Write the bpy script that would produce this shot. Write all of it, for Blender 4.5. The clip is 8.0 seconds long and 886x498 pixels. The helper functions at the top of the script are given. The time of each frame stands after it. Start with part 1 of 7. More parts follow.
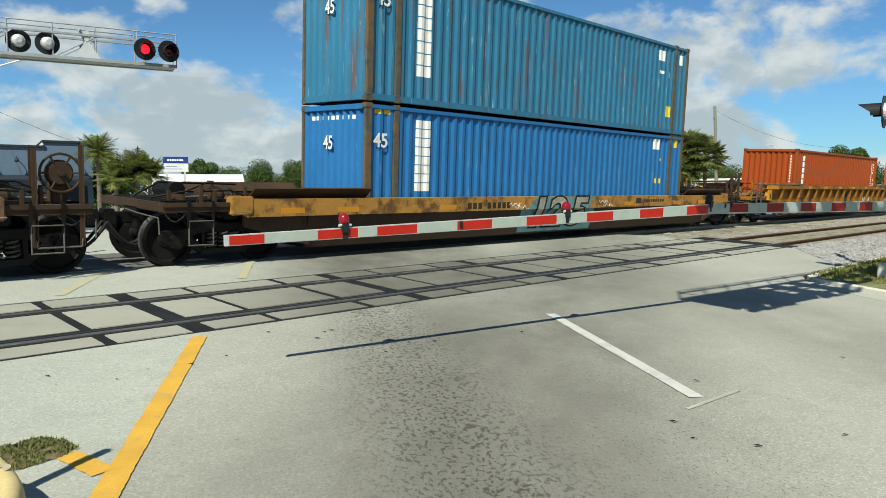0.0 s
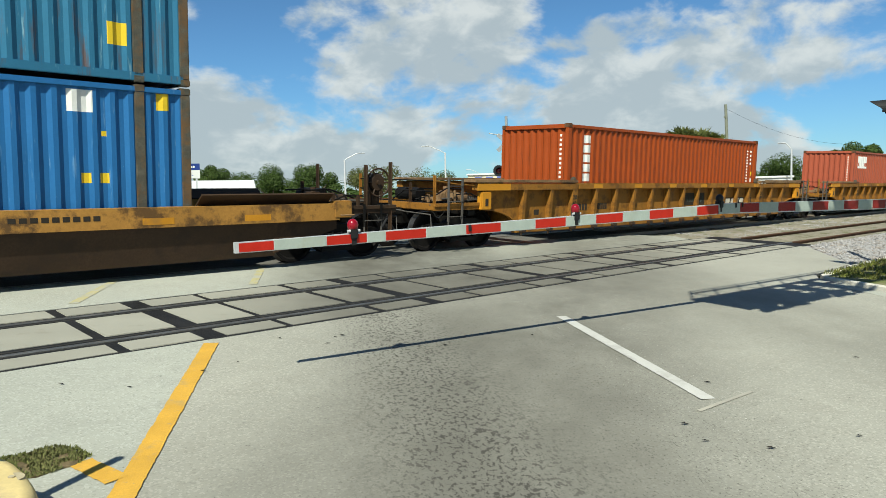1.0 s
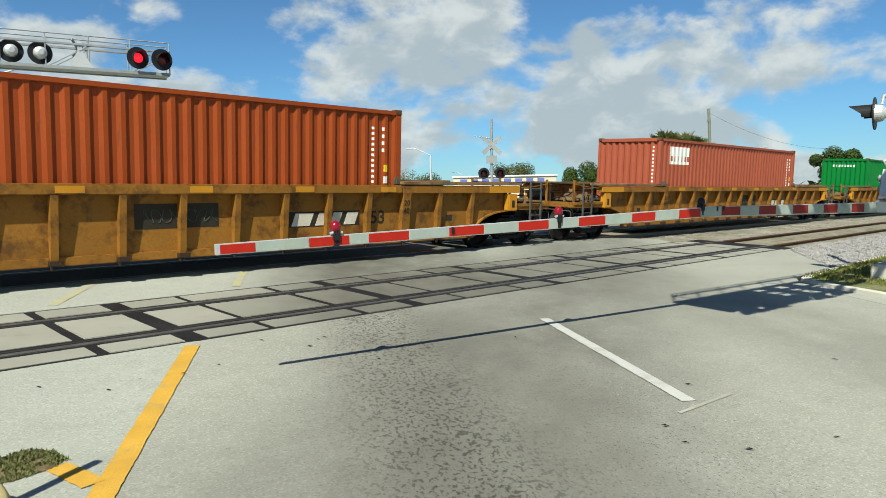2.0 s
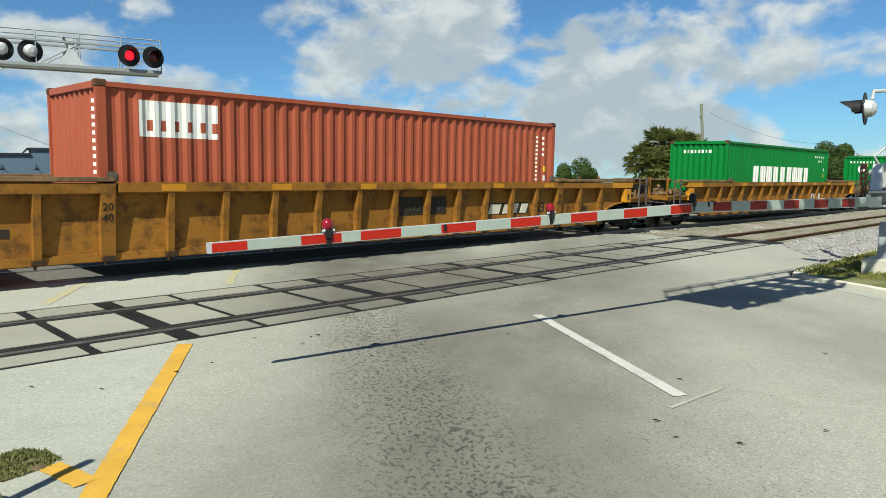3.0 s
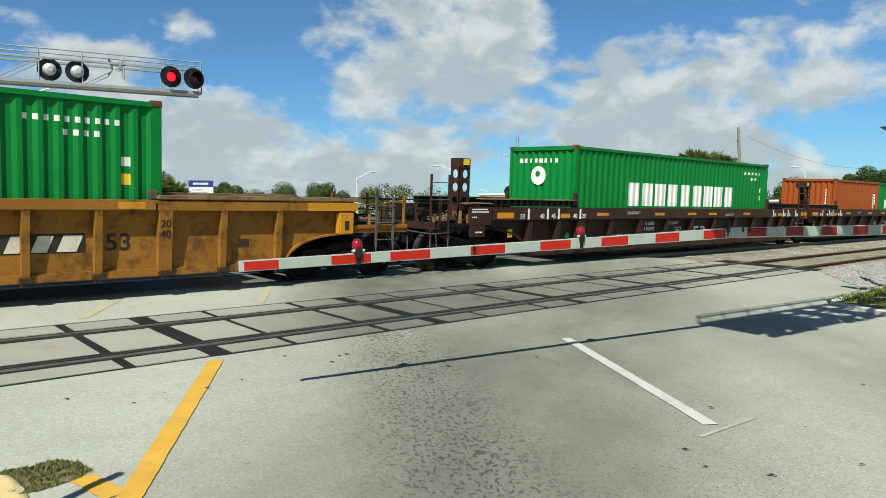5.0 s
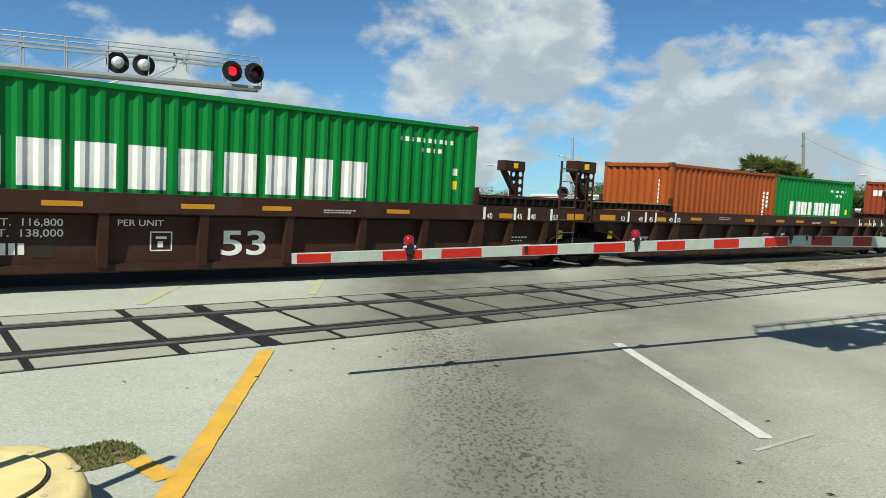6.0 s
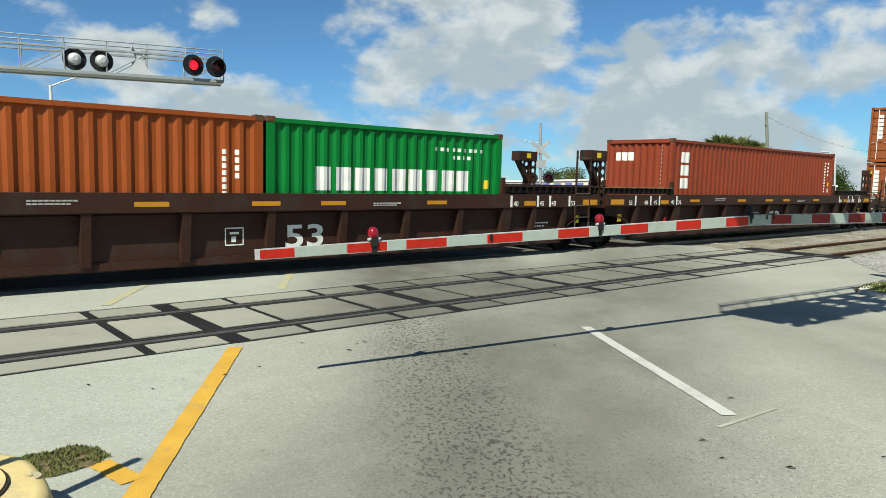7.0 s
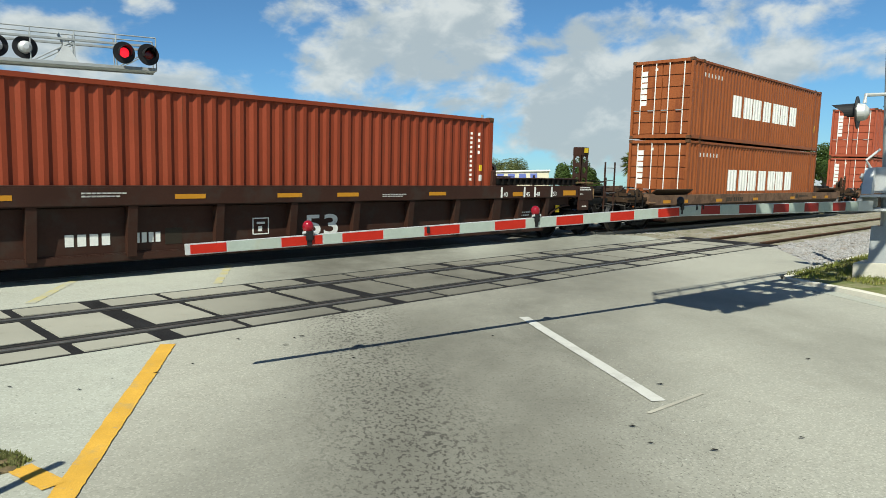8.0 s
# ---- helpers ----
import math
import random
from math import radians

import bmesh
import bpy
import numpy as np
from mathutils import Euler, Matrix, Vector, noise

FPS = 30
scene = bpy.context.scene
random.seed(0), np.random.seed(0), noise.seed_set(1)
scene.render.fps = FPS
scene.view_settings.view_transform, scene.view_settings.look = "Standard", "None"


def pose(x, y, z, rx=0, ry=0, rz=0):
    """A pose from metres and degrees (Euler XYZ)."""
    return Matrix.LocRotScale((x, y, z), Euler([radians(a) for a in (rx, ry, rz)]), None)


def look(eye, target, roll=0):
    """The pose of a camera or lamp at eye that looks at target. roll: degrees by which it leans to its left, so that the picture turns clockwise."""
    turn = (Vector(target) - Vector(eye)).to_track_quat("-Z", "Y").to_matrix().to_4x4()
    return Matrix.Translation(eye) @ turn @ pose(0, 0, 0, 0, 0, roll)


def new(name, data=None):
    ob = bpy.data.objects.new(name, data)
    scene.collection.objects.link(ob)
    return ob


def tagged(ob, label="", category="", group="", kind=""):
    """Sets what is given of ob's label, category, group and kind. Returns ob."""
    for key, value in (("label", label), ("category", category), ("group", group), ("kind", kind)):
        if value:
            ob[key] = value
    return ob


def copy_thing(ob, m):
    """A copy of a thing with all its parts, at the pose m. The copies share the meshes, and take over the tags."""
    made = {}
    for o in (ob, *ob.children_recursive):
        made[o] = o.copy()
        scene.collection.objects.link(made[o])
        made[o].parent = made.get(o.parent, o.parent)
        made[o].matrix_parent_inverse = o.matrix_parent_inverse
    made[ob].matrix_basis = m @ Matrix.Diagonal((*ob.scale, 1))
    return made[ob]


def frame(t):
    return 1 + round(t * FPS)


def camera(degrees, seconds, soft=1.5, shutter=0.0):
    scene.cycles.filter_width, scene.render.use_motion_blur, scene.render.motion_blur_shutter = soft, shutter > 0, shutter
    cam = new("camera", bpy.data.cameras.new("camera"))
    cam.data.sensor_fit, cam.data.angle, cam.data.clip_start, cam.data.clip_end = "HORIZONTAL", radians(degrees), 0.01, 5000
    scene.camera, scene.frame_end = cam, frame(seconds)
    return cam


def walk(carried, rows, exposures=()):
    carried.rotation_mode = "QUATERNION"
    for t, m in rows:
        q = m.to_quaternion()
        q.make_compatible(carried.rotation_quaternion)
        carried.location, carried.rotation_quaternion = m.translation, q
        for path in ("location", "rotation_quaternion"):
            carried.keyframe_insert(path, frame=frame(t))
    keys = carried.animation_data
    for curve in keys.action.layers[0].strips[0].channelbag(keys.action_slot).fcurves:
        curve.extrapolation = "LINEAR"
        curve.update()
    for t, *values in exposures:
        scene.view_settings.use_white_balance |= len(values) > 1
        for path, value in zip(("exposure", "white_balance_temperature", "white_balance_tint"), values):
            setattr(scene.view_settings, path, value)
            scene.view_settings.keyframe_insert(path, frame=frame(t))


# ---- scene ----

# Track frame: x along the rails, y across them, z square to the banked rail plane.
# BANK leans that plane; everything that stands by itself is upright in the world.
BANK = 3.2
TRACK = pose(0, 0, 0, BANK, 0, 0)
SPEED = 17.7
cam = camera(64.0, 8.0, soft=0.6)
PATH = [
    (0.0, -0.002, 0.003, 1.887, -44.195, -6.550, -1.848),
    (0.5, 0.032, -0.020, 1.896, -43.372, -6.889, -1.136),
    (1.0, 0.011, -0.018, 1.904, -43.362, -6.362, -1.011),
    (1.5, 0.021, -0.024, 1.900, -44.124, -6.000, -1.430),
    (3.0, 0.033, -0.057, 1.911, -45.021, -6.418, -1.014),
    (3.5, 0.007, -0.071, 1.902, -43.345, -6.381, -1.206),
    (4.0, -0.012, -0.088, 1.917, -43.881, -7.046, -1.222),
    (4.2, -0.008, -0.111, 1.923, -43.461, -5.252, -1.151),
    (5.3, 0.044, -0.072, 1.929, -41.174, -4.555, -2.182),
    (5.5, 0.038, -0.055, 1.937, -39.024, -4.438, -2.232),
    (6.0, 0.053, -0.060, 1.918, -38.165, -5.121, -3.162),
    (6.5, 0.088, -0.066, 1.939, -39.206, -5.651, -2.072),
    (7.0, 0.108, -0.119, 1.937, -40.486, -5.937, -1.490),
    (7.5, 0.131, -0.118, 1.943, -44.016, -6.494, -0.987),
    (8.0, 0.168, -0.171, 1.955, -44.958, -6.552, -1.467),
]
walk(cam, [(t, TRACK @ pose(x, y, z, 90 + pitch, roll, yaw)) for t, x, y, z, yaw, pitch, roll in PATH],
     exposures=[(0.0, 0.5, 6500, 2), (8.0, 0.5, 6500, 2)])

# ---- light ----
SUN = (TRACK.to_3x3() @ Vector((-0.74, -0.38, 1.0))).normalized()
sun = new("sun", bpy.data.lights.new("sun", "SUN"))
sun.data.energy, sun.data.angle, sun.data.color = 5.0, radians(0.53), (1.0, 0.96, 0.86)
sun.matrix_basis = look((0, 0, 40), Vector((0, 0, 40)) - SUN)


def make_sky():
    world = bpy.data.worlds.new("sky")
    scene.world = world
    world.use_nodes = True
    nt = world.node_tree
    N, L = nt.nodes, nt.links
    N.clear()
    sky = N.new("ShaderNodeTexSky")
    sky.sky_type, sky.sun_disc = "NISHITA", False
    sky.sun_elevation = math.asin(SUN.z)
    sky.sun_rotation = math.atan2(SUN.x, SUN.y)
    sky.altitude, sky.air_density, sky.dust_density, sky.ozone_density = 0, 1.0, 0.3, 3.0
    co = N.new("ShaderNodeTexCoord")
    sep = N.new("ShaderNodeSeparateXYZ")
    L.new(co.outputs["Generated"], sep.inputs[0])

    def math_node(op, a, b=None, clamp=False):
        n = N.new("ShaderNodeMath")
        n.operation, n.use_clamp = op, clamp
        for i, v in enumerate((a, b)):
            if v is None:
                continue
            if isinstance(v, (int, float)):
                n.inputs[i].default_value = v
            else:
                L.new(v, n.inputs[i])
        return n.outputs[0]

    def fbm(scale, detail, rough, lift, distort=0.0):
        mp = N.new("ShaderNodeMapping")
        mp.inputs["Location"].default_value = (0.37, 0.21, lift)
        mp.inputs["Scale"].default_value = (1.0, 1.0, 1.75)
        L.new(co.outputs["Generated"], mp.inputs[0])
        n = N.new("ShaderNodeTexNoise")
        n.inputs["Scale"].default_value = scale
        n.inputs["Detail"].default_value = detail
        n.inputs["Roughness"].default_value = rough
        n.inputs["Distortion"].default_value = distort
        L.new(mp.outputs[0], n.inputs["Vector"])
        return n.outputs[0]

    def ramp(v, a, b):
        r = N.new("ShaderNodeMapRange")
        r.interpolation_type = "SMOOTHSTEP"
        r.inputs[1].default_value, r.inputs[2].default_value = a, b
        L.new(v, r.inputs[0])
        return r.outputs[0]

    # banks of cumulus (direction, angular radius, weight) and the blue gaps between them
    banks = [((0.668, 0.731, 0.150), 0.15, 0.030), ((0.577, 0.786, 0.235), 0.10, 0.040), ((0.718, 0.660, 0.225), 0.12, 0.030),
             ((0.636, 0.768, 0.075), 0.13, 0.020), ((0.763, 0.640, 0.085), 0.11, 0.020), ((0.849, 0.499, 0.170), 0.11, 0.094),
             ((0.826, 0.545, 0.135), 0.08, 0.077), ((0.928, 0.331, 0.172), 0.10, 0.077), ((0.890, 0.445, 0.095), 0.05, 0.094),
             ((0.290, 0.945, 0.150), 0.10, 0.055), ((0.414, 0.905, 0.100), 0.06, 0.066), ((0.320, 0.945, 0.070), 0.13, 0.066),
             ((0.478, 0.875, 0.083), 0.08, 0.066), ((0.467, 0.860, 0.200), 0.05, 0.039),
             ((0.370, 0.895, 0.225), 0.13, -0.077), ((0.820, 0.520, 0.245), 0.10, -0.077), ((0.934, 0.339, 0.105), 0.09, -0.072),
             ((0.500, 0.850, 0.150), 0.06, -0.055), ((0.970, 0.220, 0.110), 0.09, -0.055)]

    def density(lift):
        """Cloud thickness seen a little above each direction."""
        up = N.new("ShaderNodeVectorMath")
        up.operation = "ADD"
        up.inputs[1].default_value = (0, 0, lift)
        L.new(co.outputs["Generated"], up.inputs[0])
        total = math_node("ADD", fbm(6.4, 8.0, 0.54, lift, 0.2), math_node("MULTIPLY", low, 0.05))
        total = math_node("SUBTRACT", total, math_node("MULTIPLY", high, 0.14))
        for way, wide, weight in banks:
            dot = N.new("ShaderNodeVectorMath")
            dot.operation = "DOT_PRODUCT"
            dot.inputs[1].default_value = Vector(way).normalized()
            L.new(up.outputs[0], dot.inputs[0])
            near = ramp(dot.outputs["Value"], math.cos(1.5 * wide), 1.0)
            total = math_node("ADD", total, math_node("MULTIPLY", near, weight))
        return total

    low = ramp(sep.outputs["Z"], 0.34, 0.0)
    high = ramp(sep.outputs["Z"], 0.28, 0.65)
    cover = ramp(math_node("ADD", density(0.0), math_node("MULTIPLY", math_node("SUBTRACT", fbm(17.0, 6.0, 0.55, 0.2, 0.3), 0.5), 0.22)), 0.47, 0.62)
    puffs = math_node("ADD", math_node("MULTIPLY", density(0.03), 0.45), math_node("MULTIPLY", fbm(15.0, 6.0, 0.55, 0.4, 0.3), 0.55))
    thick = ramp(puffs, 0.44, 0.62)
    tint = N.new("ShaderNodeMix")
    tint.data_type = "RGBA"
    tint.inputs[6].default_value = (15.6, 16.0, 16.3, 1)
    tint.inputs[7].default_value = (10.0, 11.2, 12.3, 1)
    L.new(thick, tint.inputs[0])
    mix = N.new("ShaderNodeMix")
    mix.data_type = "RGBA"
    L.new(math_node("MULTIPLY", cover, 0.93), mix.inputs[0])
    deep = N.new("ShaderNodeMix")
    deep.data_type, deep.blend_type = "RGBA", "MULTIPLY"
    deep.inputs[0].default_value = 1.0
    haze = N.new("ShaderNodeMix")
    haze.data_type = "RGBA"
    haze.inputs[6].default_value = (1.1, 1.5, 1.8, 1)
    haze.inputs[7].default_value = (1.25, 1.9, 2.45, 1)
    L.new(ramp(sep.outputs["Z"], 0.5, 0.12), haze.inputs[0])
    L.new(haze.outputs[2], deep.inputs[7])
    L.new(sky.outputs[0], deep.inputs[6])
    L.new(deep.outputs[2], mix.inputs[6])
    L.new(tint.outputs[2], mix.inputs[7])
    bg = N.new("ShaderNodeBackground")
    bg.inputs[1].default_value = 0.033
    out = N.new("ShaderNodeOutputWorld")
    L.new(mix.outputs[2], bg.inputs[0])
    L.new(bg.outputs[0], out.inputs[0])


make_sky()

# ---- materials ----


def mat(name, color, rough=0.6, metal=0.0, vary=0.18, size=1.2, grain=40.0, bump=0.15, stain=None, stain_amount=0.4, stain_at=0.55,
        streak=False, emit=0.0, spec=0.18, per_piece=0.0, scratch=None, depth=0.01):
    """A painted, mineral or metal surface: colour varied at two scales, stains with a shape of their own, fine relief."""
    m = bpy.data.materials.new(name)
    m.use_nodes = True
    nt = m.node_tree
    N, L = nt.nodes, nt.links
    b = N["Principled BSDF"]
    b.inputs["Metallic"].default_value = metal
    b.inputs["Specular IOR Level"].default_value = spec
    co = N.new("ShaderNodeTexCoord").outputs["Object"]

    def noise_node(scale, detail=4.0, rough_=0.6, vec=co):
        n = N.new("ShaderNodeTexNoise")
        n.inputs["Scale"].default_value = scale
        n.inputs["Detail"].default_value = detail
        n.inputs["Roughness"].default_value = rough_
        L.new(vec, n.inputs["Vector"])
        return n.outputs[0]

    def blend(fac, a, bcol, mode="MIX"):
        x = N.new("ShaderNodeMix")
        x.data_type, x.blend_type = "RGBA", mode
        for i, v in ((0, fac), (6, a), (7, bcol)):
            if isinstance(v, (int, float)):
                x.inputs[i].default_value = v
            elif isinstance(v, tuple):
                x.inputs[i].default_value = (*v[:3], 1)
            else:
                L.new(v, x.inputs[i])
        return x.outputs[2]

    def remap(v, a, bb, lo=0.0, hi=1.0):
        r = N.new("ShaderNodeMapRange")
        r.inputs[1].default_value, r.inputs[2].default_value, r.inputs[3].default_value, r.inputs[4].default_value = a, bb, lo, hi
        L.new(v, r.inputs[0])
        return r.outputs[0]

    def scaled(k):
        return tuple(min(1.0, c * k) for c in color)

    coarse = noise_node(size)
    fine = noise_node(grain, 3.0, 0.7)
    col = blend(remap(coarse, 0.3, 0.7), scaled(1 - vary), scaled(1 + vary))
    col = blend(remap(fine, 0.35, 0.65, 0.0, 0.55), col, scaled(1 - 1.3 * vary))
    if per_piece:
        info = N.new("ShaderNodeObjectInfo").outputs["Random"]
        col = blend(remap(info, 0, 1, 0.0, per_piece), col, scaled(0.55))
    if stain:
        vec = co
        if streak:
            mp = N.new("ShaderNodeMapping")
            mp.inputs["Scale"].default_value = (3.0, 3.0, 0.28)
            L.new(co, mp.inputs[0])
            vec = mp.outputs[0]
        s = noise_node(1.7 if streak else 2.3, 8.0, 0.68, vec)
        col = blend(remap(s, stain_at, stain_at + 0.12, 0.0, stain_amount), col, stain)
    if scratch:
        s = noise_node(9.0, 9.0, 0.75)
        col = blend(remap(s, 0.66, 0.70), col, scratch)
        mp = N.new("ShaderNodeMapping")
        mp.inputs["Scale"].default_value = (14.0, 14.0, 1.6)
        L.new(co, mp.inputs[0])
        col = blend(remap(noise_node(1.0, 6.0, 0.6, mp.outputs[0]), 0.62, 0.70, 0.0, 0.55), col, scratch)
    L.new(col, b.inputs["Base Color"])
    L.new(remap(coarse, 0.3, 0.7, max(0.03, rough - 0.08), min(1.0, rough + 0.1)), b.inputs["Roughness"])
    if bump:
        bn = N.new("ShaderNodeBump")
        bn.inputs["Strength"].default_value = bump
        bn.inputs["Distance"].default_value = depth
        L.new(fine, bn.inputs["Height"])
        L.new(bn.outputs[0], b.inputs["Normal"])
    if emit:
        b.inputs["Emission Color"].default_value = (*color, 1)
        b.inputs["Emission Strength"].default_value = emit
    return m


def road_mat(name, color, pebble, worn):
    """Exposed-aggregate pavement: pebbles, patches, dark rubber specks and wear."""
    m = mat(name, color, 0.85, vary=0.09, size=0.55, grain=120.0, bump=0.3, depth=0.004, stain=worn, stain_amount=0.22, stain_at=0.5)
    nt = m.node_tree
    N, L = nt.nodes, nt.links
    b = N["Principled BSDF"]
    co = N.new("ShaderNodeTexCoord").outputs["Object"]
    old = b.inputs["Base Color"].links[0].from_socket
    v = N.new("ShaderNodeTexVoronoi")
    v.inputs["Scale"].default_value = 70.0
    L.new(co, v.inputs["Vector"])
    sep = N.new("ShaderNodeSeparateColor")
    L.new(v.outputs["Color"], sep.inputs[0])

    def step(sock, a, bb, hi):
        r = N.new("ShaderNodeMapRange")
        r.inputs[1].default_value, r.inputs[2].default_value, r.inputs[4].default_value = a, bb, hi
        L.new(sock, r.inputs[0])
        return r.outputs[0]

    def over(fac, base, top):
        x = N.new("ShaderNodeMix")
        x.data_type = "RGBA"
        L.new(fac, x.inputs[0])
        L.new(base, x.inputs[6])
        x.inputs[7].default_value = (*top, 1)
        return x.outputs[2]

    col = over(step(sep.outputs[0], 0.78, 0.84, 0.4), old, pebble)
    col = over(step(sep.outputs[1], 0.84, 0.92, 0.32), col, tuple(c * 0.5 for c in color))
    n = N.new("ShaderNodeTexNoise")
    n.inputs["Scale"].default_value, n.inputs["Detail"].default_value, n.inputs["Roughness"].default_value = 16.0, 4.0, 0.6
    L.new(co, n.inputs["Vector"])
    col = over(step(n.outputs[0], 0.68, 0.73, 0.75), col, tuple(c * 0.22 for c in color))
    L.new(col, b.inputs["Base Color"])
    return m


def tyre_marks(m, mid, half, dark, core, scale, n0, n1, lo, hi, turn=32.2):
    """Blotchy dark wear along the lane, where tyres run."""
    nt = m.node_tree
    N, L = nt.nodes, nt.links
    b = N["Principled BSDF"]
    old = b.inputs["Base Color"].links[0].from_socket
    co = N.new("ShaderNodeNewGeometry").outputs["Position"]
    mp = N.new("ShaderNodeMapping")
    mp.vector_type = "POINT"
    mp.inputs["Rotation"].default_value = (0, 0, radians(turn))
    L.new(co, mp.inputs[0])
    sep = N.new("ShaderNodeSeparateXYZ")
    L.new(mp.outputs[0], sep.inputs[0])

    def calc(op, a, c):
        n = N.new("ShaderNodeMath")
        n.operation = op
        for i, v in enumerate((a, c)):
            if isinstance(v, (int, float)):
                n.inputs[i].default_value = v
            else:
                L.new(v, n.inputs[i])
        return n.outputs[0]

    off = calc("ABSOLUTE", calc("SUBTRACT", sep.outputs[0], mid), 0.0)
    r = N.new("ShaderNodeMapRange")
    r.interpolation_type = "SMOOTHSTEP"
    r.inputs[1].default_value, r.inputs[2].default_value, r.inputs[3].default_value, r.inputs[4].default_value = half * core, half, 1.0, 0.0
    L.new(off, r.inputs[0])
    st = N.new("ShaderNodeMapping")
    st.inputs["Scale"].default_value = (1.6, 1.0, 1.0)
    L.new(mp.outputs[0], st.inputs[0])
    n = N.new("ShaderNodeTexNoise")
    n.inputs["Scale"].default_value, n.inputs["Detail"].default_value, n.inputs["Roughness"].default_value = scale, 5.0, 0.62
    L.new(st.outputs[0], n.inputs["Vector"])
    g = N.new("ShaderNodeMapRange")
    g.inputs[1].default_value, g.inputs[2].default_value, g.inputs[3].default_value, g.inputs[4].default_value = n0, n1, lo, hi
    L.new(n.outputs[0], g.inputs[0])
    x = N.new("ShaderNodeMix")
    x.data_type = "RGBA"
    L.new(calc("MULTIPLY", r.outputs[0], g.outputs[0]), x.inputs[0])
    L.new(old, x.inputs[6])
    x.inputs[7].default_value = (*dark, 1)
    L.new(x.outputs[2], b.inputs["Base Color"])


M = {}
M["concrete"] = road_mat("pale_concrete", (0.345, 0.35, 0.30), (0.47, 0.47, 0.42), (0.25, 0.248, 0.212))
M["road"] = road_mat("worn_pavement", (0.315, 0.309, 0.262), (0.47, 0.455, 0.39), (0.23, 0.218, 0.182))
# Concrete with the train's shade put into its colour, for the far track.
M["under"] = road_mat("shade_darkened_pavement", (0.115, 0.112, 0.10), (0.22, 0.21, 0.19), (0.05, 0.047, 0.042))
M["panel"] = mat("crossing_panel", (0.31, 0.30, 0.25), 0.8, vary=0.1, size=1.5, grain=60, stain=(0.2, 0.18, 0.14), stain_amount=0.45, per_piece=0.35)
for kind in ("road", "concrete", "panel"):
    tyre_marks(M[kind], 1.5, 1.5, (0.135, 0.13, 0.108), 0.2, 0.9, 0.30, 0.72, 0.2, 0.75)
    tyre_marks(M[kind], -0.9, 2.7, (0.12, 0.115, 0.096), 0.15, 0.8, 0.28, 0.72, 0.38, 0.9, 59.3)
    tyre_marks(M[kind], 6.6, 2.0, (0.15, 0.145, 0.12), 0.2, 0.8, 0.30, 0.72, 0.2, 0.6)
for kind in ("concrete", "panel"):
    tyre_marks(M[kind], 2.2, 3.5, (0.095, 0.09, 0.075), 0.3, 0.8, 0.28, 0.72, 0.5, 1.0)
tyre_marks(M["road"], 1.15, 1.0, (0.045, 0.042, 0.036), 0.1, 19.0, 0.53, 0.58, 0.03, 0.85)
tyre_marks(M["road"], 2.0, 3.0, (0.06, 0.056, 0.047), 0.2, 34.0, 0.585, 0.63, 0.0, 0.6)
tyre_marks(M["road"], 3.4, 1.0, (0.55, 0.54, 0.49), 0.1, 26.0, 0.665, 0.69, 0.0, 0.8)
M["rubber"] = mat("black_filler", (0.017, 0.017, 0.018), 0.75, vary=0.4, size=3, grain=50, bump=0.5)
M["seal"] = mat("grey_rubber_seal", (0.035, 0.034, 0.031), 0.8, vary=0.3, size=3, grain=50)
M["rail"] = mat("polished_rail", (0.24, 0.235, 0.22), 0.4, 0.8, vary=0.2, size=4)
M["rust"] = mat("rusty_rail", (0.095, 0.05, 0.03), 0.85, vary=0.3, size=5, bump=0.4)
M["ballast"] = mat("ballast_stone", (0.36, 0.35, 0.34), 0.9, vary=0.4, size=12, grain=90, bump=0.6, per_piece=0.3, stain=(0.2, 0.16, 0.12), stain_amount=0.65, stain_at=0.5)
M["tie"] = mat("concrete_tie", (0.3, 0.28, 0.25), 0.9, vary=0.2)
M["yellow_line"] = mat("yellow_road_paint", (0.55, 0.315, 0.05), 0.75, vary=0.15, size=3, grain=70, bump=0.4, stain=(0.3, 0.24, 0.12), stain_amount=0.6, stain_at=0.56, scratch=(0.24, 0.23, 0.2))
M["white_line"] = mat("white_road_paint", (0.47, 0.465, 0.43), 0.75, vary=0.1, size=3, grain=70, stain=(0.33, 0.32, 0.29), stain_amount=0.7, stain_at=0.52, scratch=(0.26, 0.25, 0.22))
M["faded_line"] = mat("faded_yellow_paint", (0.40, 0.36, 0.19), 0.8, vary=0.1, size=3, stain=(0.34, 0.34, 0.29), stain_amount=0.9, stain_at=0.44)
M["scuff"] = mat("pale_scuff", (0.38, 0.36, 0.30), 0.85, vary=0.1, stain=(0.3, 0.285, 0.24), stain_amount=0.9, stain_at=0.45)
M["grass"] = mat("grass", (0.075, 0.10, 0.02), 0.9, vary=0.4, size=4, grain=30, bump=0.6, stain=(0.2, 0.16, 0.06), stain_amount=0.7, stain_at=0.5)
M["dirt"] = mat("sandy_ground", (0.24, 0.215, 0.165), 0.95, vary=0.25, size=0.4, grain=12, bump=0.5, stain=(0.09, 0.10, 0.035), stain_amount=0.9, stain_at=0.5)
M["kerb"] = mat("kerb_concrete", (0.56, 0.53, 0.45), 0.85, vary=0.14, size=2, stain=(0.2, 0.19, 0.15), stain_amount=0.4)

RUST = (0.12, 0.055, 0.025)


def paint(name, color, rough=0.45, stain=RUST, amount=0.45, at=0.6, scratch=None, vary=0.1, streak=True):
    return mat(name, color, rough, vary=vary, size=0.8, grain=25, bump=0.08, stain=stain, stain_amount=amount, stain_at=at, streak=streak, scratch=scratch)


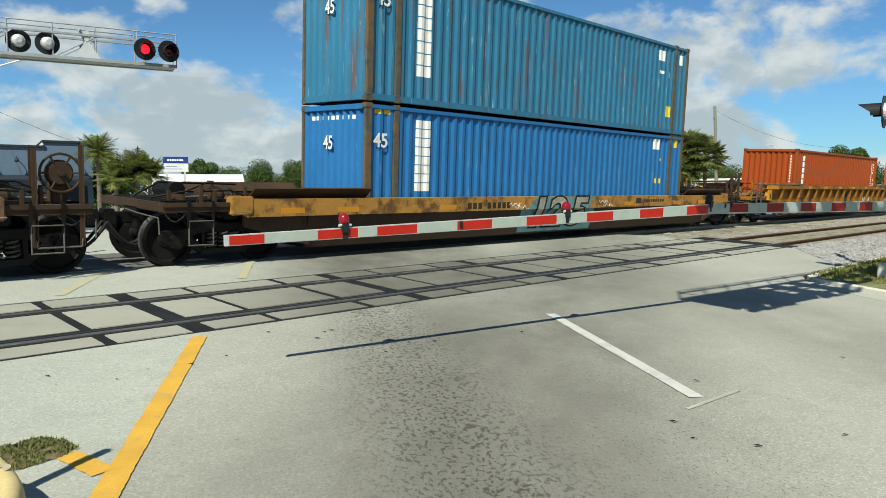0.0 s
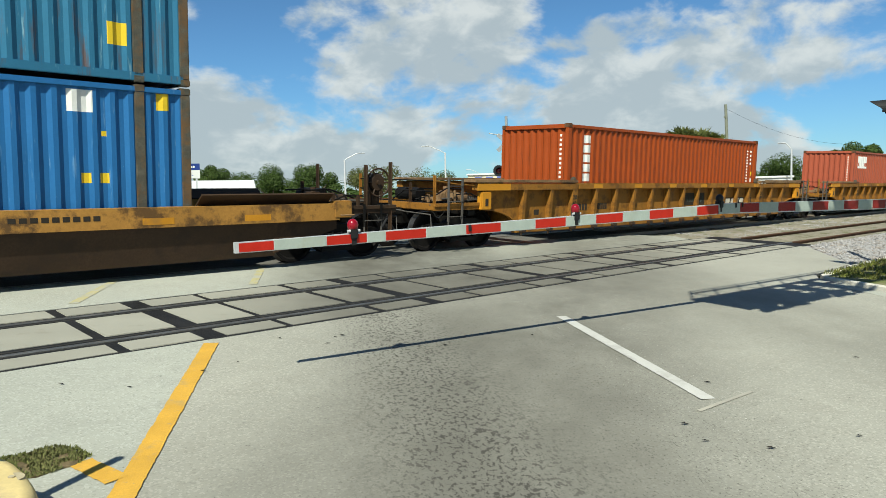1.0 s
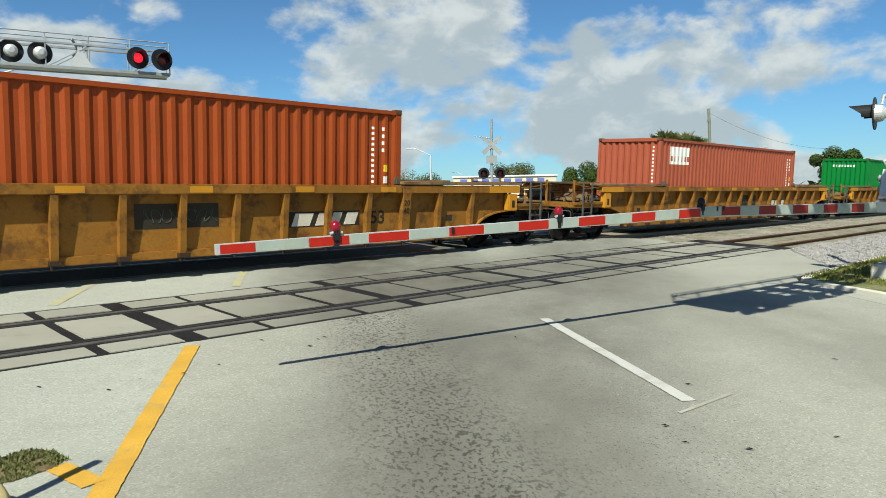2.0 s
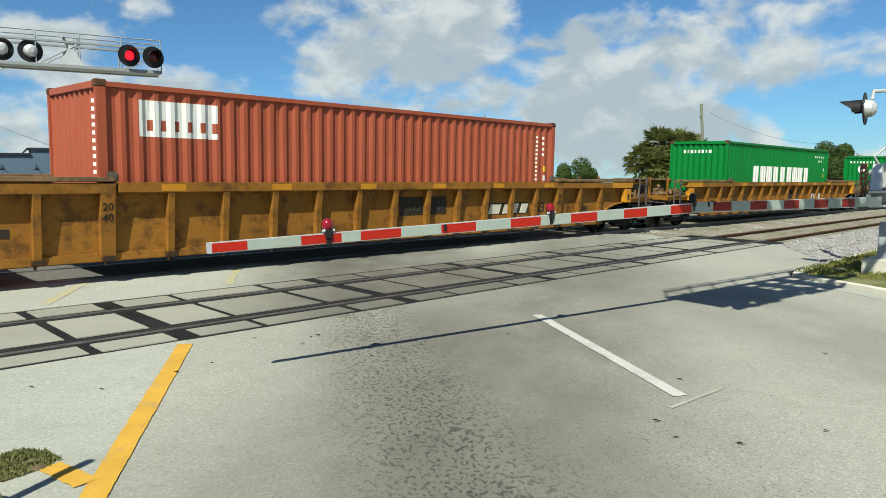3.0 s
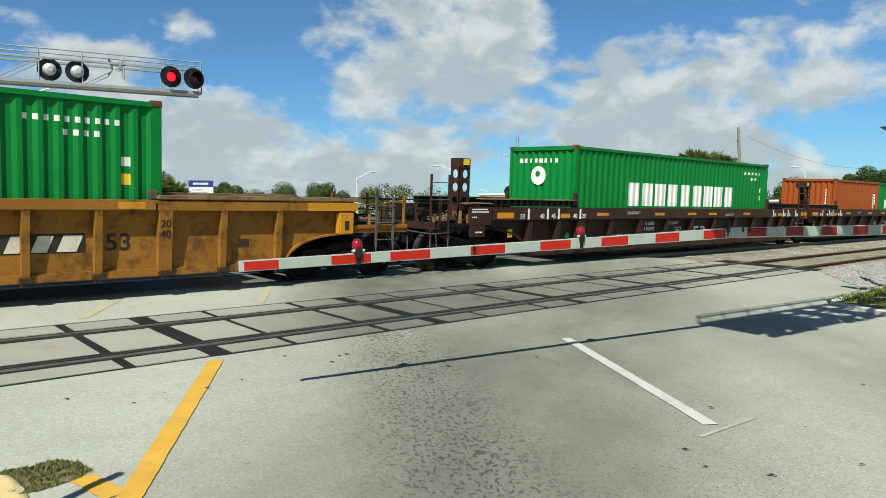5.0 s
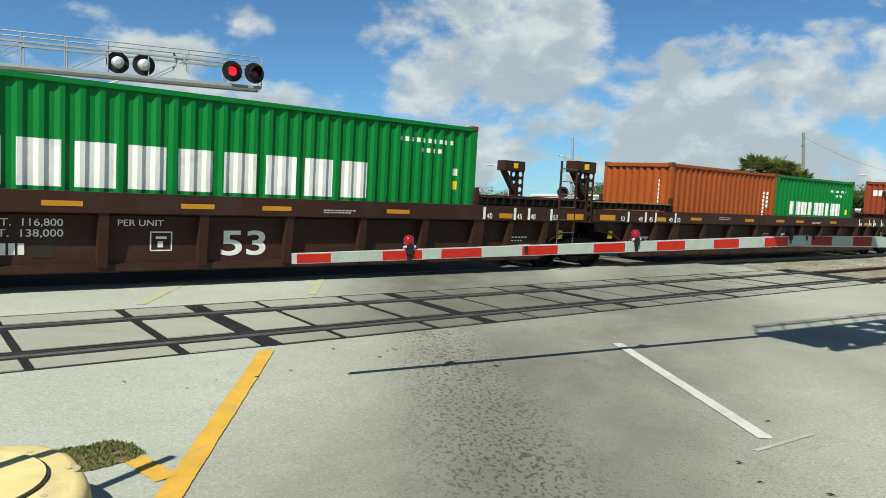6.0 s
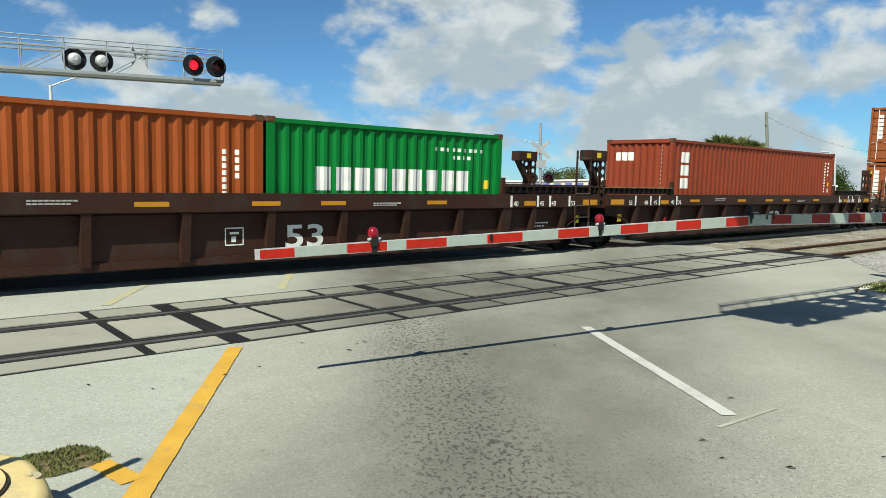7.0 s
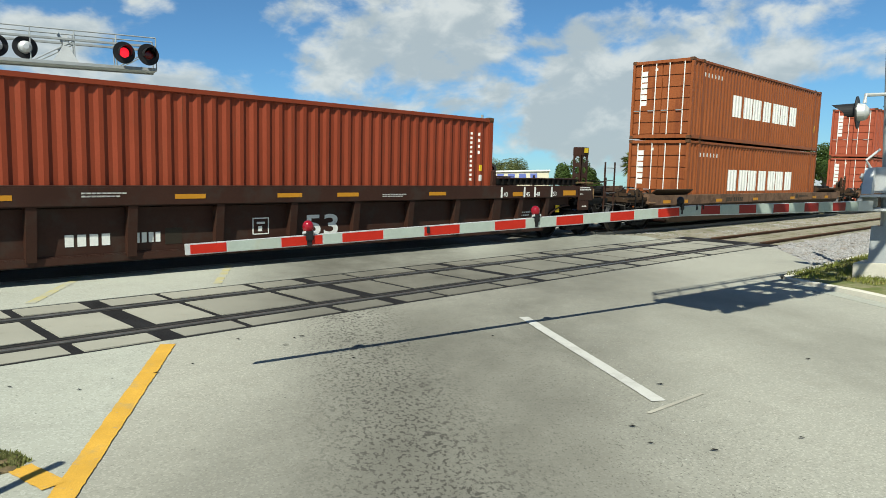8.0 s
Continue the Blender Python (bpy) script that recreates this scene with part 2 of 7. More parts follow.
M["blue"] = paint("blue_container_paint", (0.024, 0.135, 0.335), amount=0.3, at=0.62, scratch=(0.12, 0.25, 0.42))
M["teal"] = paint("teal_container_paint", (0.034, 0.155, 0.265), amount=0.75, at=0.535, scratch=(0.24, 0.40, 0.45))
M["rust_post"] = mat("rusted_edge_paint", (0.10, 0.095, 0.075), 0.7, vary=0.4, size=5, stain=(0.16, 0.09, 0.04), stain_amount=0.8, stain_at=0.48)
M["cast_rust"] = mat("rusty_corner_casting", (0.12, 0.06, 0.032), 0.8, vary=0.35, size=6, stain=(0.05, 0.03, 0.02), stain_amount=0.6)
M["oxide"] = paint("red_oxide_container_paint", (0.30, 0.056, 0.011), amount=0.4, at=0.57, scratch=(0.13, 0.045, 0.022))
M["faded_red"] = paint("faded_red_container_paint", (0.345, 0.084, 0.044), amount=0.25, scratch=(0.13, 0.045, 0.022))
M["orange"] = paint("orange_brown_container_paint", (0.29, 0.066, 0.014), amount=0.35, scratch=(0.13, 0.045, 0.022))
M["maroon"] = paint("maroon_container_paint", (0.225, 0.043, 0.019), amount=0.25, scratch=(0.13, 0.045, 0.022))
M["fec_dull"] = paint("dull_brown_car_paint", (0.16, 0.095, 0.06), 0.65, stain=(0.07, 0.04, 0.025), amount=0.8, at=0.47, vary=0.22, streak=False)
M["rust_orange"] = paint("weathered_orange_container_paint", (0.26, 0.078, 0.026), stain=(0.16, 0.045, 0.018), amount=0.7, at=0.5)
M["green"] = paint("green_container_paint", (0.006, 0.17, 0.03), amount=0.15, at=0.66)
M["car_yellow"] = paint("dirty_yellow_car_paint", (0.275, 0.122, 0.02), 0.6, stain=(0.075, 0.036, 0.014), amount=0.75, at=0.5, vary=0.2, streak=False)
M["car_bright"] = mat("bright_yellow_panel", (0.52, 0.23, 0.02), 0.55, vary=0.12, stain=(0.25, 0.13, 0.04), stain_amount=0.6)
M["car_brown"] = paint("brown_car_paint", (0.042, 0.018, 0.012), 0.55, stain=(0.04, 0.03, 0.024), amount=0.6, at=0.5, vary=0.2, streak=False)
M["fec_yellow"] = paint("grimy_ochre_car_paint", (0.38, 0.19, 0.043), 0.6, stain=(0.07, 0.04, 0.02), amount=0.85, at=0.47, vary=0.22, streak=False)
M["fec_brown"] = paint("oily_brown_steel", (0.052, 0.031, 0.018), 0.65, stain=(0.03, 0.02, 0.014), amount=0.7, at=0.5, vary=0.25, streak=False)
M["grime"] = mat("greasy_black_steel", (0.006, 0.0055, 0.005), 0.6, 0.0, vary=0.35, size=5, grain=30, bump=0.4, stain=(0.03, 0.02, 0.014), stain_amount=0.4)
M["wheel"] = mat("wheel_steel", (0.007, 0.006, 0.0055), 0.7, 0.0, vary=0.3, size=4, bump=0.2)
M["tread"] = mat("wheel_tread", (0.12, 0.115, 0.11), 0.4, 0.9, vary=0.15, size=6)
M["tan"] = mat("dusty_tan_steel", (0.24, 0.15, 0.075), 0.75, vary=0.25, size=3, stain=(0.09, 0.05, 0.03), stain_amount=0.7, stain_at=0.48)
M["white"] = mat("white_lettering", (0.72, 0.72, 0.68), 0.6, vary=0.08, size=3, stain=(0.4, 0.38, 0.34), stain_amount=0.35)
M["black"] = mat("black_lettering", (0.035, 0.028, 0.02), 0.6, vary=0.2)
M["decal_yellow"] = mat("yellow_decal", (0.72, 0.50, 0.03), 0.5, vary=0.08)
M["spray_teal"] = mat("teal_spray_paint", (0.12, 0.24, 0.25), 0.6, vary=0.2, size=3, stain=(0.07, 0.05, 0.03), stain_amount=0.5)
M["spray_cream"] = mat("cream_spray_paint", (0.62, 0.57, 0.46), 0.6, vary=0.15, size=3, stain=(0.2, 0.16, 0.1), stain_amount=0.4)
M["chalk"] = mat("faded_green_chalk", (0.06, 0.075, 0.06), 0.8, vary=0.3, size=8)
M["galv"] = mat("galvanised_steel", (0.33, 0.345, 0.345), 0.5, 0.4, vary=0.12, size=3, bump=0.08)
M["alu"] = mat("aluminium_paint", (0.55, 0.56, 0.56), 0.45, 0.35, vary=0.1, size=3, bump=0.06)
M["lamp_black"] = mat("black_lamp_housing", (0.02, 0.02, 0.021), 0.45, vary=0.2, bump=0.08)
M["lens_dark"] = mat("unlit_red_lens", (0.12, 0.006, 0.006), 0.15, vary=0.1, bump=0.0, spec=0.5)
M["lens_lit"] = mat("lit_red_lens", (0.9, 0.012, 0.03), 0.2, vary=0.02, bump=0.0, emit=0.9, spec=0.5)
M["gate_red"] = mat("red_reflective_sheet", (0.43, 0.022, 0.012), 0.4, vary=0.1, size=6)
M["gate_white"] = mat("white_reflective_sheet", (0.37, 0.42, 0.37), 0.4, vary=0.1, size=6, stain=(0.35, 0.34, 0.24), stain_amount=0.5)
# Darker grey-cream for the bolt recesses and their bolts.
M["cream_dark"] = mat("dark_cream_paint", (0.40, 0.34, 0.22), 0.8, vary=0.2, size=20, grain=60)
M["cream"] = mat("cream_painted_concrete", (0.66, 0.52, 0.24), 0.7, vary=0.12, size=4, grain=30, stain=(0.4, 0.32, 0.2), stain_amount=0.6, stain_at=0.5)

# ---- mesh helpers ----


def box(bm, x0, x1, y0, y1, z0, z1, bevel=0.0):
    made = bmesh.ops.create_cube(bm, size=1.0, matrix=Matrix.LocRotScale(((x0 + x1) / 2, (y0 + y1) / 2, (z0 + z1) / 2), None, (abs(x1 - x0), abs(y1 - y0), abs(z1 - z0))))
    if bevel:
        edges = list({e for v in made["verts"] for e in v.link_edges})
        bmesh.ops.bevel(bm, geom=edges, offset=bevel, segments=2, affect="EDGES", clamp_overlap=True)
    return bm


def tube(bm, a, b, r, r2=None, n=12):
    a, b = Vector(a), Vector(b)
    d = b - a
    m = Matrix.Translation((a + b) / 2) @ d.to_track_quat("Z", "Y").to_matrix().to_4x4()
    bmesh.ops.create_cone(bm, cap_ends=True, segments=n, radius1=r, radius2=r if r2 is None else r2, depth=d.length, matrix=m)
    return bm


def bent(bm, pts, r, n=8):
    """A round bar swept along points, as one closed skin."""
    pts = [Vector(p) for p in pts]
    rings, side = [], None
    for i, p in enumerate(pts):
        d = (pts[min(i + 1, len(pts) - 1)] - pts[max(i - 1, 0)]).normalized()
        side = d.orthogonal().normalized() if side is None else (side - d * side.dot(d)).normalized()
        up = d.cross(side)
        rings.append([bm.verts.new(p + (side * math.cos(t) + up * math.sin(t)) * r) for t in [2 * math.pi * k / n for k in range(n)]])
    for r0, r1 in zip(rings, rings[1:]):
        for k in range(n):
            bm.faces.new((r0[k], r0[(k + 1) % n], r1[(k + 1) % n], r1[k]))
    bm.faces.new(rings[0][::-1])
    bm.faces.new(rings[-1])
    return bm


def prism(bm, outline, axis, a, b):
    """Extrude a 2D outline along an axis between a and b."""
    def at(p, s):
        return {"x": (s, p[0], p[1]), "y": (p[0], s, p[1]), "z": (p[0], p[1], s)}[axis]
    lo = [bm.verts.new(at(p, a)) for p in outline]
    hi = [bm.verts.new(at(p, b)) for p in outline]
    n = len(outline)
    faces = [bm.faces.new(lo), bm.faces.new(hi)]
    for i in range(n):
        faces.append(bm.faces.new((lo[i], lo[(i + 1) % n], hi[(i + 1) % n], hi[i])))
    bmesh.ops.recalc_face_normals(bm, faces=faces)
    return bm


def mesh_of(name, bm, material, smooth=False):
    me = bpy.data.meshes.new(name)
    bm.to_mesh(me)
    bm.free()
    for m in (material if isinstance(material, (list, tuple)) else [material]):
        me.materials.append(m)
    if smooth:
        for p in me.polygons:
            p.use_smooth = True
    return me


def part(name, bm, material, parent, label="", m=None, smooth=False):
    """One mesh object under a thing or a part; bm may be a mesh that is shared."""
    me = bm if isinstance(bm, bpy.types.Mesh) else mesh_of(name, bm, material, smooth)
    ob = new(name, me)
    ob.parent = parent
    if m is not None:
        ob.matrix_basis = m
    if label:
        tagged(ob, label)
    return ob


def thing(name, label, category, m=None, group="", kind=""):
    ob = tagged(new(name), label, category, group, kind)
    if m is not None:
        ob.matrix_basis = m
    return ob


def solid(name, bm, material, label, category, m=None, group="", kind="", smooth=False):
    ob = tagged(new(name, mesh_of(name, bm, material, smooth)), label, category, group, kind)
    if m is not None:
        ob.matrix_basis = m
    return ob


def words(text, size, material, parent, m, name="lettering", align="LEFT", squeeze=1.0):
    """Raised lettering in the built-in font, facing local -y."""
    cu = bpy.data.curves.new(name, "FONT")
    cu.body, cu.size, cu.extrude, cu.align_x = text, size, 0.002, align
    cu.offset = 0.016 * size if size > 0.3 else 0.004 * size
    tmp = bpy.data.objects.new(name, cu)
    me = bpy.data.meshes.new_from_object(tmp)
    bpy.data.objects.remove(tmp)
    me.materials.clear()
    me.materials.append(material)
    me.transform(pose(0, 0, 0, 90, 0, 0) @ Matrix.Diagonal((squeeze, 1, 1, 1)))
    return part(name, me, None, parent, m=m)


def bars(bm, x0, x1, z, y, h, n, gap=0.3):
    """A row of n short raised bars in place of small writing."""
    step = (x1 - x0) / n
    for i in range(n):
        a = x0 + i * step
        box(bm, a, a + step * (1 - gap), y - 0.003, y + 0.001, z, z + h)
    return bm


# ---- ground ----


def lie(y):
    """Height of the ground in the world: banked through the tracks, level beyond."""
    k = math.tan(radians(BANK))
    if y < -5:
        return -5 * k
    if y <= 16:
        return y * k
    s = min(1.0, (y - 16) / 16)
    s = s * s * (3 - 2 * s)
    return 16 * k * (1 - s) + 0.1 * s


def sheet(outline, z):
    """A flat slab on the banked plane, from a 2D outline in the track frame, 5 cm thick."""
    return prism(bmesh.new(), outline, "z", z - 0.05, z)


def make_ground():
    bm = bmesh.new()
    ys = [-2500, -300, -60, -5, 0, 8, 16] + [16 + i for i in range(2, 17, 2)] + [45, 80, 200, 600, 2500]
    xs = [-2500, -400, -80, -20, 0, 20, 40, 80, 400, 2500]
    grid = [[bm.verts.new((x, y, lie(y) - 0.1)) for x in xs] for y in ys]
    for a, b in zip(grid, grid[1:]):
        for i in range(len(xs) - 1):
            bm.faces.new((a[i], a[i + 1], b[i + 1], b[i]))
    solid("ground", bm, M["dirt"], "sandy ground with patches of thin grass", "ground", kind="structure")
    # road beyond the rails, and the cross street
    bm = bmesh.new()
    ys = [14.2, 16] + [16 + i for i in range(2, 17, 2)] + [40, 60, 90]
    rows = []
    for y in ys:
        mid = 2.0 + 0.63 * y
        rows.append([bm.verts.new((mid + dx, y, lie(y) - 0.03)) for dx in (-30, -6, 6, 12)])
    for a, b in zip(rows, rows[1:]):
        for i in range(3):
            bm.faces.new((a[i], a[i + 1], b[i + 1], b[i]))
    solid("road_beyond", bm, M["concrete"], "pale concrete road running on beyond the rails", "road", kind="structure")


make_ground()
DIRX, DIRY = 0.535, 0.845  # the road's way across the rails
EDGE = 7.30  # near edge of the crossing panels
# centre line through (1.32, 4.0)


def centre(y):
    return 1.33 + (y - 4.0) * 0.652


def kerb_x(y):
    return 14.5 + (y - 5.07) * 0.633


solid("road_left_lane", sheet([(-40, -14), (centre(-14), -14), (centre(EDGE), EDGE), (-40, EDGE)], 0.0), M["concrete"], "pale worn concrete road surface before the rails", "road", TRACK, kind="structure")
solid("road", sheet([(centre(-14), -14), (kerb_x(-14), -14), (kerb_x(4.5), 4.5), (14.3, 4.72), (14.75, 4.92), (15.6, 5.0), (17.2, 5.05), (20.3, 7.0), (20.5, EDGE), (centre(EDGE), EDGE)], -0.003), M["road"], "grey exposed-aggregate road lane with dark tyre marks", "road", TRACK, kind="structure")
solid("pavement_between_tracks", sheet([(-40, 10.12), (19.6, 10.12), (20.2, 10.9), (19.0, 12.25), (-40, 12.25)], 0.0), M["concrete"], "pale concrete strip between the two tracks", "pavement", TRACK, kind="structure")
solid("pavement_far_track", sheet([(-40, 12.45), (20.0, 12.45), (20.0, 14.6), (-40, 14.6)], -0.02), M["under"], "concrete pavement between and beyond the far rails, darkened with painted train shade", "pavement", TRACK, kind="structure")

# ---- the two tracks ----
NEAR_RAIL, GAUGE, FAR_TRACK = 7.927, 1.505, 13.106


def rail_profile(y, base=0.0):
    """Outline (y, z) of a rail whose head lies flush with the ground."""
    h, f, w = 0.036, 0.07, 0.009
    pts = [(-f, -0.172), (f, -0.172), (f, -0.16), (w, -0.142), (w, -0.045), (h, -0.034), (h, -0.006), (h - 0.008, 0.0),
           (-h + 0.008, 0.0), (-h, -0.006), (-h, -0.034), (-w, -0.045), (-w, -0.142), (-f, -0.16)]
    return [(y + a, base + b) for a, b in pts]


def make_tracks():
    for name, y in (("near_rail", NEAR_RAIL), ("second_rail", NEAR_RAIL + GAUGE)):
        solid(name, prism(bmesh.new(), rail_profile(y, 0.004), "x", -60, 21.5), M["rail"], "steel rail set flush in the crossing panels", "rail", TRACK, kind="structure")
        solid(name + "_open", prism(bmesh.new(), rail_profile(y, 0.004), "x", 21.5, 260), M["rust"], "rusty rail standing on ties in pale ballast", "rail", TRACK, kind="structure")
    for name, y in (("far_rail", FAR_TRACK - GAUGE / 2), ("farthest_rail", FAR_TRACK + GAUGE / 2)):
        solid(name, prism(bmesh.new(), rail_profile(y, 0.004), "x", -60, 300), M["rail"], "steel rail under the train", "rail", TRACK, kind="structure")
    bm = bmesh.new()
    box(bm, -40, 21.3, EDGE, 10.12, -0.16, -0.008)
    crossing = solid("crossing", bm, M["rubber"], "black filler bed of the level crossing with concrete panels", "crossing", TRACK, kind="structure")
    rows = ((EDGE + 0.08, NEAR_RAIL - 0.14), (NEAR_RAIL + 0.22, NEAR_RAIL + GAUGE - 0.20), (NEAR_RAIL + GAUGE + 0.13, 10.12 - 0.07))
    shared = {}
    for k in range(-6, 6):
        for a, b in ((0.06, 0.86), (1.12, 1.90), (1.98, 3.32)):
            x0, x1 = 2.55 + 3.38 * k + a, 2.55 + 3.38 * k + b
            if x1 > 21.2:
                continue
            for i, (y0, y1) in enumerate(rows):
                key = (i, round(b - a, 3))
                if key not in shared:
                    bm = bmesh.new()
                    box(bm, 0, x1 - x0, 0, y1 - y0, -0.13, 0.0, 0.008)
                    shared[key] = mesh_of("panel", bm, M["panel"])
                part("panel", shared[key], None, crossing, m=pose(x0, y0, 0.002 * math.sin(7 * k + 3 * a + i)))
    # guard timbers of black rubber beside the rails
    bm = bmesh.new()
    for y in (NEAR_RAIL - 0.062, NEAR_RAIL + 0.125, NEAR_RAIL + GAUGE - 0.125, NEAR_RAIL + GAUGE + 0.062):
        box(bm, -40, 21.3, y - 0.02, y + 0.02, -0.1, -0.004)
    part("rubber_seal", bm, M["seal"], crossing)
    # ties of the open track
    tie_mesh = None
    for i in range(70):
        x = 21.9 + 0.6 * i
        if tie_mesh is None:
            tie_mesh = mesh_of("tie", box(bmesh.new(), -0.12, 0.12, -1.3, 1.3, -0.36, -0.17, 0.015), M["tie"])
        ob = tagged(new("tie", tie_mesh), "weathered grey tie bedded in ballast", "railway tie", group="ties of the near track")
        ob.matrix_basis = TRACK @ pose(x, NEAR_RAIL + GAUGE / 2, 0.02)


def make_ballast():
    rng = random.Random(4)
    bm = bmesh.new()

    def top(x, y):
        z = -0.13 + 0.03 * noise.noise((x * 1.1, y * 1.1, 0))
        for c in (NEAR_RAIL + GAUGE / 2, FAR_TRACK):
            z -= 0.025 * max(0.0, 1 - (abs(y - c) / 0.9) ** 4)
        if y < 7.3:
            z = -0.03 + 0.02 * noise.noise((x * 2, y * 2, 5))
        return z

    xs = [15.0 + 0.4 * i for i in range(69)] + [43 + 3 * i for i in range(60)]
    ys = [4.6 + 0.3 * i for i in range(36)]
    grid = [[bm.verts.new((x, y, top(x, y) if x > 20.3 or y < 7.2 or y > 10.2 else -0.2)) for y in ys] for x in xs]
    for a, b in zip(grid, grid[1:]):
        for i in range(len(ys) - 1):
            if (a[i].co.x < 21.2 and 7.0 < a[i].co.y < 10.2) or (a[i].co.y < 7.4 and a[i].co.x < 16.6 + (a[i].co.y - 5.05) * 1.59):
                continue
            bm.faces.new((a[i], b[i], b[i + 1], a[i + 1]))
    solid("ballast_bed", bm, M["ballast"], "bed of pale grey crushed stone", "ballast", TRACK, kind="structure", smooth=True)
    verts, faces = [], []
    for _ in range(26000):
        x = 17.4 + 36 * rng.random() ** 1.6
        y = rng.uniform(5.0, 12.3)
        if (x < 21.3 and 7.2 < y < 10.2) or (y < 7.4 and x < 17.4 + (y - 5.05) * 1.59) or y < 5.05:
            continue
        if x < 20.4 and y > 10:
            continue
        r = rng.uniform(0.02, 0.045)
        z = top(x, y) + r * 0.3
        o = len(verts)
        for dx, dy, dz in ((1, 0, 0), (-1, 0, 0), (0, 1, 0), (0, -1, 0), (0, 0, 1), (0, 0, -1)):
            q = r * rng.uniform(0.7, 1.3)
            verts.append((x + dx * q + rng.uniform(-.3, .3) * r, y + dy * q + rng.uniform(-.3, .3) * r, z + dz * q * 0.8))
        for a, b, c in ((0, 2, 4), (2, 1, 4), (1, 3, 4), (3, 0, 4), (2, 0, 5), (1, 2, 5), (3, 1, 5), (0, 3, 5)):
            faces.append((o + a, o + b, o + c))
    me = bpy.data.meshes.new("ballast_stones")
    me.from_pydata(verts, [], faces)
    me.materials.append(M["ballast"])
    ob = tagged(new("ballast_stones", me), "loose pale crushed stones along the track", "ballast", kind="stuff")
    ob.matrix_basis = TRACK


make_tracks()
make_ballast()


# ---- road paint ----
def stripe(name, a, b, w, material, label, z=0.004):
    a, b = Vector((*a, 0)), Vector((*b, 0))
    n = Vector((-(b - a).y, (b - a).x, 0)).normalized() * w / 2
    # rough-edged strip of paint
    bm = bmesh.new()
    rng = random.Random(len(name) + int(a.x * 10))
    k = max(2, int((b - a).length / 0.04))
    left, right = [], []
    for i in range(k + 1):
        p = a + (b - a) * (i / k)
        left.append(bm.verts.new(p + n * (1 + rng.uniform(-0.06, 0.06)) + Vector((0, 0, z))))
        right.append(bm.verts.new(p - n * (1 + rng.uniform(-0.06, 0.06)) + Vector((0, 0, z))))
    for i in range(k):
        bm.faces.new((right[i], right[i + 1], left[i + 1], left[i]))
    return solid(name, bm, material, label, "road marking", TRACK, kind="structure")


stripe("yellow_centre_line", (centre(-6), -6), (3.36, 7.12), 0.155, M["yellow_line"], "worn yellow centre line on the road", 0.006)
stripe("yellow_branch", (1.34, 4.72), (1.42, 4.30), 0.15, M["yellow_line"], "yellow line branching round the median nose", 0.0075)
stripe("white_lane_line", (7.53, 5.61), (5.71, 2.67), 0.14, M["white_line"], "white lane line on the grey road", 0.005)
stripe("tyre_scuff", (5.36, 2.58), (6.22, 2.52), 0.04, M["scuff"], "pale curved scuff on the road", 0.003)
stripe("faded_line_one", (2.9, 10.35), (4.1, 12.15), 0.13, M["faded_line"], "nearly worn-off yellow line between the tracks", 0.005)
stripe("faded_line_two", (5.6, 10.35), (6.75, 12.1), 0.13, M["faded_line"], "nearly worn-off yellow line between the tracks", 0.005)

# ---- the train: containers ----


def corrugated(bm, x0, x1, z0, z1, y, inward, marks=(), pitch=0.278, deep=0.036):
    """A trapezoid-ribbed wall at y, ribs upright, painted marks as (x0, x1, z0, z1, material index)."""
    n = max(1, round((x1 - x0) / pitch))
    p = (x1 - x0) / n
    xs = [(x0, 0.0)]
    for i in range(n):
        o = x0 + i * p
        xs += [(o + 0.13 * p, 0.0), (o + 0.37 * p, 1.0), (o + 0.63 * p, 1.0), (o + 0.87 * p, 0.0)]
    xs.append((x1, 0.0))
    fine = []
    for (a, da), (b, db) in zip(xs, xs[1:]):
        fine.append((a, da))
        if marks:
            fine.append(((a + b) / 2, (da + db) / 2))
    fine.append(xs[-1])
    for edge in sorted({round(v, 4) for m in marks for v in m[:2] if x0 < v < x1}):
        k = next(i for i in range(len(fine) - 1) if fine[i][0] <= edge <= fine[i + 1][0])
        (a, da), (b, db) = fine[k], fine[k + 1]
        if min(edge - a, b - edge) > 0.003:
            fine.insert(k + 1, (edge, da + (db - da) * (edge - a) / (b - a)))
    zs = sorted({z0, z1, *(z for m in marks for z in m[2:4] if z0 < z < z1)})
    grid = [[bm.verts.new((x, y + inward * deep * d, z)) for z in zs] for x, d in fine]
    for i in range(len(fine) - 1):
        xc = (fine[i][0] + fine[i + 1][0]) / 2
        for j in range(len(zs) - 1):
            zc = (zs[j] + zs[j + 1]) / 2
            q = (grid[i][j], grid[i + 1][j], grid[i + 1][j + 1], grid[i][j + 1])
            fc = bm.faces.new(q if inward > 0 else q[::-1])
            for mx0, mx1, mz0, mz1, idx in marks:
                if mx0 <= xc <= mx1 and mz0 <= zc <= mz1:
                    fc.material_index = idx
    return bm


def letters(x0, x1, z0, z1, n, idx=1, gap=0.16):
    """n plain blocks in place of a name or number."""
    w = (x1 - x0) / n
    out = []
    for i in range(n):
        a, b = x0 + i * w, x0 + (i + 1 - gap) * w
        out.append((a, b, z0, z1, idx))
    return out


def stack(x0, x1, z0, z1, n, idx=1, gap=0.2):
    """The like, one above another."""
    h = (z1 - z0) / n
    out = []
    for i in range(n):
        out += letters(x0, x1, z0 + (i + gap) * h, z0 + (i + 1) * h, 1, idx, 0.0)
    return out


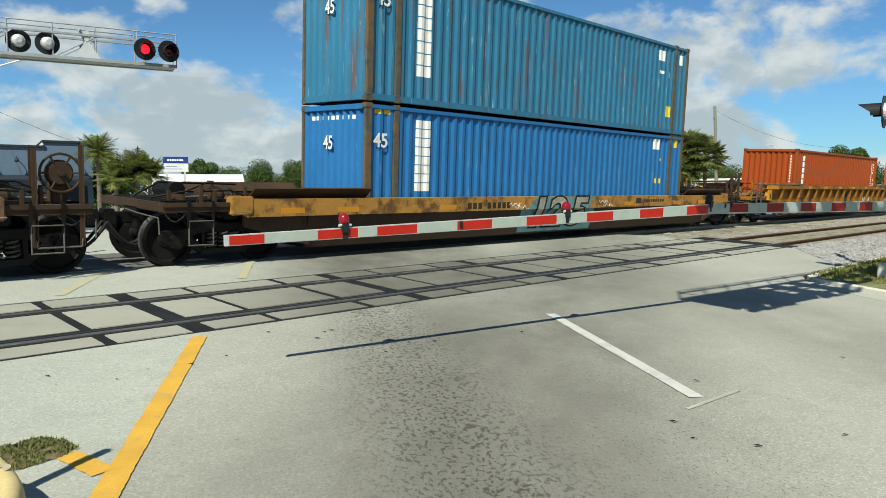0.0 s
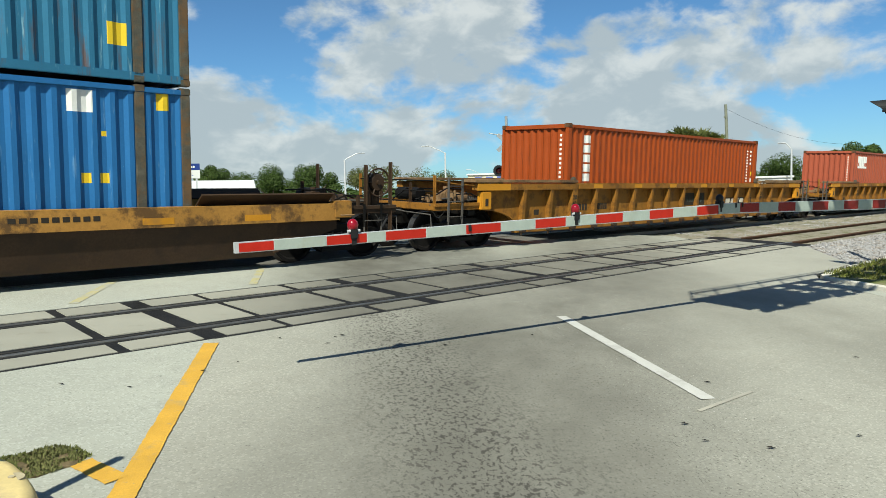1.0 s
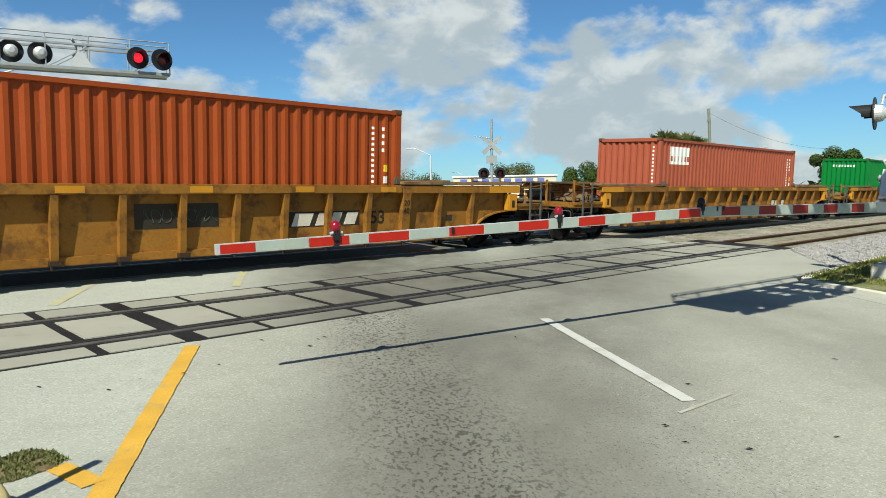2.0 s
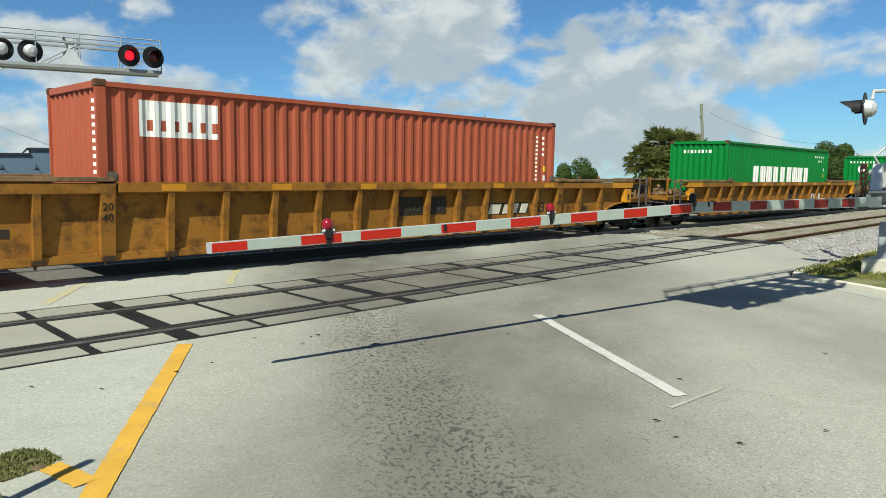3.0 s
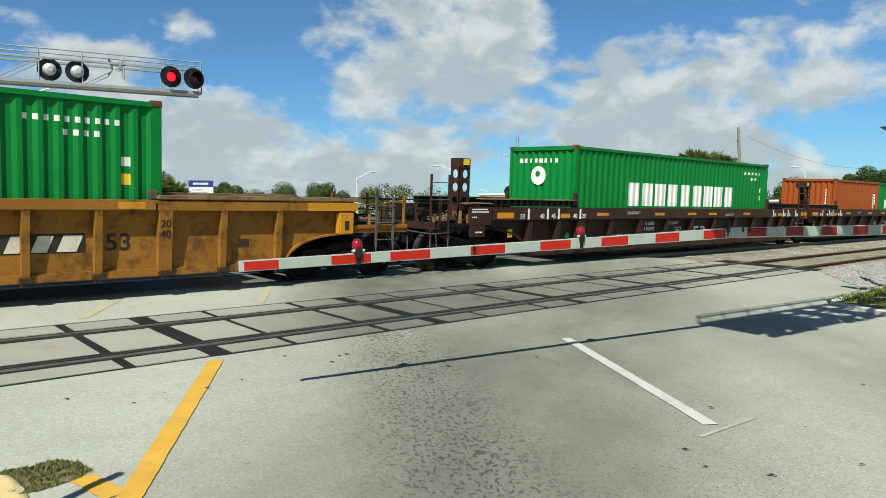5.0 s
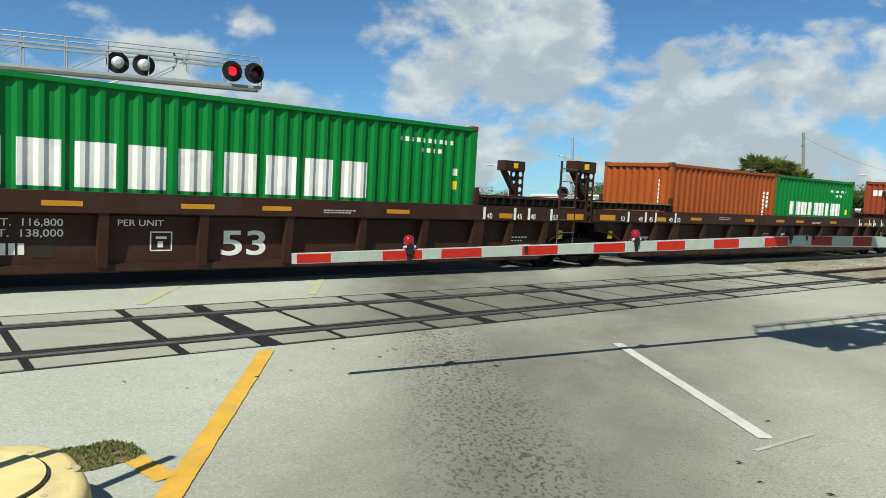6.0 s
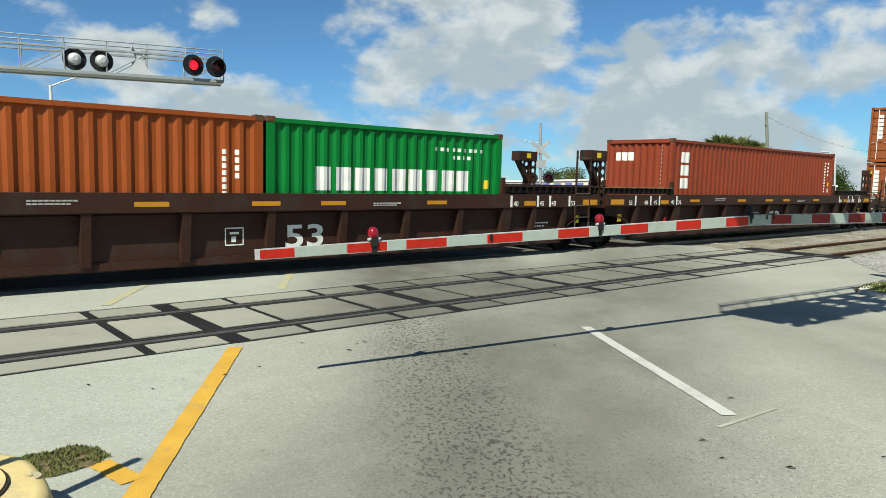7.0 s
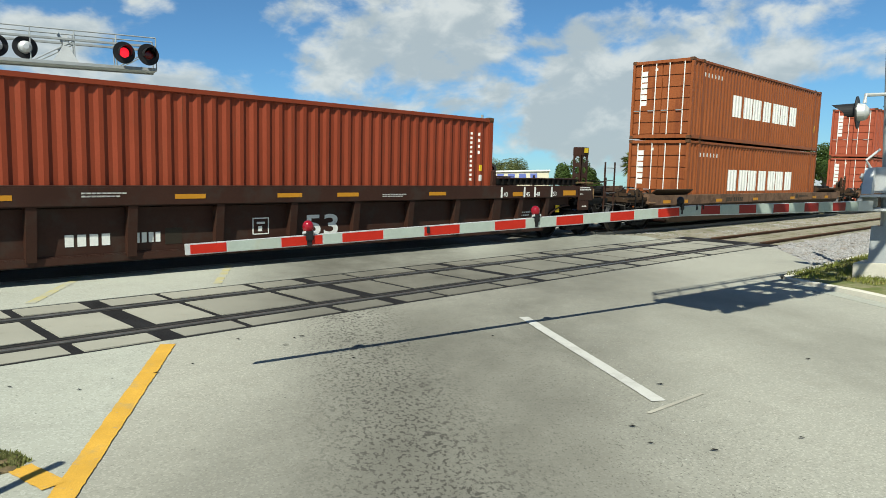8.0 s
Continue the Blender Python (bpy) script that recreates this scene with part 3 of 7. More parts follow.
def container(label, L, H, coat, side_marks=(), end_marks=(), doors=False, post=None, forty=False, edge=None, group=""):
    """An ISO box: origin at the middle of its floor, its front end towards -x."""
    c = thing("shipping_container", label, "shipping container", group=group or "containers of the train")
    W, hx = 2.438, L / 2
    post = post or coat
    edge = edge or coat
    mats = [coat, M["white"], M["decal_yellow"], M["black"]]
    wall0, wall1 = 0.16, H - 0.12
    for s in (-1, 1):
        bm = corrugated(bmesh.new(), -hx + 0.14, hx - 0.14, wall0, wall1, s * (W / 2 - 0.02), -s, side_marks if s < 0 else ())
        part("side_panel", bm, mats, c)
        bm = box(bmesh.new(), -hx + 0.1, hx - 0.1, s * W / 2, s * (W / 2 - 0.07), H - 0.12, H - 0.03, 0.01)
        part("top_rail", bm, edge, c)
        bm = box(bmesh.new(), -hx + 0.1, hx - 0.1, s * W / 2, s * (W / 2 - 0.06), 0.02, 0.16, 0.01)
        part("bottom_rail", bm, edge, c)
    # front end, ribs upright
    bm = corrugated(bmesh.new(), -W / 2 + 0.1, W / 2 - 0.1, wall0, wall1, 0.0, -1, end_marks, pitch=0.25, deep=0.045)
    bm.transform(pose(-hx + 0.03, 0, 0, 0, 0, 90))
    if not doors:
        part("end_panel", bm, mats, c)
    else:
        bm.free()
        for s in (-1, 1):
            bm = bmesh.new()
            ya, yb = (0.012, W / 2 - 0.11) if s > 0 else (-W / 2 + 0.11, -0.012)
            box(bm, -hx + 0.075, -hx + 0.11, ya, yb, wall0, wall1)
            door = part("door", bm, coat, c)
            for i in range(6):
                za = wall0 + 0.03 + i * (wall1 - wall0 - 0.06) / 6
                zb = za + (wall1 - wall0 - 0.06) / 6 - 0.05
                part("door_panel", box(bmesh.new(), -hx + 0.05, -hx + 0.09, ya, yb, za, zb, 0.012), coat, door)
            for k in (0.22, 0.75):
                y = ya + (yb - ya) * k
                part("lock_rod", tube(bmesh.new(), (-hx + 0.02, y, wall0), (-hx + 0.02, y, wall1), 0.02, n=8), M["white"], door)
                part("handle", box(bmesh.new(), -hx - 0.005, -hx + 0.02, y - 0.02, y + 0.26, 1.02, 1.06, 0.006), M["galv"], door)
            if end_marks:
                for a0, a1, z0, z1, idx in end_marks:
                    if ya <= -a0 <= yb and ya <= -a1 <= yb:
                        part("marking", box(bmesh.new(), -hx + 0.044, -hx + 0.052, -a1, -a0, z0, z1), M["white"], door)
    part("rear_panel", box(bmesh.new(), hx - 0.06, hx - 0.02, -W / 2 + 0.1, W / 2 - 0.1, 0.1, H - 0.1), coat, c)
    for s in (-1, 1):
        for bar in ((H - 0.14, H - 0.02), (0.02, 0.17)):
            part("header", box(bmesh.new(), s * hx, s * (hx - 0.08), -W / 2 + 0.1, W / 2 - 0.1, *bar, 0.01), edge, c)
    # roof with shallow cross ribs
    bm = corrugated(bmesh.new(), -hx + 0.08, hx - 0.08, -W / 2 + 0.06, W / 2 - 0.06, 0, -1, deep=0.015)
    bm.transform(Matrix.Translation((0, 0, H - 0.06)) @ pose(0, 0, 0, -90, 0, 0))
    part("roof_panel", bm, coat, c)
    part("floor", box(bmesh.new(), -hx + 0.08, hx - 0.08, -W / 2 + 0.06, W / 2 - 0.06, 0.06, 0.14), M["grime"], c)
    ends = [hx - 0.08] + ([6.096 - 0.08] if forty else [])
    for sx in (-1, 1):
        for e in ends:
            for sy in (-1, 1):
                part("corner_post", box(bmesh.new(), sx * e - 0.08, sx * e + 0.08, sy * W / 2, sy * (W / 2 - 0.1), 0.11, H - 0.11, 0.012), post, c)
                for z in (0.0, H - 0.118):
                    bm = box(bmesh.new(), sx * e - 0.089, sx * e + 0.089, sy * (W / 2 + 0.004), sy * (W / 2 - 0.158), z, z + 0.118, 0.012)
                    box(bm, sx * e - 0.04, sx * e + 0.04, sy * (W / 2 + 0.006), sy * (W / 2 - 0.02), z + 0.03, z + 0.088)
                    part("corner_casting", bm, M["rust_post"] if post is M["rust_post"] else M["cast_rust"], c)
    return c


# ---- the train: well cars ----
SIDE = 1.5  # half width over the ribs


def wheelset_mesh():
    bm = bmesh.new()
    for s in (-1, 1):
        rings = []
        out = [(0.0, 0.74), (0.11, 0.74), (0.13, 0.755), (0.17, 0.725), (0.37, 0.735), (0.40, 0.80), (0.463, 0.80), (0.470, 0.69), (0.497, 0.675), (0.492, 0.66), (0.40, 0.66), (0.37, 0.70), (0.14, 0.69), (0.09, 0.66)]
        for r, y in out:
            rings.append([bm.verts.new((r * math.cos(a), s * y, r * math.sin(a))) for a in [2 * math.pi * i / 28 for i in range(28)]] if r > 0 else [bm.verts.new((0, s * y, 0))])
        for a, b in zip(rings, rings[1:]):
            for i in range(28):
                j = (i + 1) % 28
                if len(a) == 1:
                    bm.faces.new((a[0], b[i], b[j]))
                else:
                    f = bm.faces.new((a[i], a[j], b[j], b[i]))
                    if 0.42 < (a[i].co.x ** 2 + a[i].co.z ** 2) ** 0.5 < 0.48 and abs(a[i].co.y) > 0.67:
                        f.material_index = 1
    tube(bm, (0, -0.95, 0), (0, 0.95, 0), 0.085, n=16)
    bmesh.ops.recalc_face_normals(bm, faces=bm.faces[:])
    return mesh_of("wheelset", bm, [M["wheel"], M["tread"]])


WHEELSET = wheelset_mesh()
R_WHEEL = 0.463


def side_frame_mesh():
    """Cast truck side: arched beam with pedestals, spring window and journal caps."""
    bm = bmesh.new()
    top = [(-1.12, 0.62), (-0.95, 0.66), (-0.62, 0.66), (-0.42, 0.76), (0.42, 0.76), (0.62, 0.66), (0.95, 0.66), (1.12, 0.62), (1.12, 0.46), (1.05, 0.40), (0.86, 0.42), (0.72, 0.52), (0.42, 0.60), (-0.42, 0.60), (-0.72, 0.52), (-0.86, 0.42), (-1.05, 0.40), (-1.12, 0.46)]
    prism(bm, top, "y", -0.09, 0.09)
    for k in (-1, 1):
        prism(bm, [(k * 0.80, 0.50), (k * 0.64, 0.56), (k * 0.34, 0.31), (k * 0.42, 0.22)], "y", -0.085, 0.085)
        prism(bm, [(k * 0.36, 0.30), (k * 0.42, 0.30), (k * 0.42, 0.62), (k * 0.36, 0.62)], "y", -0.08, 0.08)
    prism(bm, [(-0.44, 0.22), (0.44, 0.22), (0.40, 0.31), (-0.40, 0.31)], "y", -0.11, 0.09)
    for s in (-1, 1):
        tube(bm, (s * 0.89, -0.16, R_WHEEL), (s * 0.89, 0.1, R_WHEEL), 0.13, n=16)
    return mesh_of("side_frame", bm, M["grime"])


def spring_mesh():
    bm = bmesh.new()
    pts = [(0.085 * math.cos(a), -0.07 + 0.085 * math.sin(a), 0.31 + 0.0115 * a) for a in [i * 0.7 for i in range(0, 36)]]
    bent(bm, pts, 0.020, n=5)
    return mesh_of("coil_spring", bm, M["spring_steel"])


M["spring_steel"] = mat("dusty_spring_steel", (0.075, 0.068, 0.06), 0.6, 0.2, vary=0.3, size=6)
M["step_steel"] = mat("grey_step_steel", (0.12, 0.11, 0.10), 0.6, 0.3, vary=0.2)
SIDE_FRAME, SPRING = side_frame_mesh(), spring_mesh()
WHEELS = []


def truck(car, x):
    """A two-axle truck under a car; its wheelsets turn in the car's space."""
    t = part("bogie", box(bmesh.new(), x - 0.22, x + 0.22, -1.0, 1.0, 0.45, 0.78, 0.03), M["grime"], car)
    for s in (-1, 1):
        part("side_frame", SIDE_FRAME, None, t, m=pose(x, s * 1.02, 0, 0, 0, 0 if s < 0 else 180))
        for dx in (-0.22, 0.0, 0.22):
            part("coil_spring", SPRING, None, t, m=pose(x + dx, s * 1.0, 0, 0, 0, 0 if s < 0 else 180))
    for s in (-1, 1):
        w = part("wheelset", WHEELSET, None, car, m=pose(x + 0.89 * s, 0, R_WHEEL + 0.004))


def rung_ladder(car, x0, x1, z0, z1, y, coat, rungs=4, stirrup=True):
    lad = part("ladder", box(bmesh.new(), x0 - 0.022, x0 + 0.022, y - 0.015, y + 0.02, z0 + 0.3, z1), coat, car)
    part("stile", box(bmesh.new(), x1 - 0.022, x1 + 0.022, y - 0.015, y + 0.02, z0 + 0.3, z1), coat, lad)
    bm = bent(bmesh.new(), [(x0, y, z0 + 0.4), (x0, y, z0), (x1, y, z0), (x1, y, z0 + 0.4)], 0.016)
    part("stirrup_step", bm, M["step_steel"], lad)
    for i in range(rungs):
        z = z0 + 0.42 + i * (z1 - z0 - 0.6) / max(1, rungs - 1)
        part("rung", tube(bmesh.new(), (x0, y - 0.02, z), (x1, y - 0.02, z), 0.010, n=6), M["step_steel"], lad)


def hose(car, s, coat=None):
    for y in (-0.45, -0.2):
        pts = [(s * (10.9 + 0.9 * k), y, 0.78 - 0.42 * math.sin(math.pi * k)) for k in [i / 8 for i in range(9)]]
        part("brake_hose", bent(bmesh.new(), pts, 0.03), M["lamp_black"], car)


def holed_plate(bm, u0, u1, z0, z1, n, d0, d1, axis="y", fill=0.62):
    """An upright plate between d0 and d1 with one row of n oval holes, one above another."""
    step = (z1 - z0) / n
    for k in range(n):
        za, zb = z0 + k * step, z0 + (k + 1) * step
        cu, cz, ru, rz = (u0 + u1) / 2, (za + zb) / 2, (u1 - u0) * fill / 2, step * fill * 0.55
        rim, out = [], []
        for i in range(16):
            t = 2 * math.pi * i / 16
            c, q = math.cos(t), math.sin(t)
            f = 1 / max(abs(c), abs(q))
            rim.append((cu + ru * c, cz + rz * q))
            out.append((cu + (u1 - u0) / 2 * c * f, cz + step / 2 * q * f))
        rings = []
        for d in (d0, d1):
            rings.append([[bm.verts.new((p[0], d, p[1]) if axis == "y" else (d, p[0], p[1])) for p in loop] for loop in (rim, out)])
        for i in range(16):
            j = (i + 1) % 16
            for r in rings:
                bm.faces.new((r[0][i], r[0][j], r[1][j], r[1][i]))
            for w in (0, 1):
                bm.faces.new((rings[0][w][i], rings[0][w][j], rings[1][w][j], rings[1][w][i]))
    bmesh.ops.recalc_face_normals(bm, faces=bm.faces[:])
    return bm


def end_platform(car, s, coat, brake_wheel=False, rails="fence", height=1.15):
    """End sill, draft beam, coupler, open walkway, brake rigging and hand rails of a stand-alone car's end."""
    x1 = s * 11.25
    lit = M["tan"] if rails == "fence" else M["fec_brown"]
    part("end_sill", box(bmesh.new(), x1 - s * 0.12, x1, -1.42, 1.42, 0.98, height, 0.02), coat, car)
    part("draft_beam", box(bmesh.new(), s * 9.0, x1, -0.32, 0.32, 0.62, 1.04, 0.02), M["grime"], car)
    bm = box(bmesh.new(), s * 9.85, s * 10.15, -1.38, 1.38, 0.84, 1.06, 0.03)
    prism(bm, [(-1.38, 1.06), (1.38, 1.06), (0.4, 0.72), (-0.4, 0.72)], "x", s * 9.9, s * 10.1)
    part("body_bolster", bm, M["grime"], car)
    bm = box(bmesh.new(), s * 11.2, s * 11.66, -0.1, 0.1, 0.72, 0.92, 0.02)
    box(bm, s * 11.52, s * 11.80, -0.2, 0.16, 0.66, 0.98, 0.05)
    part("coupler", bm, M["grime"], car)
    bm = bmesh.new()
    for i in range(9):
        xa = s * (10.62 + i * 0.065)
        box(bm, xa, xa + s * 0.02, -1.38, 1.38, 1.11, 1.15)
    for y in (-1.36, -0.7, 0.0, 0.7, 1.34):
        box(bm, s * 10.6, s * 11.2, y, y + 0.03, 1.10, 1.145)
    part("deck_grating", bm, M["grime"], car)
    for y in (-1.42, 1.42):
        bm = box(bmesh.new(), s * 9.5, x1, y - 0.04, y + 0.04, 1.07, 1.15, 0.01)
        box(bm, s * 9.5, x1, y - 0.012, y + 0.012, 0.99, 1.07)
        part("side_sill", bm, M["grime"] if coat is M["car_brown"] else coat, car)
    # uncoupling lever along the end
    bm = bent(bmesh.new(), [(x1 + s * 0.05, -1.4, 0.62), (x1 + s * 0.06, -1.38, 0.9), (x1 + s * 0.06, -0.5, 0.93), (x1 + s * 0.12, -0.1, 0.98)], 0.014, n=6)
    part("uncoupling_lever", bm, M["step_steel"], car)
    # brake rigging: cylinder, reservoir, valve, levers, rods and a spring on the open deck
    rig = part("brake_cylinder", tube(bmesh.new(), (s * 9.75, -0.95, 1.24), (s * 10.25, -0.95, 1.24), 0.13, n=16), lit, car)
    part("push_rod", tube(bmesh.new(), (s * 10.25, -0.95, 1.24), (s * 10.75, -1.0, 1.22), 0.022, n=8), M["step_steel"], rig)
    part("lever", box(bmesh.new(), s * 10.72, s * 10.78, -1.12, -0.45, 1.17, 1.27, 0.01), lit, rig)
    for x in (9.8, 10.0, 10.2):
        part("strap", tube(bmesh.new(), (s * x - 0.02, -0.95, 1.24), (s * x + 0.02, -0.95, 1.24), 0.142, n=16), M["grime"], rig)
    part("air_tank", tube(bmesh.new(), (s * 10.35, 0.05, 1.3), (s * 10.35, 0.85, 1.3), 0.16, n=16), M["grime"], car)
    bm = box(bmesh.new(), s * 9.75, s * 10.0, -0.5, -0.2, 1.15, 1.40, 0.03)
    tube(bm, (s * 9.88, -0.35, 1.38), (s * 9.88, -0.35, 1.5), 0.06, n=10)
    box(bm, s * 10.05, s * 10.2, -0.55, -0.3, 1.2, 1.34, 0.02)
    part("control_valve", bm, lit, car)
    coil = [(s * (9.62 + 0.011 * i), -1.28 + 0.06 * math.cos(1.1 * i), 1.24 + 0.06 * math.sin(1.1 * i)) for i in range(40)]
    part("return_spring", bent(bmesh.new(), coil, 0.012, n=5), M["spring_steel"], car)
    pipes = ([(9.55, -1.33, 1.2), (10.0, -1.34, 1.36), (10.5, -1.33, 1.34), (10.62, -1.32, 1.14), (11.1, -1.1, 1.02)],
             [(9.5, -0.62, 1.44), (10.1, -0.62, 1.46), (10.5, -0.7, 1.32), (11.05, -0.5, 1.2), (11.2, -0.45, 0.86)],
             [(9.6, -1.1, 1.17), (10.3, -1.2, 1.18), (11.2, -1.22, 1.17)], [(9.6, 0.3, 1.42), (10.6, 0.3, 1.44), (11.1, 0.2, 1.2)])
    for pts in pipes:
        part("brake_pipe", bent(bmesh.new(), [(s * x, y, z) for x, y, z in pts], 0.018, n=6), M["grime"], car)
    for x, y, h in ((9.7, -1.34, 0.28), (10.3, -1.36, 0.22), (10.55, -1.36, 0.3), (10.9, -0.85, 0.2)):
        part("bracket", box(bmesh.new(), s * x - 0.03, s * x + 0.03, y - 0.03, y + 0.03, 1.14, 1.14 + h, 0.006), lit, car)
    chain = [(s * (10.7 + 0.07 * i), -1.30 + 0.03 * (i % 2), 1.12 - 0.30 * math.sin(math.pi * i / 8)) for i in range(9)]
    part("chain", bent(bmesh.new(), chain, 0.014, n=5), M["step_steel"], car)
    if rails == "posts":
        for x, y, z in ((11.1, -1.4, 2.05), (10.45, -1.4, 1.98), (11.1, 1.35, 2.0), (10.2, 0.6, 1.6)):
            bm = box(bmesh.new(), s * x - 0.03, s * x + 0.03, y - 0.008, y + 0.008, 0.5 if y < -1 else 1.1, z)
            box(bm, s * x + 0.022, s * x + 0.034, y - 0.045, y + 0.045, 0.5 if y < -1 else 1.1, z)
            part("stanchion", bm, coat, car)
        part("grab_rail", bent(bmesh.new(), [(s * 10.45, -1.43, 0.62), (s * 10.47, -1.44, 0.5), (s * 11.08, -1.44, 0.5), (s * 11.1, -1.43, 0.62)], 0.014, n=6), M["step_steel"], car)
        part("grab_rail", bent(bmesh.new(), [(s * 10.47, -1.43, 1.14), (s * 11.08, -1.43, 1.14)], 0.014, n=6), M["step_steel"], car)
    if rails == "fence":
        for y in (-1.38, -0.55, 0.55, 1.38):
            bm = box(bmesh.new(), x1 - s * 0.07, x1 - s * 0.01, y - 0.008, y + 0.008, 1.1, 1.78 if abs(y) > 1 else 1.6)
            box(bm, x1 - s * 0.07, x1 - s * 0.055, y - 0.035, y + 0.035, 1.1, 1.78 if abs(y) > 1 else 1.6)
            part("stanchion", bm, coat if abs(y) > 1 else M["fec_brown"], car)
        for z in (1.42, 1.66):
            part("hand_rail", tube(bmesh.new(), (x1 - s * 0.05, -1.38, z), (x1 - s * 0.05, 1.38, z), 0.014, n=8), M["grime"], car)
        part("side_rail", bent(bmesh.new(), [(s * 9.95, -1.40, 1.55), (s * 10.5, -1.41, 1.58), (x1 - s * 0.05, -1.40, 1.66)], 0.014, n=6), coat, car)
    if brake_wheel:
        hub = part("brake_stand", box(bmesh.new(), x1 - s * 0.55, x1 - s * 0.30, -1.26, -1.08, 1.1, 1.72, 0.03), M["fec_brown"], car)
        cx, cy, cz = x1 - s * 0.42, -1.36, 1.62
        bm = bmesh.new()
        ring = [(cx + 0.29 * math.cos(a), cy, cz + 0.29 * math.sin(a)) for a in [2 * math.pi * i / 24 for i in range(25)]]
        bent(bm, ring, 0.02, n=6)
        for i in range(6):
            a = 2 * math.pi * i / 6
            tube(bm, (cx + 0.15 * math.cos(a), cy + 0.02, cz + 0.15 * math.sin(a)), (cx + 0.29 * math.cos(a), cy, cz + 0.29 * math.sin(a)), 0.016, n=6)
        tube(bm, (cx, cy + 0.05, cz), (cx, cy + 0.01, cz), 0.19, 0.165, n=24)
        tube(bm, (cx, cy + 0.02, cz), (cx, cy - 0.03, cz), 0.05, n=12)
        part("brake_wheel", bm, M["fec_brown"], hub)
        part("gear_case", tube(bmesh.new(), (cx, cy + 0.06, cz), (cx, cy + 0.14, cz), 0.2, n=20), M["grime"], hub)
    truck(car, s * 10.0)
    hose(car, s)


def rib_mesh(name, w, z0, z1, deep, coat):
    """A tapered pressed rib standing out from the well's side, wide at the top."""
    bm = bmesh.new()
    prism(bm, [(0.0, z0), (-deep * 0.55, z0), (-deep, z1), (0.0, z1)], "x", -w / 2, w / 2)
    return mesh_of(name, bm, coat)


def well_shell(car, coat, x_well, z_bot, z_top, y_in, arch_to):
    """Sides of the well with the arch over the trucks, the floor and the bulkheads."""
    for s in (-1, 1):
        arch = [(x_well + (arch_to - x_well) * (1 - math.cos(t)), z_bot + (0.95 - z_bot) * math.sin(t)) for t in [math.pi / 2 * i / 8 for i in range(9)]]
        outline = [(-x_well, z_bot)] + arch + [(arch_to, z_top), (-arch_to, z_top)] + [(-x, z) for x, z in arch[:0:-1]]
        for e in (-1, 1):
            rim = [(e * x, z) for x, z in arch] + [(e * (x - 0.03), z + 0.03) for x, z in arch[::-1]]
            bm = prism(bmesh.new(), rim, "y", s * (y_in + 0.02) - 0.045, s * (y_in + 0.02) + 0.045)
            part("arch_lip", bm, coat, car)
        ya, yb = s * y_in, s * (y_in - 0.03)
        part("side_wall", prism(bmesh.new(), outline, "y", min(ya, yb), max(ya, yb)), coat, car)
        part("bottom_chord", box(bmesh.new(), -x_well, x_well, s * (y_in + 0.05), s * (y_in - 0.16), z_bot - 0.08, z_bot + 0.06, 0.015), coat, car)
    bm = bmesh.new()
    for i in range(9):
        x = -x_well + (i + 0.5) * 2 * x_well / 9
        box(bm, x - 0.25, x + 0.25, -y_in, y_in, z_bot - 0.04, z_bot)
    part("well_floor", bm, M["grime"], car)
    for s in (-1, 1):
        part("bulkhead", box(bmesh.new(), s * (x_well + 0.0), s * (x_well + 0.06), -y_in, y_in, z_bot, 1.1), coat, car)


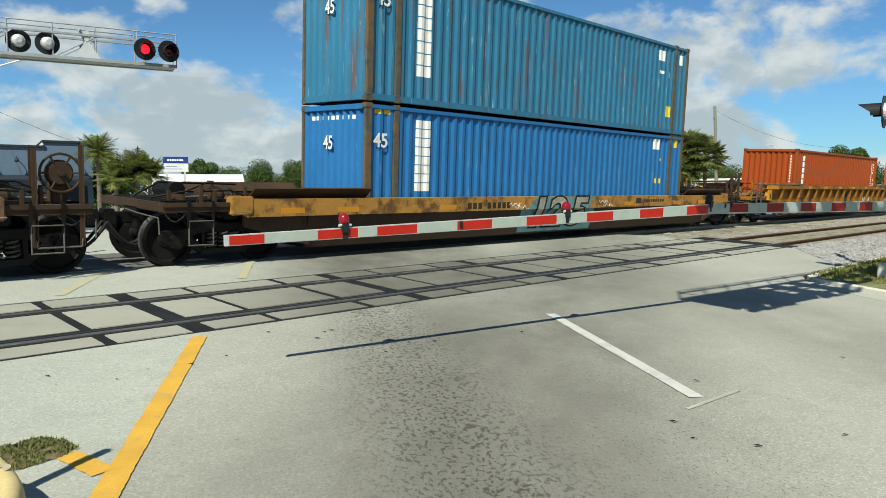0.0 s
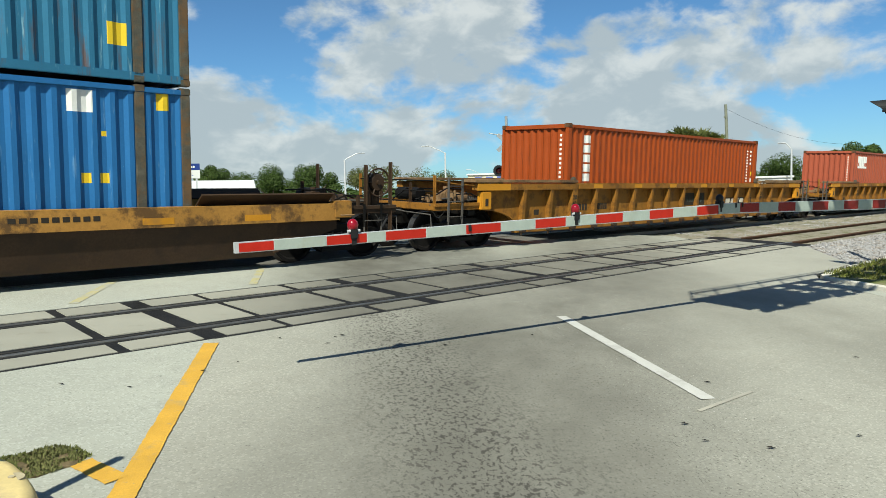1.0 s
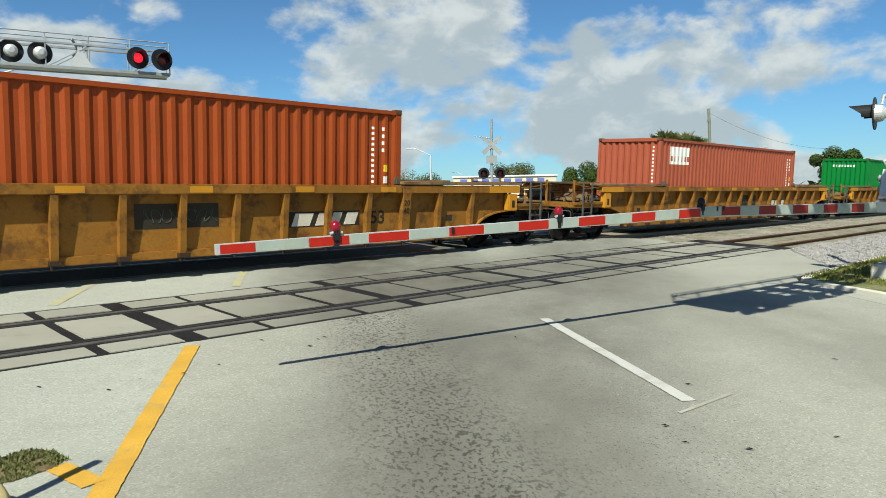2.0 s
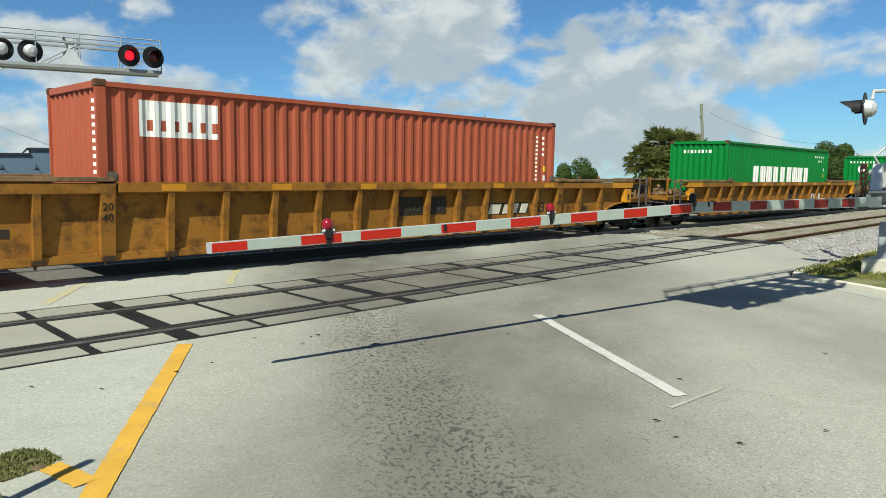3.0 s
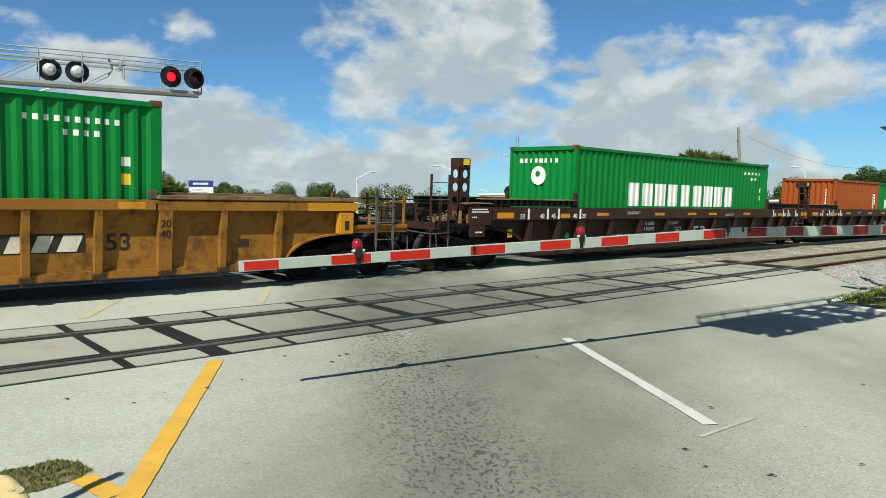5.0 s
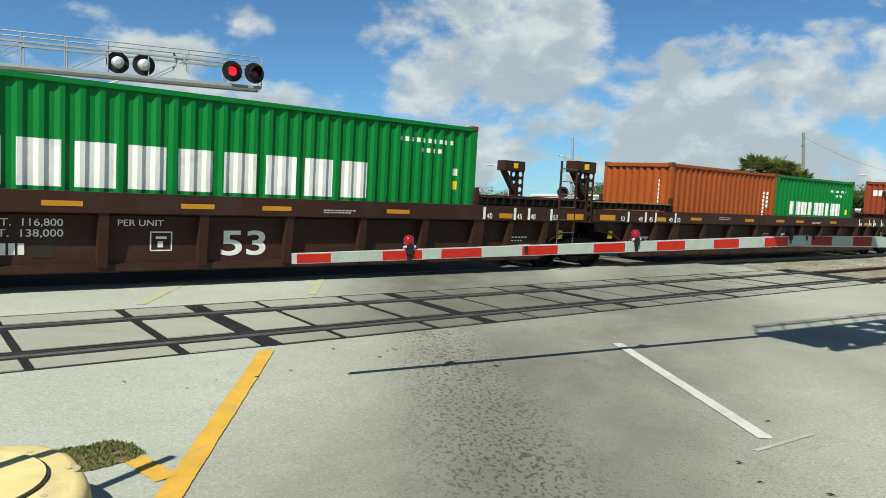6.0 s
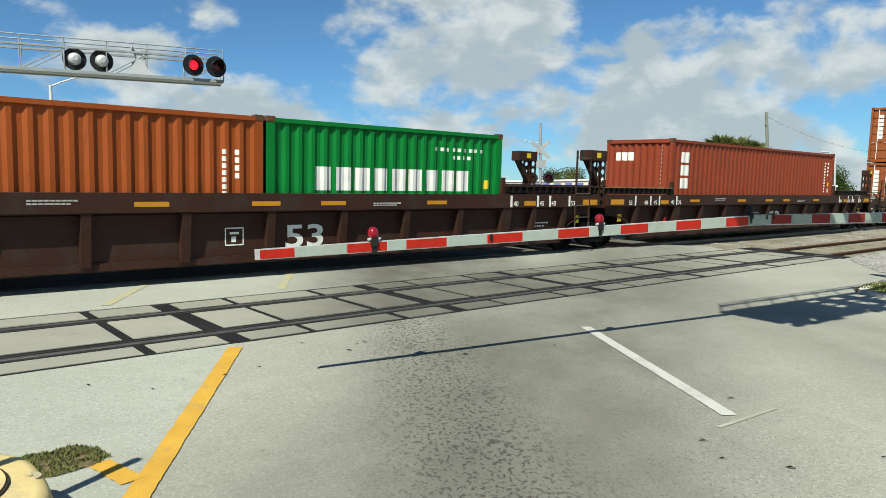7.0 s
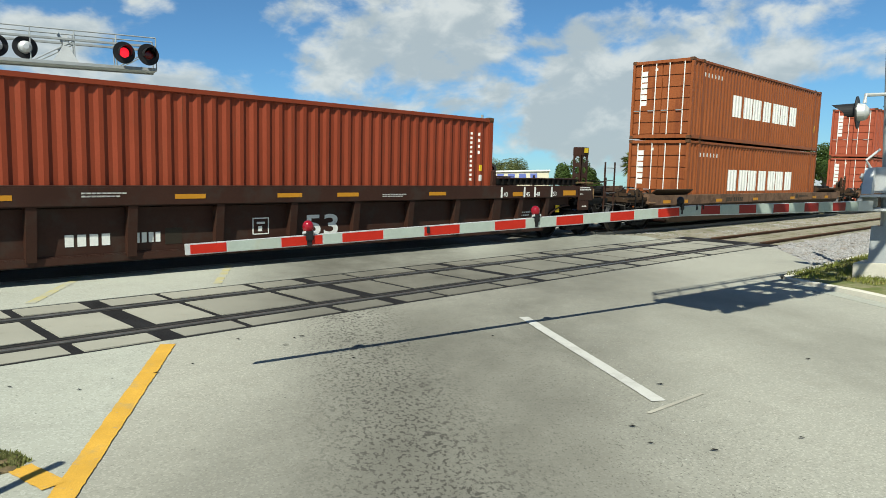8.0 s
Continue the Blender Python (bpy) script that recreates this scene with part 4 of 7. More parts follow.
def yellow_car(label, marked=True):
    c = thing("well_car", label, "rail car", group="cars of the train")
    coat = M["car_yellow"]
    well_shell(c, coat, 8.35, 0.42, 1.45, 1.33, 9.6)
    rib = rib_mesh("rib", 0.11, 0.42, 1.44, 0.17, coat)
    wide = rib_mesh("rib", 0.22, 0.42, 1.44, 0.17, coat)
    bm = box(bmesh.new(), -0.09, 0.09, -0.16, 0.0, 0.36, 0.44, 0.01)
    tube(bm, (-0.05, -0.1, 0.30), (-0.05, -0.1, 0.38), 0.025, n=8)
    foot = mesh_of("foot", bm, M["fec_brown"])
    for s in (-1, 1):
        turn = 0 if s < 0 else 180
        for x in [-8.17, -7.08] + [-5.03 + 1.005 * i for i in range(11)] + [7.08, 8.17]:
            part("rib", rib, None, c, m=pose(x, s * 1.33, 0, 0, 0, turn))
        for x in (-6.06, 6.06):
            part("rib", wide, None, c, m=pose(x, s * 1.33, 0, 0, 0, turn))
        for x in [-8.17, -7.08, -6.06] + [-5.03 + 1.005 * i for i in range(11)] + [6.06, 7.08, 8.17]:
            part("foot", foot, None, c, m=pose(x, s * 1.33, 0, 0, 0, turn))
        # low chord over the middle, raised chords over both ends
        part("top_chord", box(bmesh.new(), -5.9, 5.9, s * 1.3, s * SIDE, 1.44, 1.61, 0.015), coat, c)
        for e in (-1, 1):
            ch = part("end_chord", box(bmesh.new(), e * 5.93, e * 9.9, s * 1.28, s * SIDE, 1.43, 1.60, 0.012), coat, c)
            part("guide_plate", box(bmesh.new(), e * 5.95, e * 10.0, s * 1.1, s * (SIDE + 0.01), 1.62, 1.69, 0.012), M["tan"], ch)
            part("painted_end", box(bmesh.new(), e * 8.75, e * 9.91, s * (SIDE - 0.02), s * (SIDE + 0.004), 1.435, 1.595), M["car_bright"], ch)
            bm = box(bmesh.new(), e * 9.46, e * 9.80, s * 1.36, s * 1.53, 0.97, 1.40, 0.02)
            j = part("jacking_pad", bm, M["car_bright"], c)
            part("slot", box(bmesh.new(), e * 9.58, e * 9.68, s * 1.525, s * 1.535, 1.06, 1.24), M["black"], j)
            part("container_guide", box(bmesh.new(), e * 5.83, e * 5.99, s * 1.24, s * 1.36, 1.6, 1.78, 0.03), M["rust_post"], c)
            part("placard", box(bmesh.new(), e * 7.42, e * 7.62, s * 1.328, s * 1.336, 0.78, 0.92), M["black"], c)
        for i in range(6):
            x = -5.2 + 2.1 * i
            part("reflector", box(bmesh.new(), x, x + 0.42, s * (SIDE - 0.01), s * (SIDE + 0.003), 1.47, 1.58), M["car_bright"], c)
    for e in (-1, 1):
        end_platform(c, e, M["car_yellow"])
        part("end_deck", box(bmesh.new(), e * 8.5, e * 9.9, -1.3, 1.3, 1.16, 1.2), M["grime"], c)
        rung_ladder(c, e * 10.62 - 0.22, e * 10.62 + 0.22, 0.42, 1.72, -1.47, M["step_steel"], rungs=3)
    # stencils
    words("20", 0.17, M["black"], c, pose(-6.15, -1.484, 1.17, 4.3))
    words("40", 0.17, M["black"], c, pose(-6.15, -1.471, 1.0, 4.3))
    words("20", 0.17, M["black"], c, pose(5.97, -1.484, 1.17, 4.3))
    words("40", 0.17, M["black"], c, pose(5.97, -1.471, 1.0, 4.3))
    words("53", 0.38, M["black"], c, pose(5.14, -1.334, 0.80), squeeze=1.1)
    if marked:
        part("owner_mark", bars(bmesh.new(), -5.78, -5.24, 0.85, -1.333, 0.18, 4), M["black"], c)
        part("car_number", bars(bmesh.new(), -4.86, -4.27, 0.86, -1.333, 0.18, 6), M["black"], c)
    patch = part("builder_mark", box(bmesh.new(), 3.1, 4.86, -1.334, -1.329, 0.78, 1.08), M["black"], c)
    for x, w in ((3.2, 0.42), (3.75, 0.2), (4.1, 0.22), (4.45, 0.28)):
        part("slanted_bar", prism(bmesh.new(), [(x, 0.8), (x + w, 0.8), (x + w + 0.1, 1.05), (x + 0.1, 1.05)], "y", -1.340, -1.333), M["spray_cream"], patch)
    patch = part("faded_scrawl", box(bmesh.new(), 0.22, 1.7, -1.334, -1.329, 0.86, 1.28), M["black"], c)
    for k in range(4):
        pts = [(0.36 + 0.33 * k + 0.012 * i + 0.05 * math.cos(0.6 * i + k), -1.337, 1.07 + 0.11 * math.sin(0.45 * i + 2 * k)) for i in range(26)]
        part("chalk_line", bent(bmesh.new(), pts, 0.008, n=5), M["chalk"], patch)
    return c


def brown_car(label, left_end, right_end, sign=""):
    """One platform of the brown three-part car. left_end, right_end: 'open' (stand-alone end) or 'joint'."""
    c = thing("well_car", label, "rail car", group="cars of the train")
    coat = M["car_brown"]
    well_shell(c, coat, 8.2, 0.36, 1.2, 1.30, 9.4)
    rib = rib_mesh("rib", 0.15, 0.36, 1.2, 0.18, coat)
    wide = rib_mesh("rib", 0.30, 0.36, 1.2, 0.18, coat)
    xs = [-8.17, -7.02, -4.6, -3.1, -1.55, 0.0, 1.55, 3.1, 4.6, 7.02, 8.17]
    for s in (-1, 1):
        turn = 0 if s < 0 else 180
        for x in xs:
            part("rib", rib, None, c, m=pose(x, s * 1.30, 0, 0, 0, turn))
        for x in (-6.06, 6.06):
            part("rib", wide, None, c, m=pose(x, s * 1.30, 0, 0, 0, turn))
        ch = part("top_chord", box(bmesh.new(), -9.6, 9.6, s * 1.25, s * SIDE, 1.2, 1.53, 0.02), coat, c)
        part("ledge", box(bmesh.new(), -8.6, 8.6, s * 1.25, s * 1.345, 1.15, 1.17), coat, c)
        for e in (-1, 1):
            part("raised_chord", box(bmesh.new(), e * 6.15, e * 9.7, s * 1.12, s * 1.36, 1.55, 1.71, 0.015), M["grime"], ch)
            part("deck_edge", box(bmesh.new(), e * 6.2, e * 9.75, s * 1.05, s * 1.40, 1.71, 1.735), M["tan"] if e < 0 and s < 0 else coat, ch)
            if s < 0:
                hook = mesh_of("chain_hook", box(bmesh.new(), -0.02, 0.02, -0.06, 0.06, -0.07, 0.07), M["grime"])
                for i in range(14):
                    part("chain_hook", hook, None, ch, m=pose(e * (6.32 + 0.24 * i), -1.36, 1.63))
            part("container_guide", prism(bmesh.new(), [(e * 6.2, 1.53), (e * 6.02, 1.53), (e * 6.06, 1.9), (e * 6.14, 1.92)], "y", s * 1.25 - 0.05, s * 1.25 + 0.05), coat, ch)
            for x in (6.17, 7.1, 7.55, 8.3):
                part("white_mark", box(bmesh.new(), e * x - 0.035, e * x + 0.035, s * (SIDE - 0.01), s * (SIDE + 0.003), 1.23, 1.5), M["white"], ch)
            part("reflector", box(bmesh.new(), e * 8.85, e * 9.45, s * (SIDE - 0.01), s * (SIDE + 0.004), 1.26, 1.40), M["car_bright"], ch)
            part("reflector", box(bmesh.new(), e * 6.62, e * 7.02, s * (SIDE - 0.01), s * (SIDE + 0.004), 1.26, 1.37), M["car_bright"], ch)
        for x in (-5.4, -2.4, -0.4, 1.0, 3.6):
            part("reflector", box(bmesh.new(), x, x + 0.55, s * (SIDE - 0.01), s * (SIDE + 0.004), 1.31, 1.39), M["car_bright"], ch)
        tagged(part("notice", bars(bars(bmesh.new(), -3.9, -3.2, 1.40, -SIDE, 0.025, 9, 0.15), -3.9, -3.3, 1.35, -SIDE, 0.025, 8, 0.15), M["white"], ch), kind="stuff")
        tagged(part("notice", bars(bars(bmesh.new(), 2.2, 2.9, 1.33, -SIDE, 0.025, 9, 0.15), 2.2, 2.8, 1.29, -SIDE, 0.025, 8, 0.15), M["white"], ch), kind="stuff")
    for e, txt in ((-1, ("53", "48", "45", "40")), (1, ("40", "45", "48", "53"))):
        spots = (-8.62, -7.86, -7.40, -6.48) if e < 0 else (6.24, 7.16, 7.6, 8.36)
        for x, t in zip(spots, txt):
            words(t, 0.17, M["white"], c, pose(x, -SIDE - 0.003, 1.25))
    words("20", 0.17, M["white"], c, pose(-6.10, -SIDE - 0.003, 1.25))
    words("53", 0.60, M["white"], c, pose(0.32, -1.304, 0.52), squeeze=1.5)
    words(sign[:1], 0.2, M["white"], c, pose(-5.85, -1.304, 0.82))
    if sign == "C":
        words("125T", 0.42, M["white"], c, pose(-8.05, -1.304, 0.53), squeeze=1.1)
    else:
        part("disc", tube(bmesh.new(), (-7.25 + 0.75, -1.335, 0.78), (-7.25 + 0.75, -1.298, 0.78), 0.09, n=20), M["green"] if sign == "A" else M["gate_red"], c)
    if sign == "A":
        words("WT.  138,000", 0.155, M["white"], c, pose(-3.12, -1.304, 0.84), squeeze=1.2)
        words("LMT.  116,800", 0.155, M["white"], c, pose(-3.12, -1.304, 1.0), squeeze=1.15)
        words("PER UNIT", 0.14, M["white"], c, pose(-1.32, -1.304, 1.01), squeeze=1.2)
    if sign != "C":
        part("owner_mark", bars(bmesh.new(), -4.1, -3.36, 0.56, -1.303, 0.19, 4), M["white"], c)
        part("car_number", bars(bmesh.new(), -3.02, -2.55, 0.57, -1.303, 0.17, 4), M["white"], c)
        part("number_plate", box(bmesh.new(), -2.5, -2.2, -1.305, -1.299, 0.52, 0.80), M["black"], c)
    bm = bmesh.new()
    for a in ((-0.82, -0.47, 0.60, 0.62), (-0.82, -0.47, 0.90, 0.92), (-0.82, -0.80, 0.60, 0.92), (-0.49, -0.47, 0.60, 0.92)):
        box(bm, a[0], a[1], -1.306, -1.299, a[2], a[3])
    box(bm, -0.73, -0.56, -1.306, -1.299, 0.8, 0.84)
    bars(bm, -0.7, -0.58, 0.66, -1.303, 0.1, 1)
    part("plate_mark", bm, M["white"], c)
    bm = bars(bars(bmesh.new(), 7.3, 7.85, 0.62, -1.303, 0.02, 7), 7.3, 7.9, 0.56, -1.303, 0.02, 7)
    bars(bars(bm, 7.12, 7.75, 0.80, -1.303, 0.03, 6), 7.12, 7.6, 0.72, -1.303, 0.03, 5)
    bars(bars(bm, 7.15, 8.0, 0.44, -1.303, 0.025, 9), 7.05, 7.9, 0.40, -1.303, 0.025, 9)
    tagged(part("notice", bm, M["white"], c), kind="stuff")
    for e, kind in ((-1, left_end), (1, right_end)):
        part("end_deck", box(bmesh.new(), e * 8.2, e * 9.6, -1.2, 1.2, 1.22, 1.28), M["grime"], c)
        if kind == "open":
            end_platform(c, e, coat)
            lo, hi = sorted((e * 9.63, e * 10.35))
            for y0 in (-SIDE, SIDE - 0.1):
                part("end_chord", box(bmesh.new(), lo, hi, y0, y0 + 0.1, 1.10, 1.53, 0.015), coat, c)
            plate = part("notice_plate", box(bmesh.new(), lo, lo + 0.5, -SIDE - 0.004, -SIDE + 0.05, 0.82, 1.10, 0.008), coat, c)
            bm = bars(bars(bmesh.new(), lo + 0.05, hi - 0.15, 1.46, -SIDE, 0.03, 9, 0.2), lo + 0.05, hi - 0.1, 1.40, -SIDE, 0.03, 8, 0.2)
            bars(bars(bm, lo + 0.05, lo + 0.22, 1.28, -SIDE, 0.025, 3, 0.2), lo + 0.16, lo + 0.4, 0.92, -SIDE - 0.004, 0.035, 3, 0.2)
            tagged(part("notice", bm, M["white"], plate), kind="stuff")
            part("deck_edge", box(bmesh.new(), lo, hi + 0.1, -1.42, -1.05, 1.60, 1.63), M["tan"], c)
            rung_ladder(c, e * 11.28 - 0.27, e * 11.28 + 0.27, 0.52, 2.25, -1.46, coat)
        if kind == "joint":
            truck(c, e * 9.78)
        # tall perforated frames: a pair at each joint, one at each open end
        if (kind in ("half", "joint") and e > 0) or kind == "open":
            xa, xb = (9.15, 9.86) if kind != "open" else ((-10.46, -10.12) if e < 0 else (10.12, 10.46))
            for y in ((-1.42, 1.1) if kind != "open" else (-1.2,)):
                bm = bmesh.new()
                if kind == "open":
                    holed_plate(bm, xa, xb, 1.2, 2.45, 4, y, y + 0.02)
                    holed_plate(bm, y, y + 0.3, 1.2, 2.45, 4, xa, xa + 0.02, "x")
                    holed_plate(bm, y, y + 0.3, 1.2, 2.45, 4, xb - 0.02, xb, "x")
                    box(bm, xa - 0.01, xb + 0.01, y - 0.01, y + 0.31, 2.42, 2.66, 0.012)
                else:
                    for x0, x1 in ((xb - 0.24, xb),):
                        holed_plate(bm, x0, x1, 1.2, 2.45, 6, y, y + 0.02)
                        holed_plate(bm, x0, x1, 1.2, 2.45, 6, y + 0.28, y + 0.30)
                        holed_plate(bm, y, y + 0.3, 1.2, 2.45, 5, x0, x0 + 0.02, "x")
                    box(bm, xa - 0.03, xb + 0.03, y - 0.02, y + 0.32, 2.42, 2.70, 0.015)
                fr = part("bridge_frame", bm, coat, c)
                part("decal", box(bmesh.new(), xb - 0.42 if kind != "open" else xa + 0.1, xb - 0.26 if kind != "open" else xb - 0.05, y - 0.028, y - 0.018, 2.5, 2.64), M["decal_yellow"], fr)
                if kind != "open":
                    part("brace", prism(bmesh.new(), [(xa, 2.42), (xa + 0.13, 2.42), (xb - 0.2, 1.90), (xb - 0.2, 1.74)], "y", y + 0.05, y + 0.22), coat, fr)
        if kind == "joint" or kind == "half":
            if e > 0:
                rung_ladder(c, 8.56, 9.12, 0.52, 2.66, -1.49, coat, rungs=6)
        part("panel_sign", box(bmesh.new(), e * 8.72, e * 8.90, -1.345, -1.335, 0.78, 0.98), M["decal_yellow"], c)
    return c


def smooth_car(label, upper, lower, graffiti=True):
    """A smooth-sided well car: projecting upper band, plain inset lower side."""
    c = thing("well_car", label, "rail car", group="cars of the train")
    for s in (-1, 1):
        outline = [(s * SIDE, 0.88), (s * SIDE, 1.21), (s * (SIDE - 0.2), 1.21), (s * (SIDE - 0.2), 0.88)]
        ch = part("upper_side", prism(bmesh.new(), outline, "x", -9.75, 9.75), upper, c)
        outline = [(s * (SIDE - 0.05), 0.88), (s * (SIDE - 0.2), 0.24), (s * (SIDE - 0.26), 0.24), (s * (SIDE - 0.12), 0.88)]
        part("lower_side", prism(bmesh.new(), outline, "x", -8.4, 8.4), lower, c)
        for e in (-1, 1):
            part("fender", prism(bmesh.new(), [(e * 8.35, 0.3), (e * 9.75, 0.7), (e * 9.75, 0.9), (e * 8.35, 0.9)], "y", s * 1.36 - 0.03, s * 1.36 + 0.03), lower, c)
            part("shelf_flap", prism(bmesh.new(), [(s * 1.28, 1.20), (s * 1.52, 1.40), (s * 1.5, 1.42), (s * 1.26, 1.23)], "x", min(e * 6.9, e * 9.6), max(e * 6.9, e * 9.6)), lower, ch)
            part("end_box", box(bmesh.new(), e * 9.62, e * 10.05, s * 1.2, s * 1.515, 0.92, 1.26, 0.02), upper, c)
        for x in (-9.05, -7.75, -4.9, -1.4, 2.9, 5.9, 7.7):
            part("reflector", box(bmesh.new(), x, x + 0.52, s * (SIDE - 0.01), s * (SIDE + 0.003), 0.93, 1.04), M["car_bright"], ch)
    part("well_floor", box(bmesh.new(), -8.3, 8.3, -1.2, 1.2, 0.22, 0.28), M["grime"], c)
    part("owner_mark", bars(bmesh.new(), -4.0, -3.45, 0.93, -SIDE, 0.15, 3), M["black"], c)
    part("car_number", bars(bmesh.new(), -3.3, -2.4, 0.93, -SIDE, 0.15, 5), M["black"], c)
    part("railway_name", bars(bmesh.new(), 4.0, 5.3, 1.02, -SIDE, 0.08, 9), M["black"], c)
    part("railway_name", bars(bmesh.new(), 3.55, 3.85, 0.98, -SIDE, 0.16, 1, 0), M["black"], c)
    if graffiti:
        lean = pose(0, -(SIDE - 0.05), 0.88, 13.2, 0, 0)

        def patch(name, outline, coat, up=True, proud=0.0):
            """A painted patch, on the upright band or on the leaning lower side (z from its top)."""
            bm = prism(bmesh.new(), outline, "y", -0.004 - proud, 0.0)
            part(name, bm, coat, c, m=pose(0, -SIDE, 0) if up else lean)

        patch("graffiti", [(-1.75, 0.885), (1.0, 0.885), (1.25, 1.205), (-1.4, 1.205)], M["spray_teal"])
        patch("graffiti", [(-1.95, -0.62), (1.3, -0.62), (1.35, 0.0), (-1.95, 0.0)], M["spray_teal"], False)
        # three tall slanting digits, cream with a black outline, lying on both bands of the side
        for coat, fat, proud in ((M["black"], 0.045, 0.006), (M["spray_cream"], 0.0, 0.011)):
            for digit, x0 in (("1", -1.75), ("2", -0.95), ("5", 0.05)):
                cu = bpy.data.curves.new("digit", "FONT")
                cu.body, cu.size, cu.extrude, cu.offset = digit, 1.06, 0.001, 0.03 + fat
                tmp = bpy.data.objects.new("digit", cu)
                me = bpy.data.meshes.new_from_object(tmp)
                bpy.data.objects.remove(tmp)
                bm = bmesh.new()
                bm.from_mesh(me)
                bmesh.ops.bisect_plane(bm, geom=bm.verts[:] + bm.edges[:] + bm.faces[:], plane_co=(0, 0.44, 0), plane_no=(0, 1, 0))
                bm.to_mesh(me)
                bm.free()
                me.materials.clear()
                me.materials.append(coat)
                for v in me.vertices:
                    x, z = v.co.x * 1.5 + 0.3 * v.co.y + x0, 0.44 + v.co.y
                    on = -SIDE if z > 0.8799 else -(SIDE - 0.05) + (0.88 - z) * math.tan(radians(13.2))
                    v.co = (x, on - proud, z)
                part("graffiti_digit", me, None, c)
        for k, (x, z) in enumerate(((-2.5, 1.02), (-2.3, 0.94), (1.5, 1.05), (1.75, 0.95))):
            bm = bent(bmesh.new(), [(x + 0.07 * i, -SIDE - 0.002, z + 0.05 * math.sin(2.2 * i + k)) for i in range(8)], 0.009, n=5)
            part("scrawl", bm, M["white"], c)
    for e in (-1, 1):
        end_platform(c, e, M["fec_brown"], brake_wheel=(e > 0), rails="posts" if e > 0 else "")
        part("end_deck", box(bmesh.new(), e * 8.4, e * 10.3, -1.3, 1.3, 1.12, 1.2), M["grime"], c)
        rung_ladder(c, e * 10.6 - 0.22, e * 10.6 + 0.22, 0.42, 1.18, -1.47, M["grime"], rungs=1)
        bm = bent(bmesh.new(), [(e * 9.9 - 0.14, -1.53, 0.98), (e * 9.9 - 0.14, -1.6, 0.98), (e * 9.9 + 0.14, -1.6, 0.98), (e * 9.9 + 0.14, -1.53, 0.98)], 0.014)
        part("grab_iron", bm, M["tan"], c)
    return c


Z40, Z45 = 0.345, 0.30
white, yel = 1, 2
LOADS = []  # (thing, x at the start, z)


def load(c, x, z):
    LOADS.append((c, x, z))
    return c


# two stacked 45 ft boxes
marks = stack(-5.42, -4.98, 1.02, 2.62, 8, gap=0.1) + [(-6.36, -6.2, 2.68, 2.92, yel), (-6.6, -6.45, 2.68, 2.92, yel), (4.93, 5.3, 2.40, 2.74, white), (5.1, 5.25, 1.30, 1.46, yel), (5.38, 5.52, 1.30, 1.46, yel), (5.42, 5.5, 2.04, 2.12, yel), (6.3, 6.5, 2.5, 2.78, yel)]
box_a = load(container("blue 45 foot shipping container with scuffed corrugated sides", 13.716, 2.896, M["blue"], marks, letters(-0.75, 0.95, 2.56, 2.65, 9, gap=0.6), post=M["rust_post"], forty=True), 16.14, Z45)
words("45", 0.42, M["white"], box_a, pose(-6.66, -1.222, 1.98), squeeze=0.95)
words("45", 0.42, M["white"], box_a, pose(-6.862, 0.32, 1.92, 0, 0, -90), squeeze=0.85)
marks = stack(-5.45, -5.05, 0.62, 2.7, 8, gap=0.1) + [(5.55, 5.85, 0.55, 0.90, yel), (4.95, 5.3, 2.3, 2.62, white), (5.0, 5.3, 1.9, 2.0, white), (5.6, 5.68, 1.8, 1.98, white), (6.3, 6.5, 2.3, 2.62, white)]
box_b = load(container("weathered teal 45 foot shipping container with rust streaks", 13.716, 2.896, M["teal"], marks, post=M["rust_post"], edge=M["teal"], forty=True), 16.14, Z45 + 2.93)
words("45", 0.42, M["white"], box_b, pose(-6.66, -1.222, 1.98), squeeze=0.95)
words("45", 0.42, M["white"], box_b, pose(-6.862, 0.32, 1.92, 0, 0, -90), squeeze=0.85)
number_end = stack(-0.95, -0.905, 1.2, 2.6, 11, gap=0.5)
right_marks = stack(5.30, 5.35, 1.25, 2.5, 11, gap=0.5) + stack(5.58, 5.63, 1.9, 2.5, 4, gap=0.5) + [(5.62, 5.72, 1.55, 1.7, yel), (5.62, 5.72, 1.3, 1.45, white)]
load(container("red oxide 40 foot container with white block lettering", 12.192, 2.896, M["oxide"], stack(-5.34, -4.98, 1.26, 2.6, 5) + right_marks, number_end), 39.75, Z40)
load(container("faded red 40 foot container with a white placard", 12.192, 2.896, M["faded_red"], [(-5.42, -4.02, 2.02, 2.12, white), (-5.42, -4.02, 2.3, 2.62, white)] + letters(-5.42, -4.02, 2.12, 2.3, 6, gap=0.4) + right_marks, number_end), 63.4, Z40)
green_marks = letters(-3.45, 3.5, 1.24, 1.94, 9, gap=0.24) + letters(4.05, 5.5, 2.44, 2.53, 10, gap=0.5) + letters(4.6, 5.2, 2.24, 2.33, 4, gap=0.5) + [(5.45, 5.6, 1.8, 1.95, white), (5.45, 5.6, 1.5, 1.68, yel)]
load(container("bright green 40 foot container with large white blocks", 12.192, 2.896, M["green"], green_marks, letters(-0.51, 0.71, 2.4, 2.53, 8, gap=0.45)), 87.0, Z40)
load(container("bright green 40 foot container with a white disc on its end", 12.192, 2.896, M["green"], green_marks, letters(-0.54, 0.94, 2.42, 2.54, 8, gap=0.5)), 110.45, Z40)
disc = LOADS[-1][0]
part("white_disc", tube(bmesh.new(), (-6.072, 0.12, 2.05), (-6.062, 0.12, 2.05), 0.27, n=28), M["white"], disc)
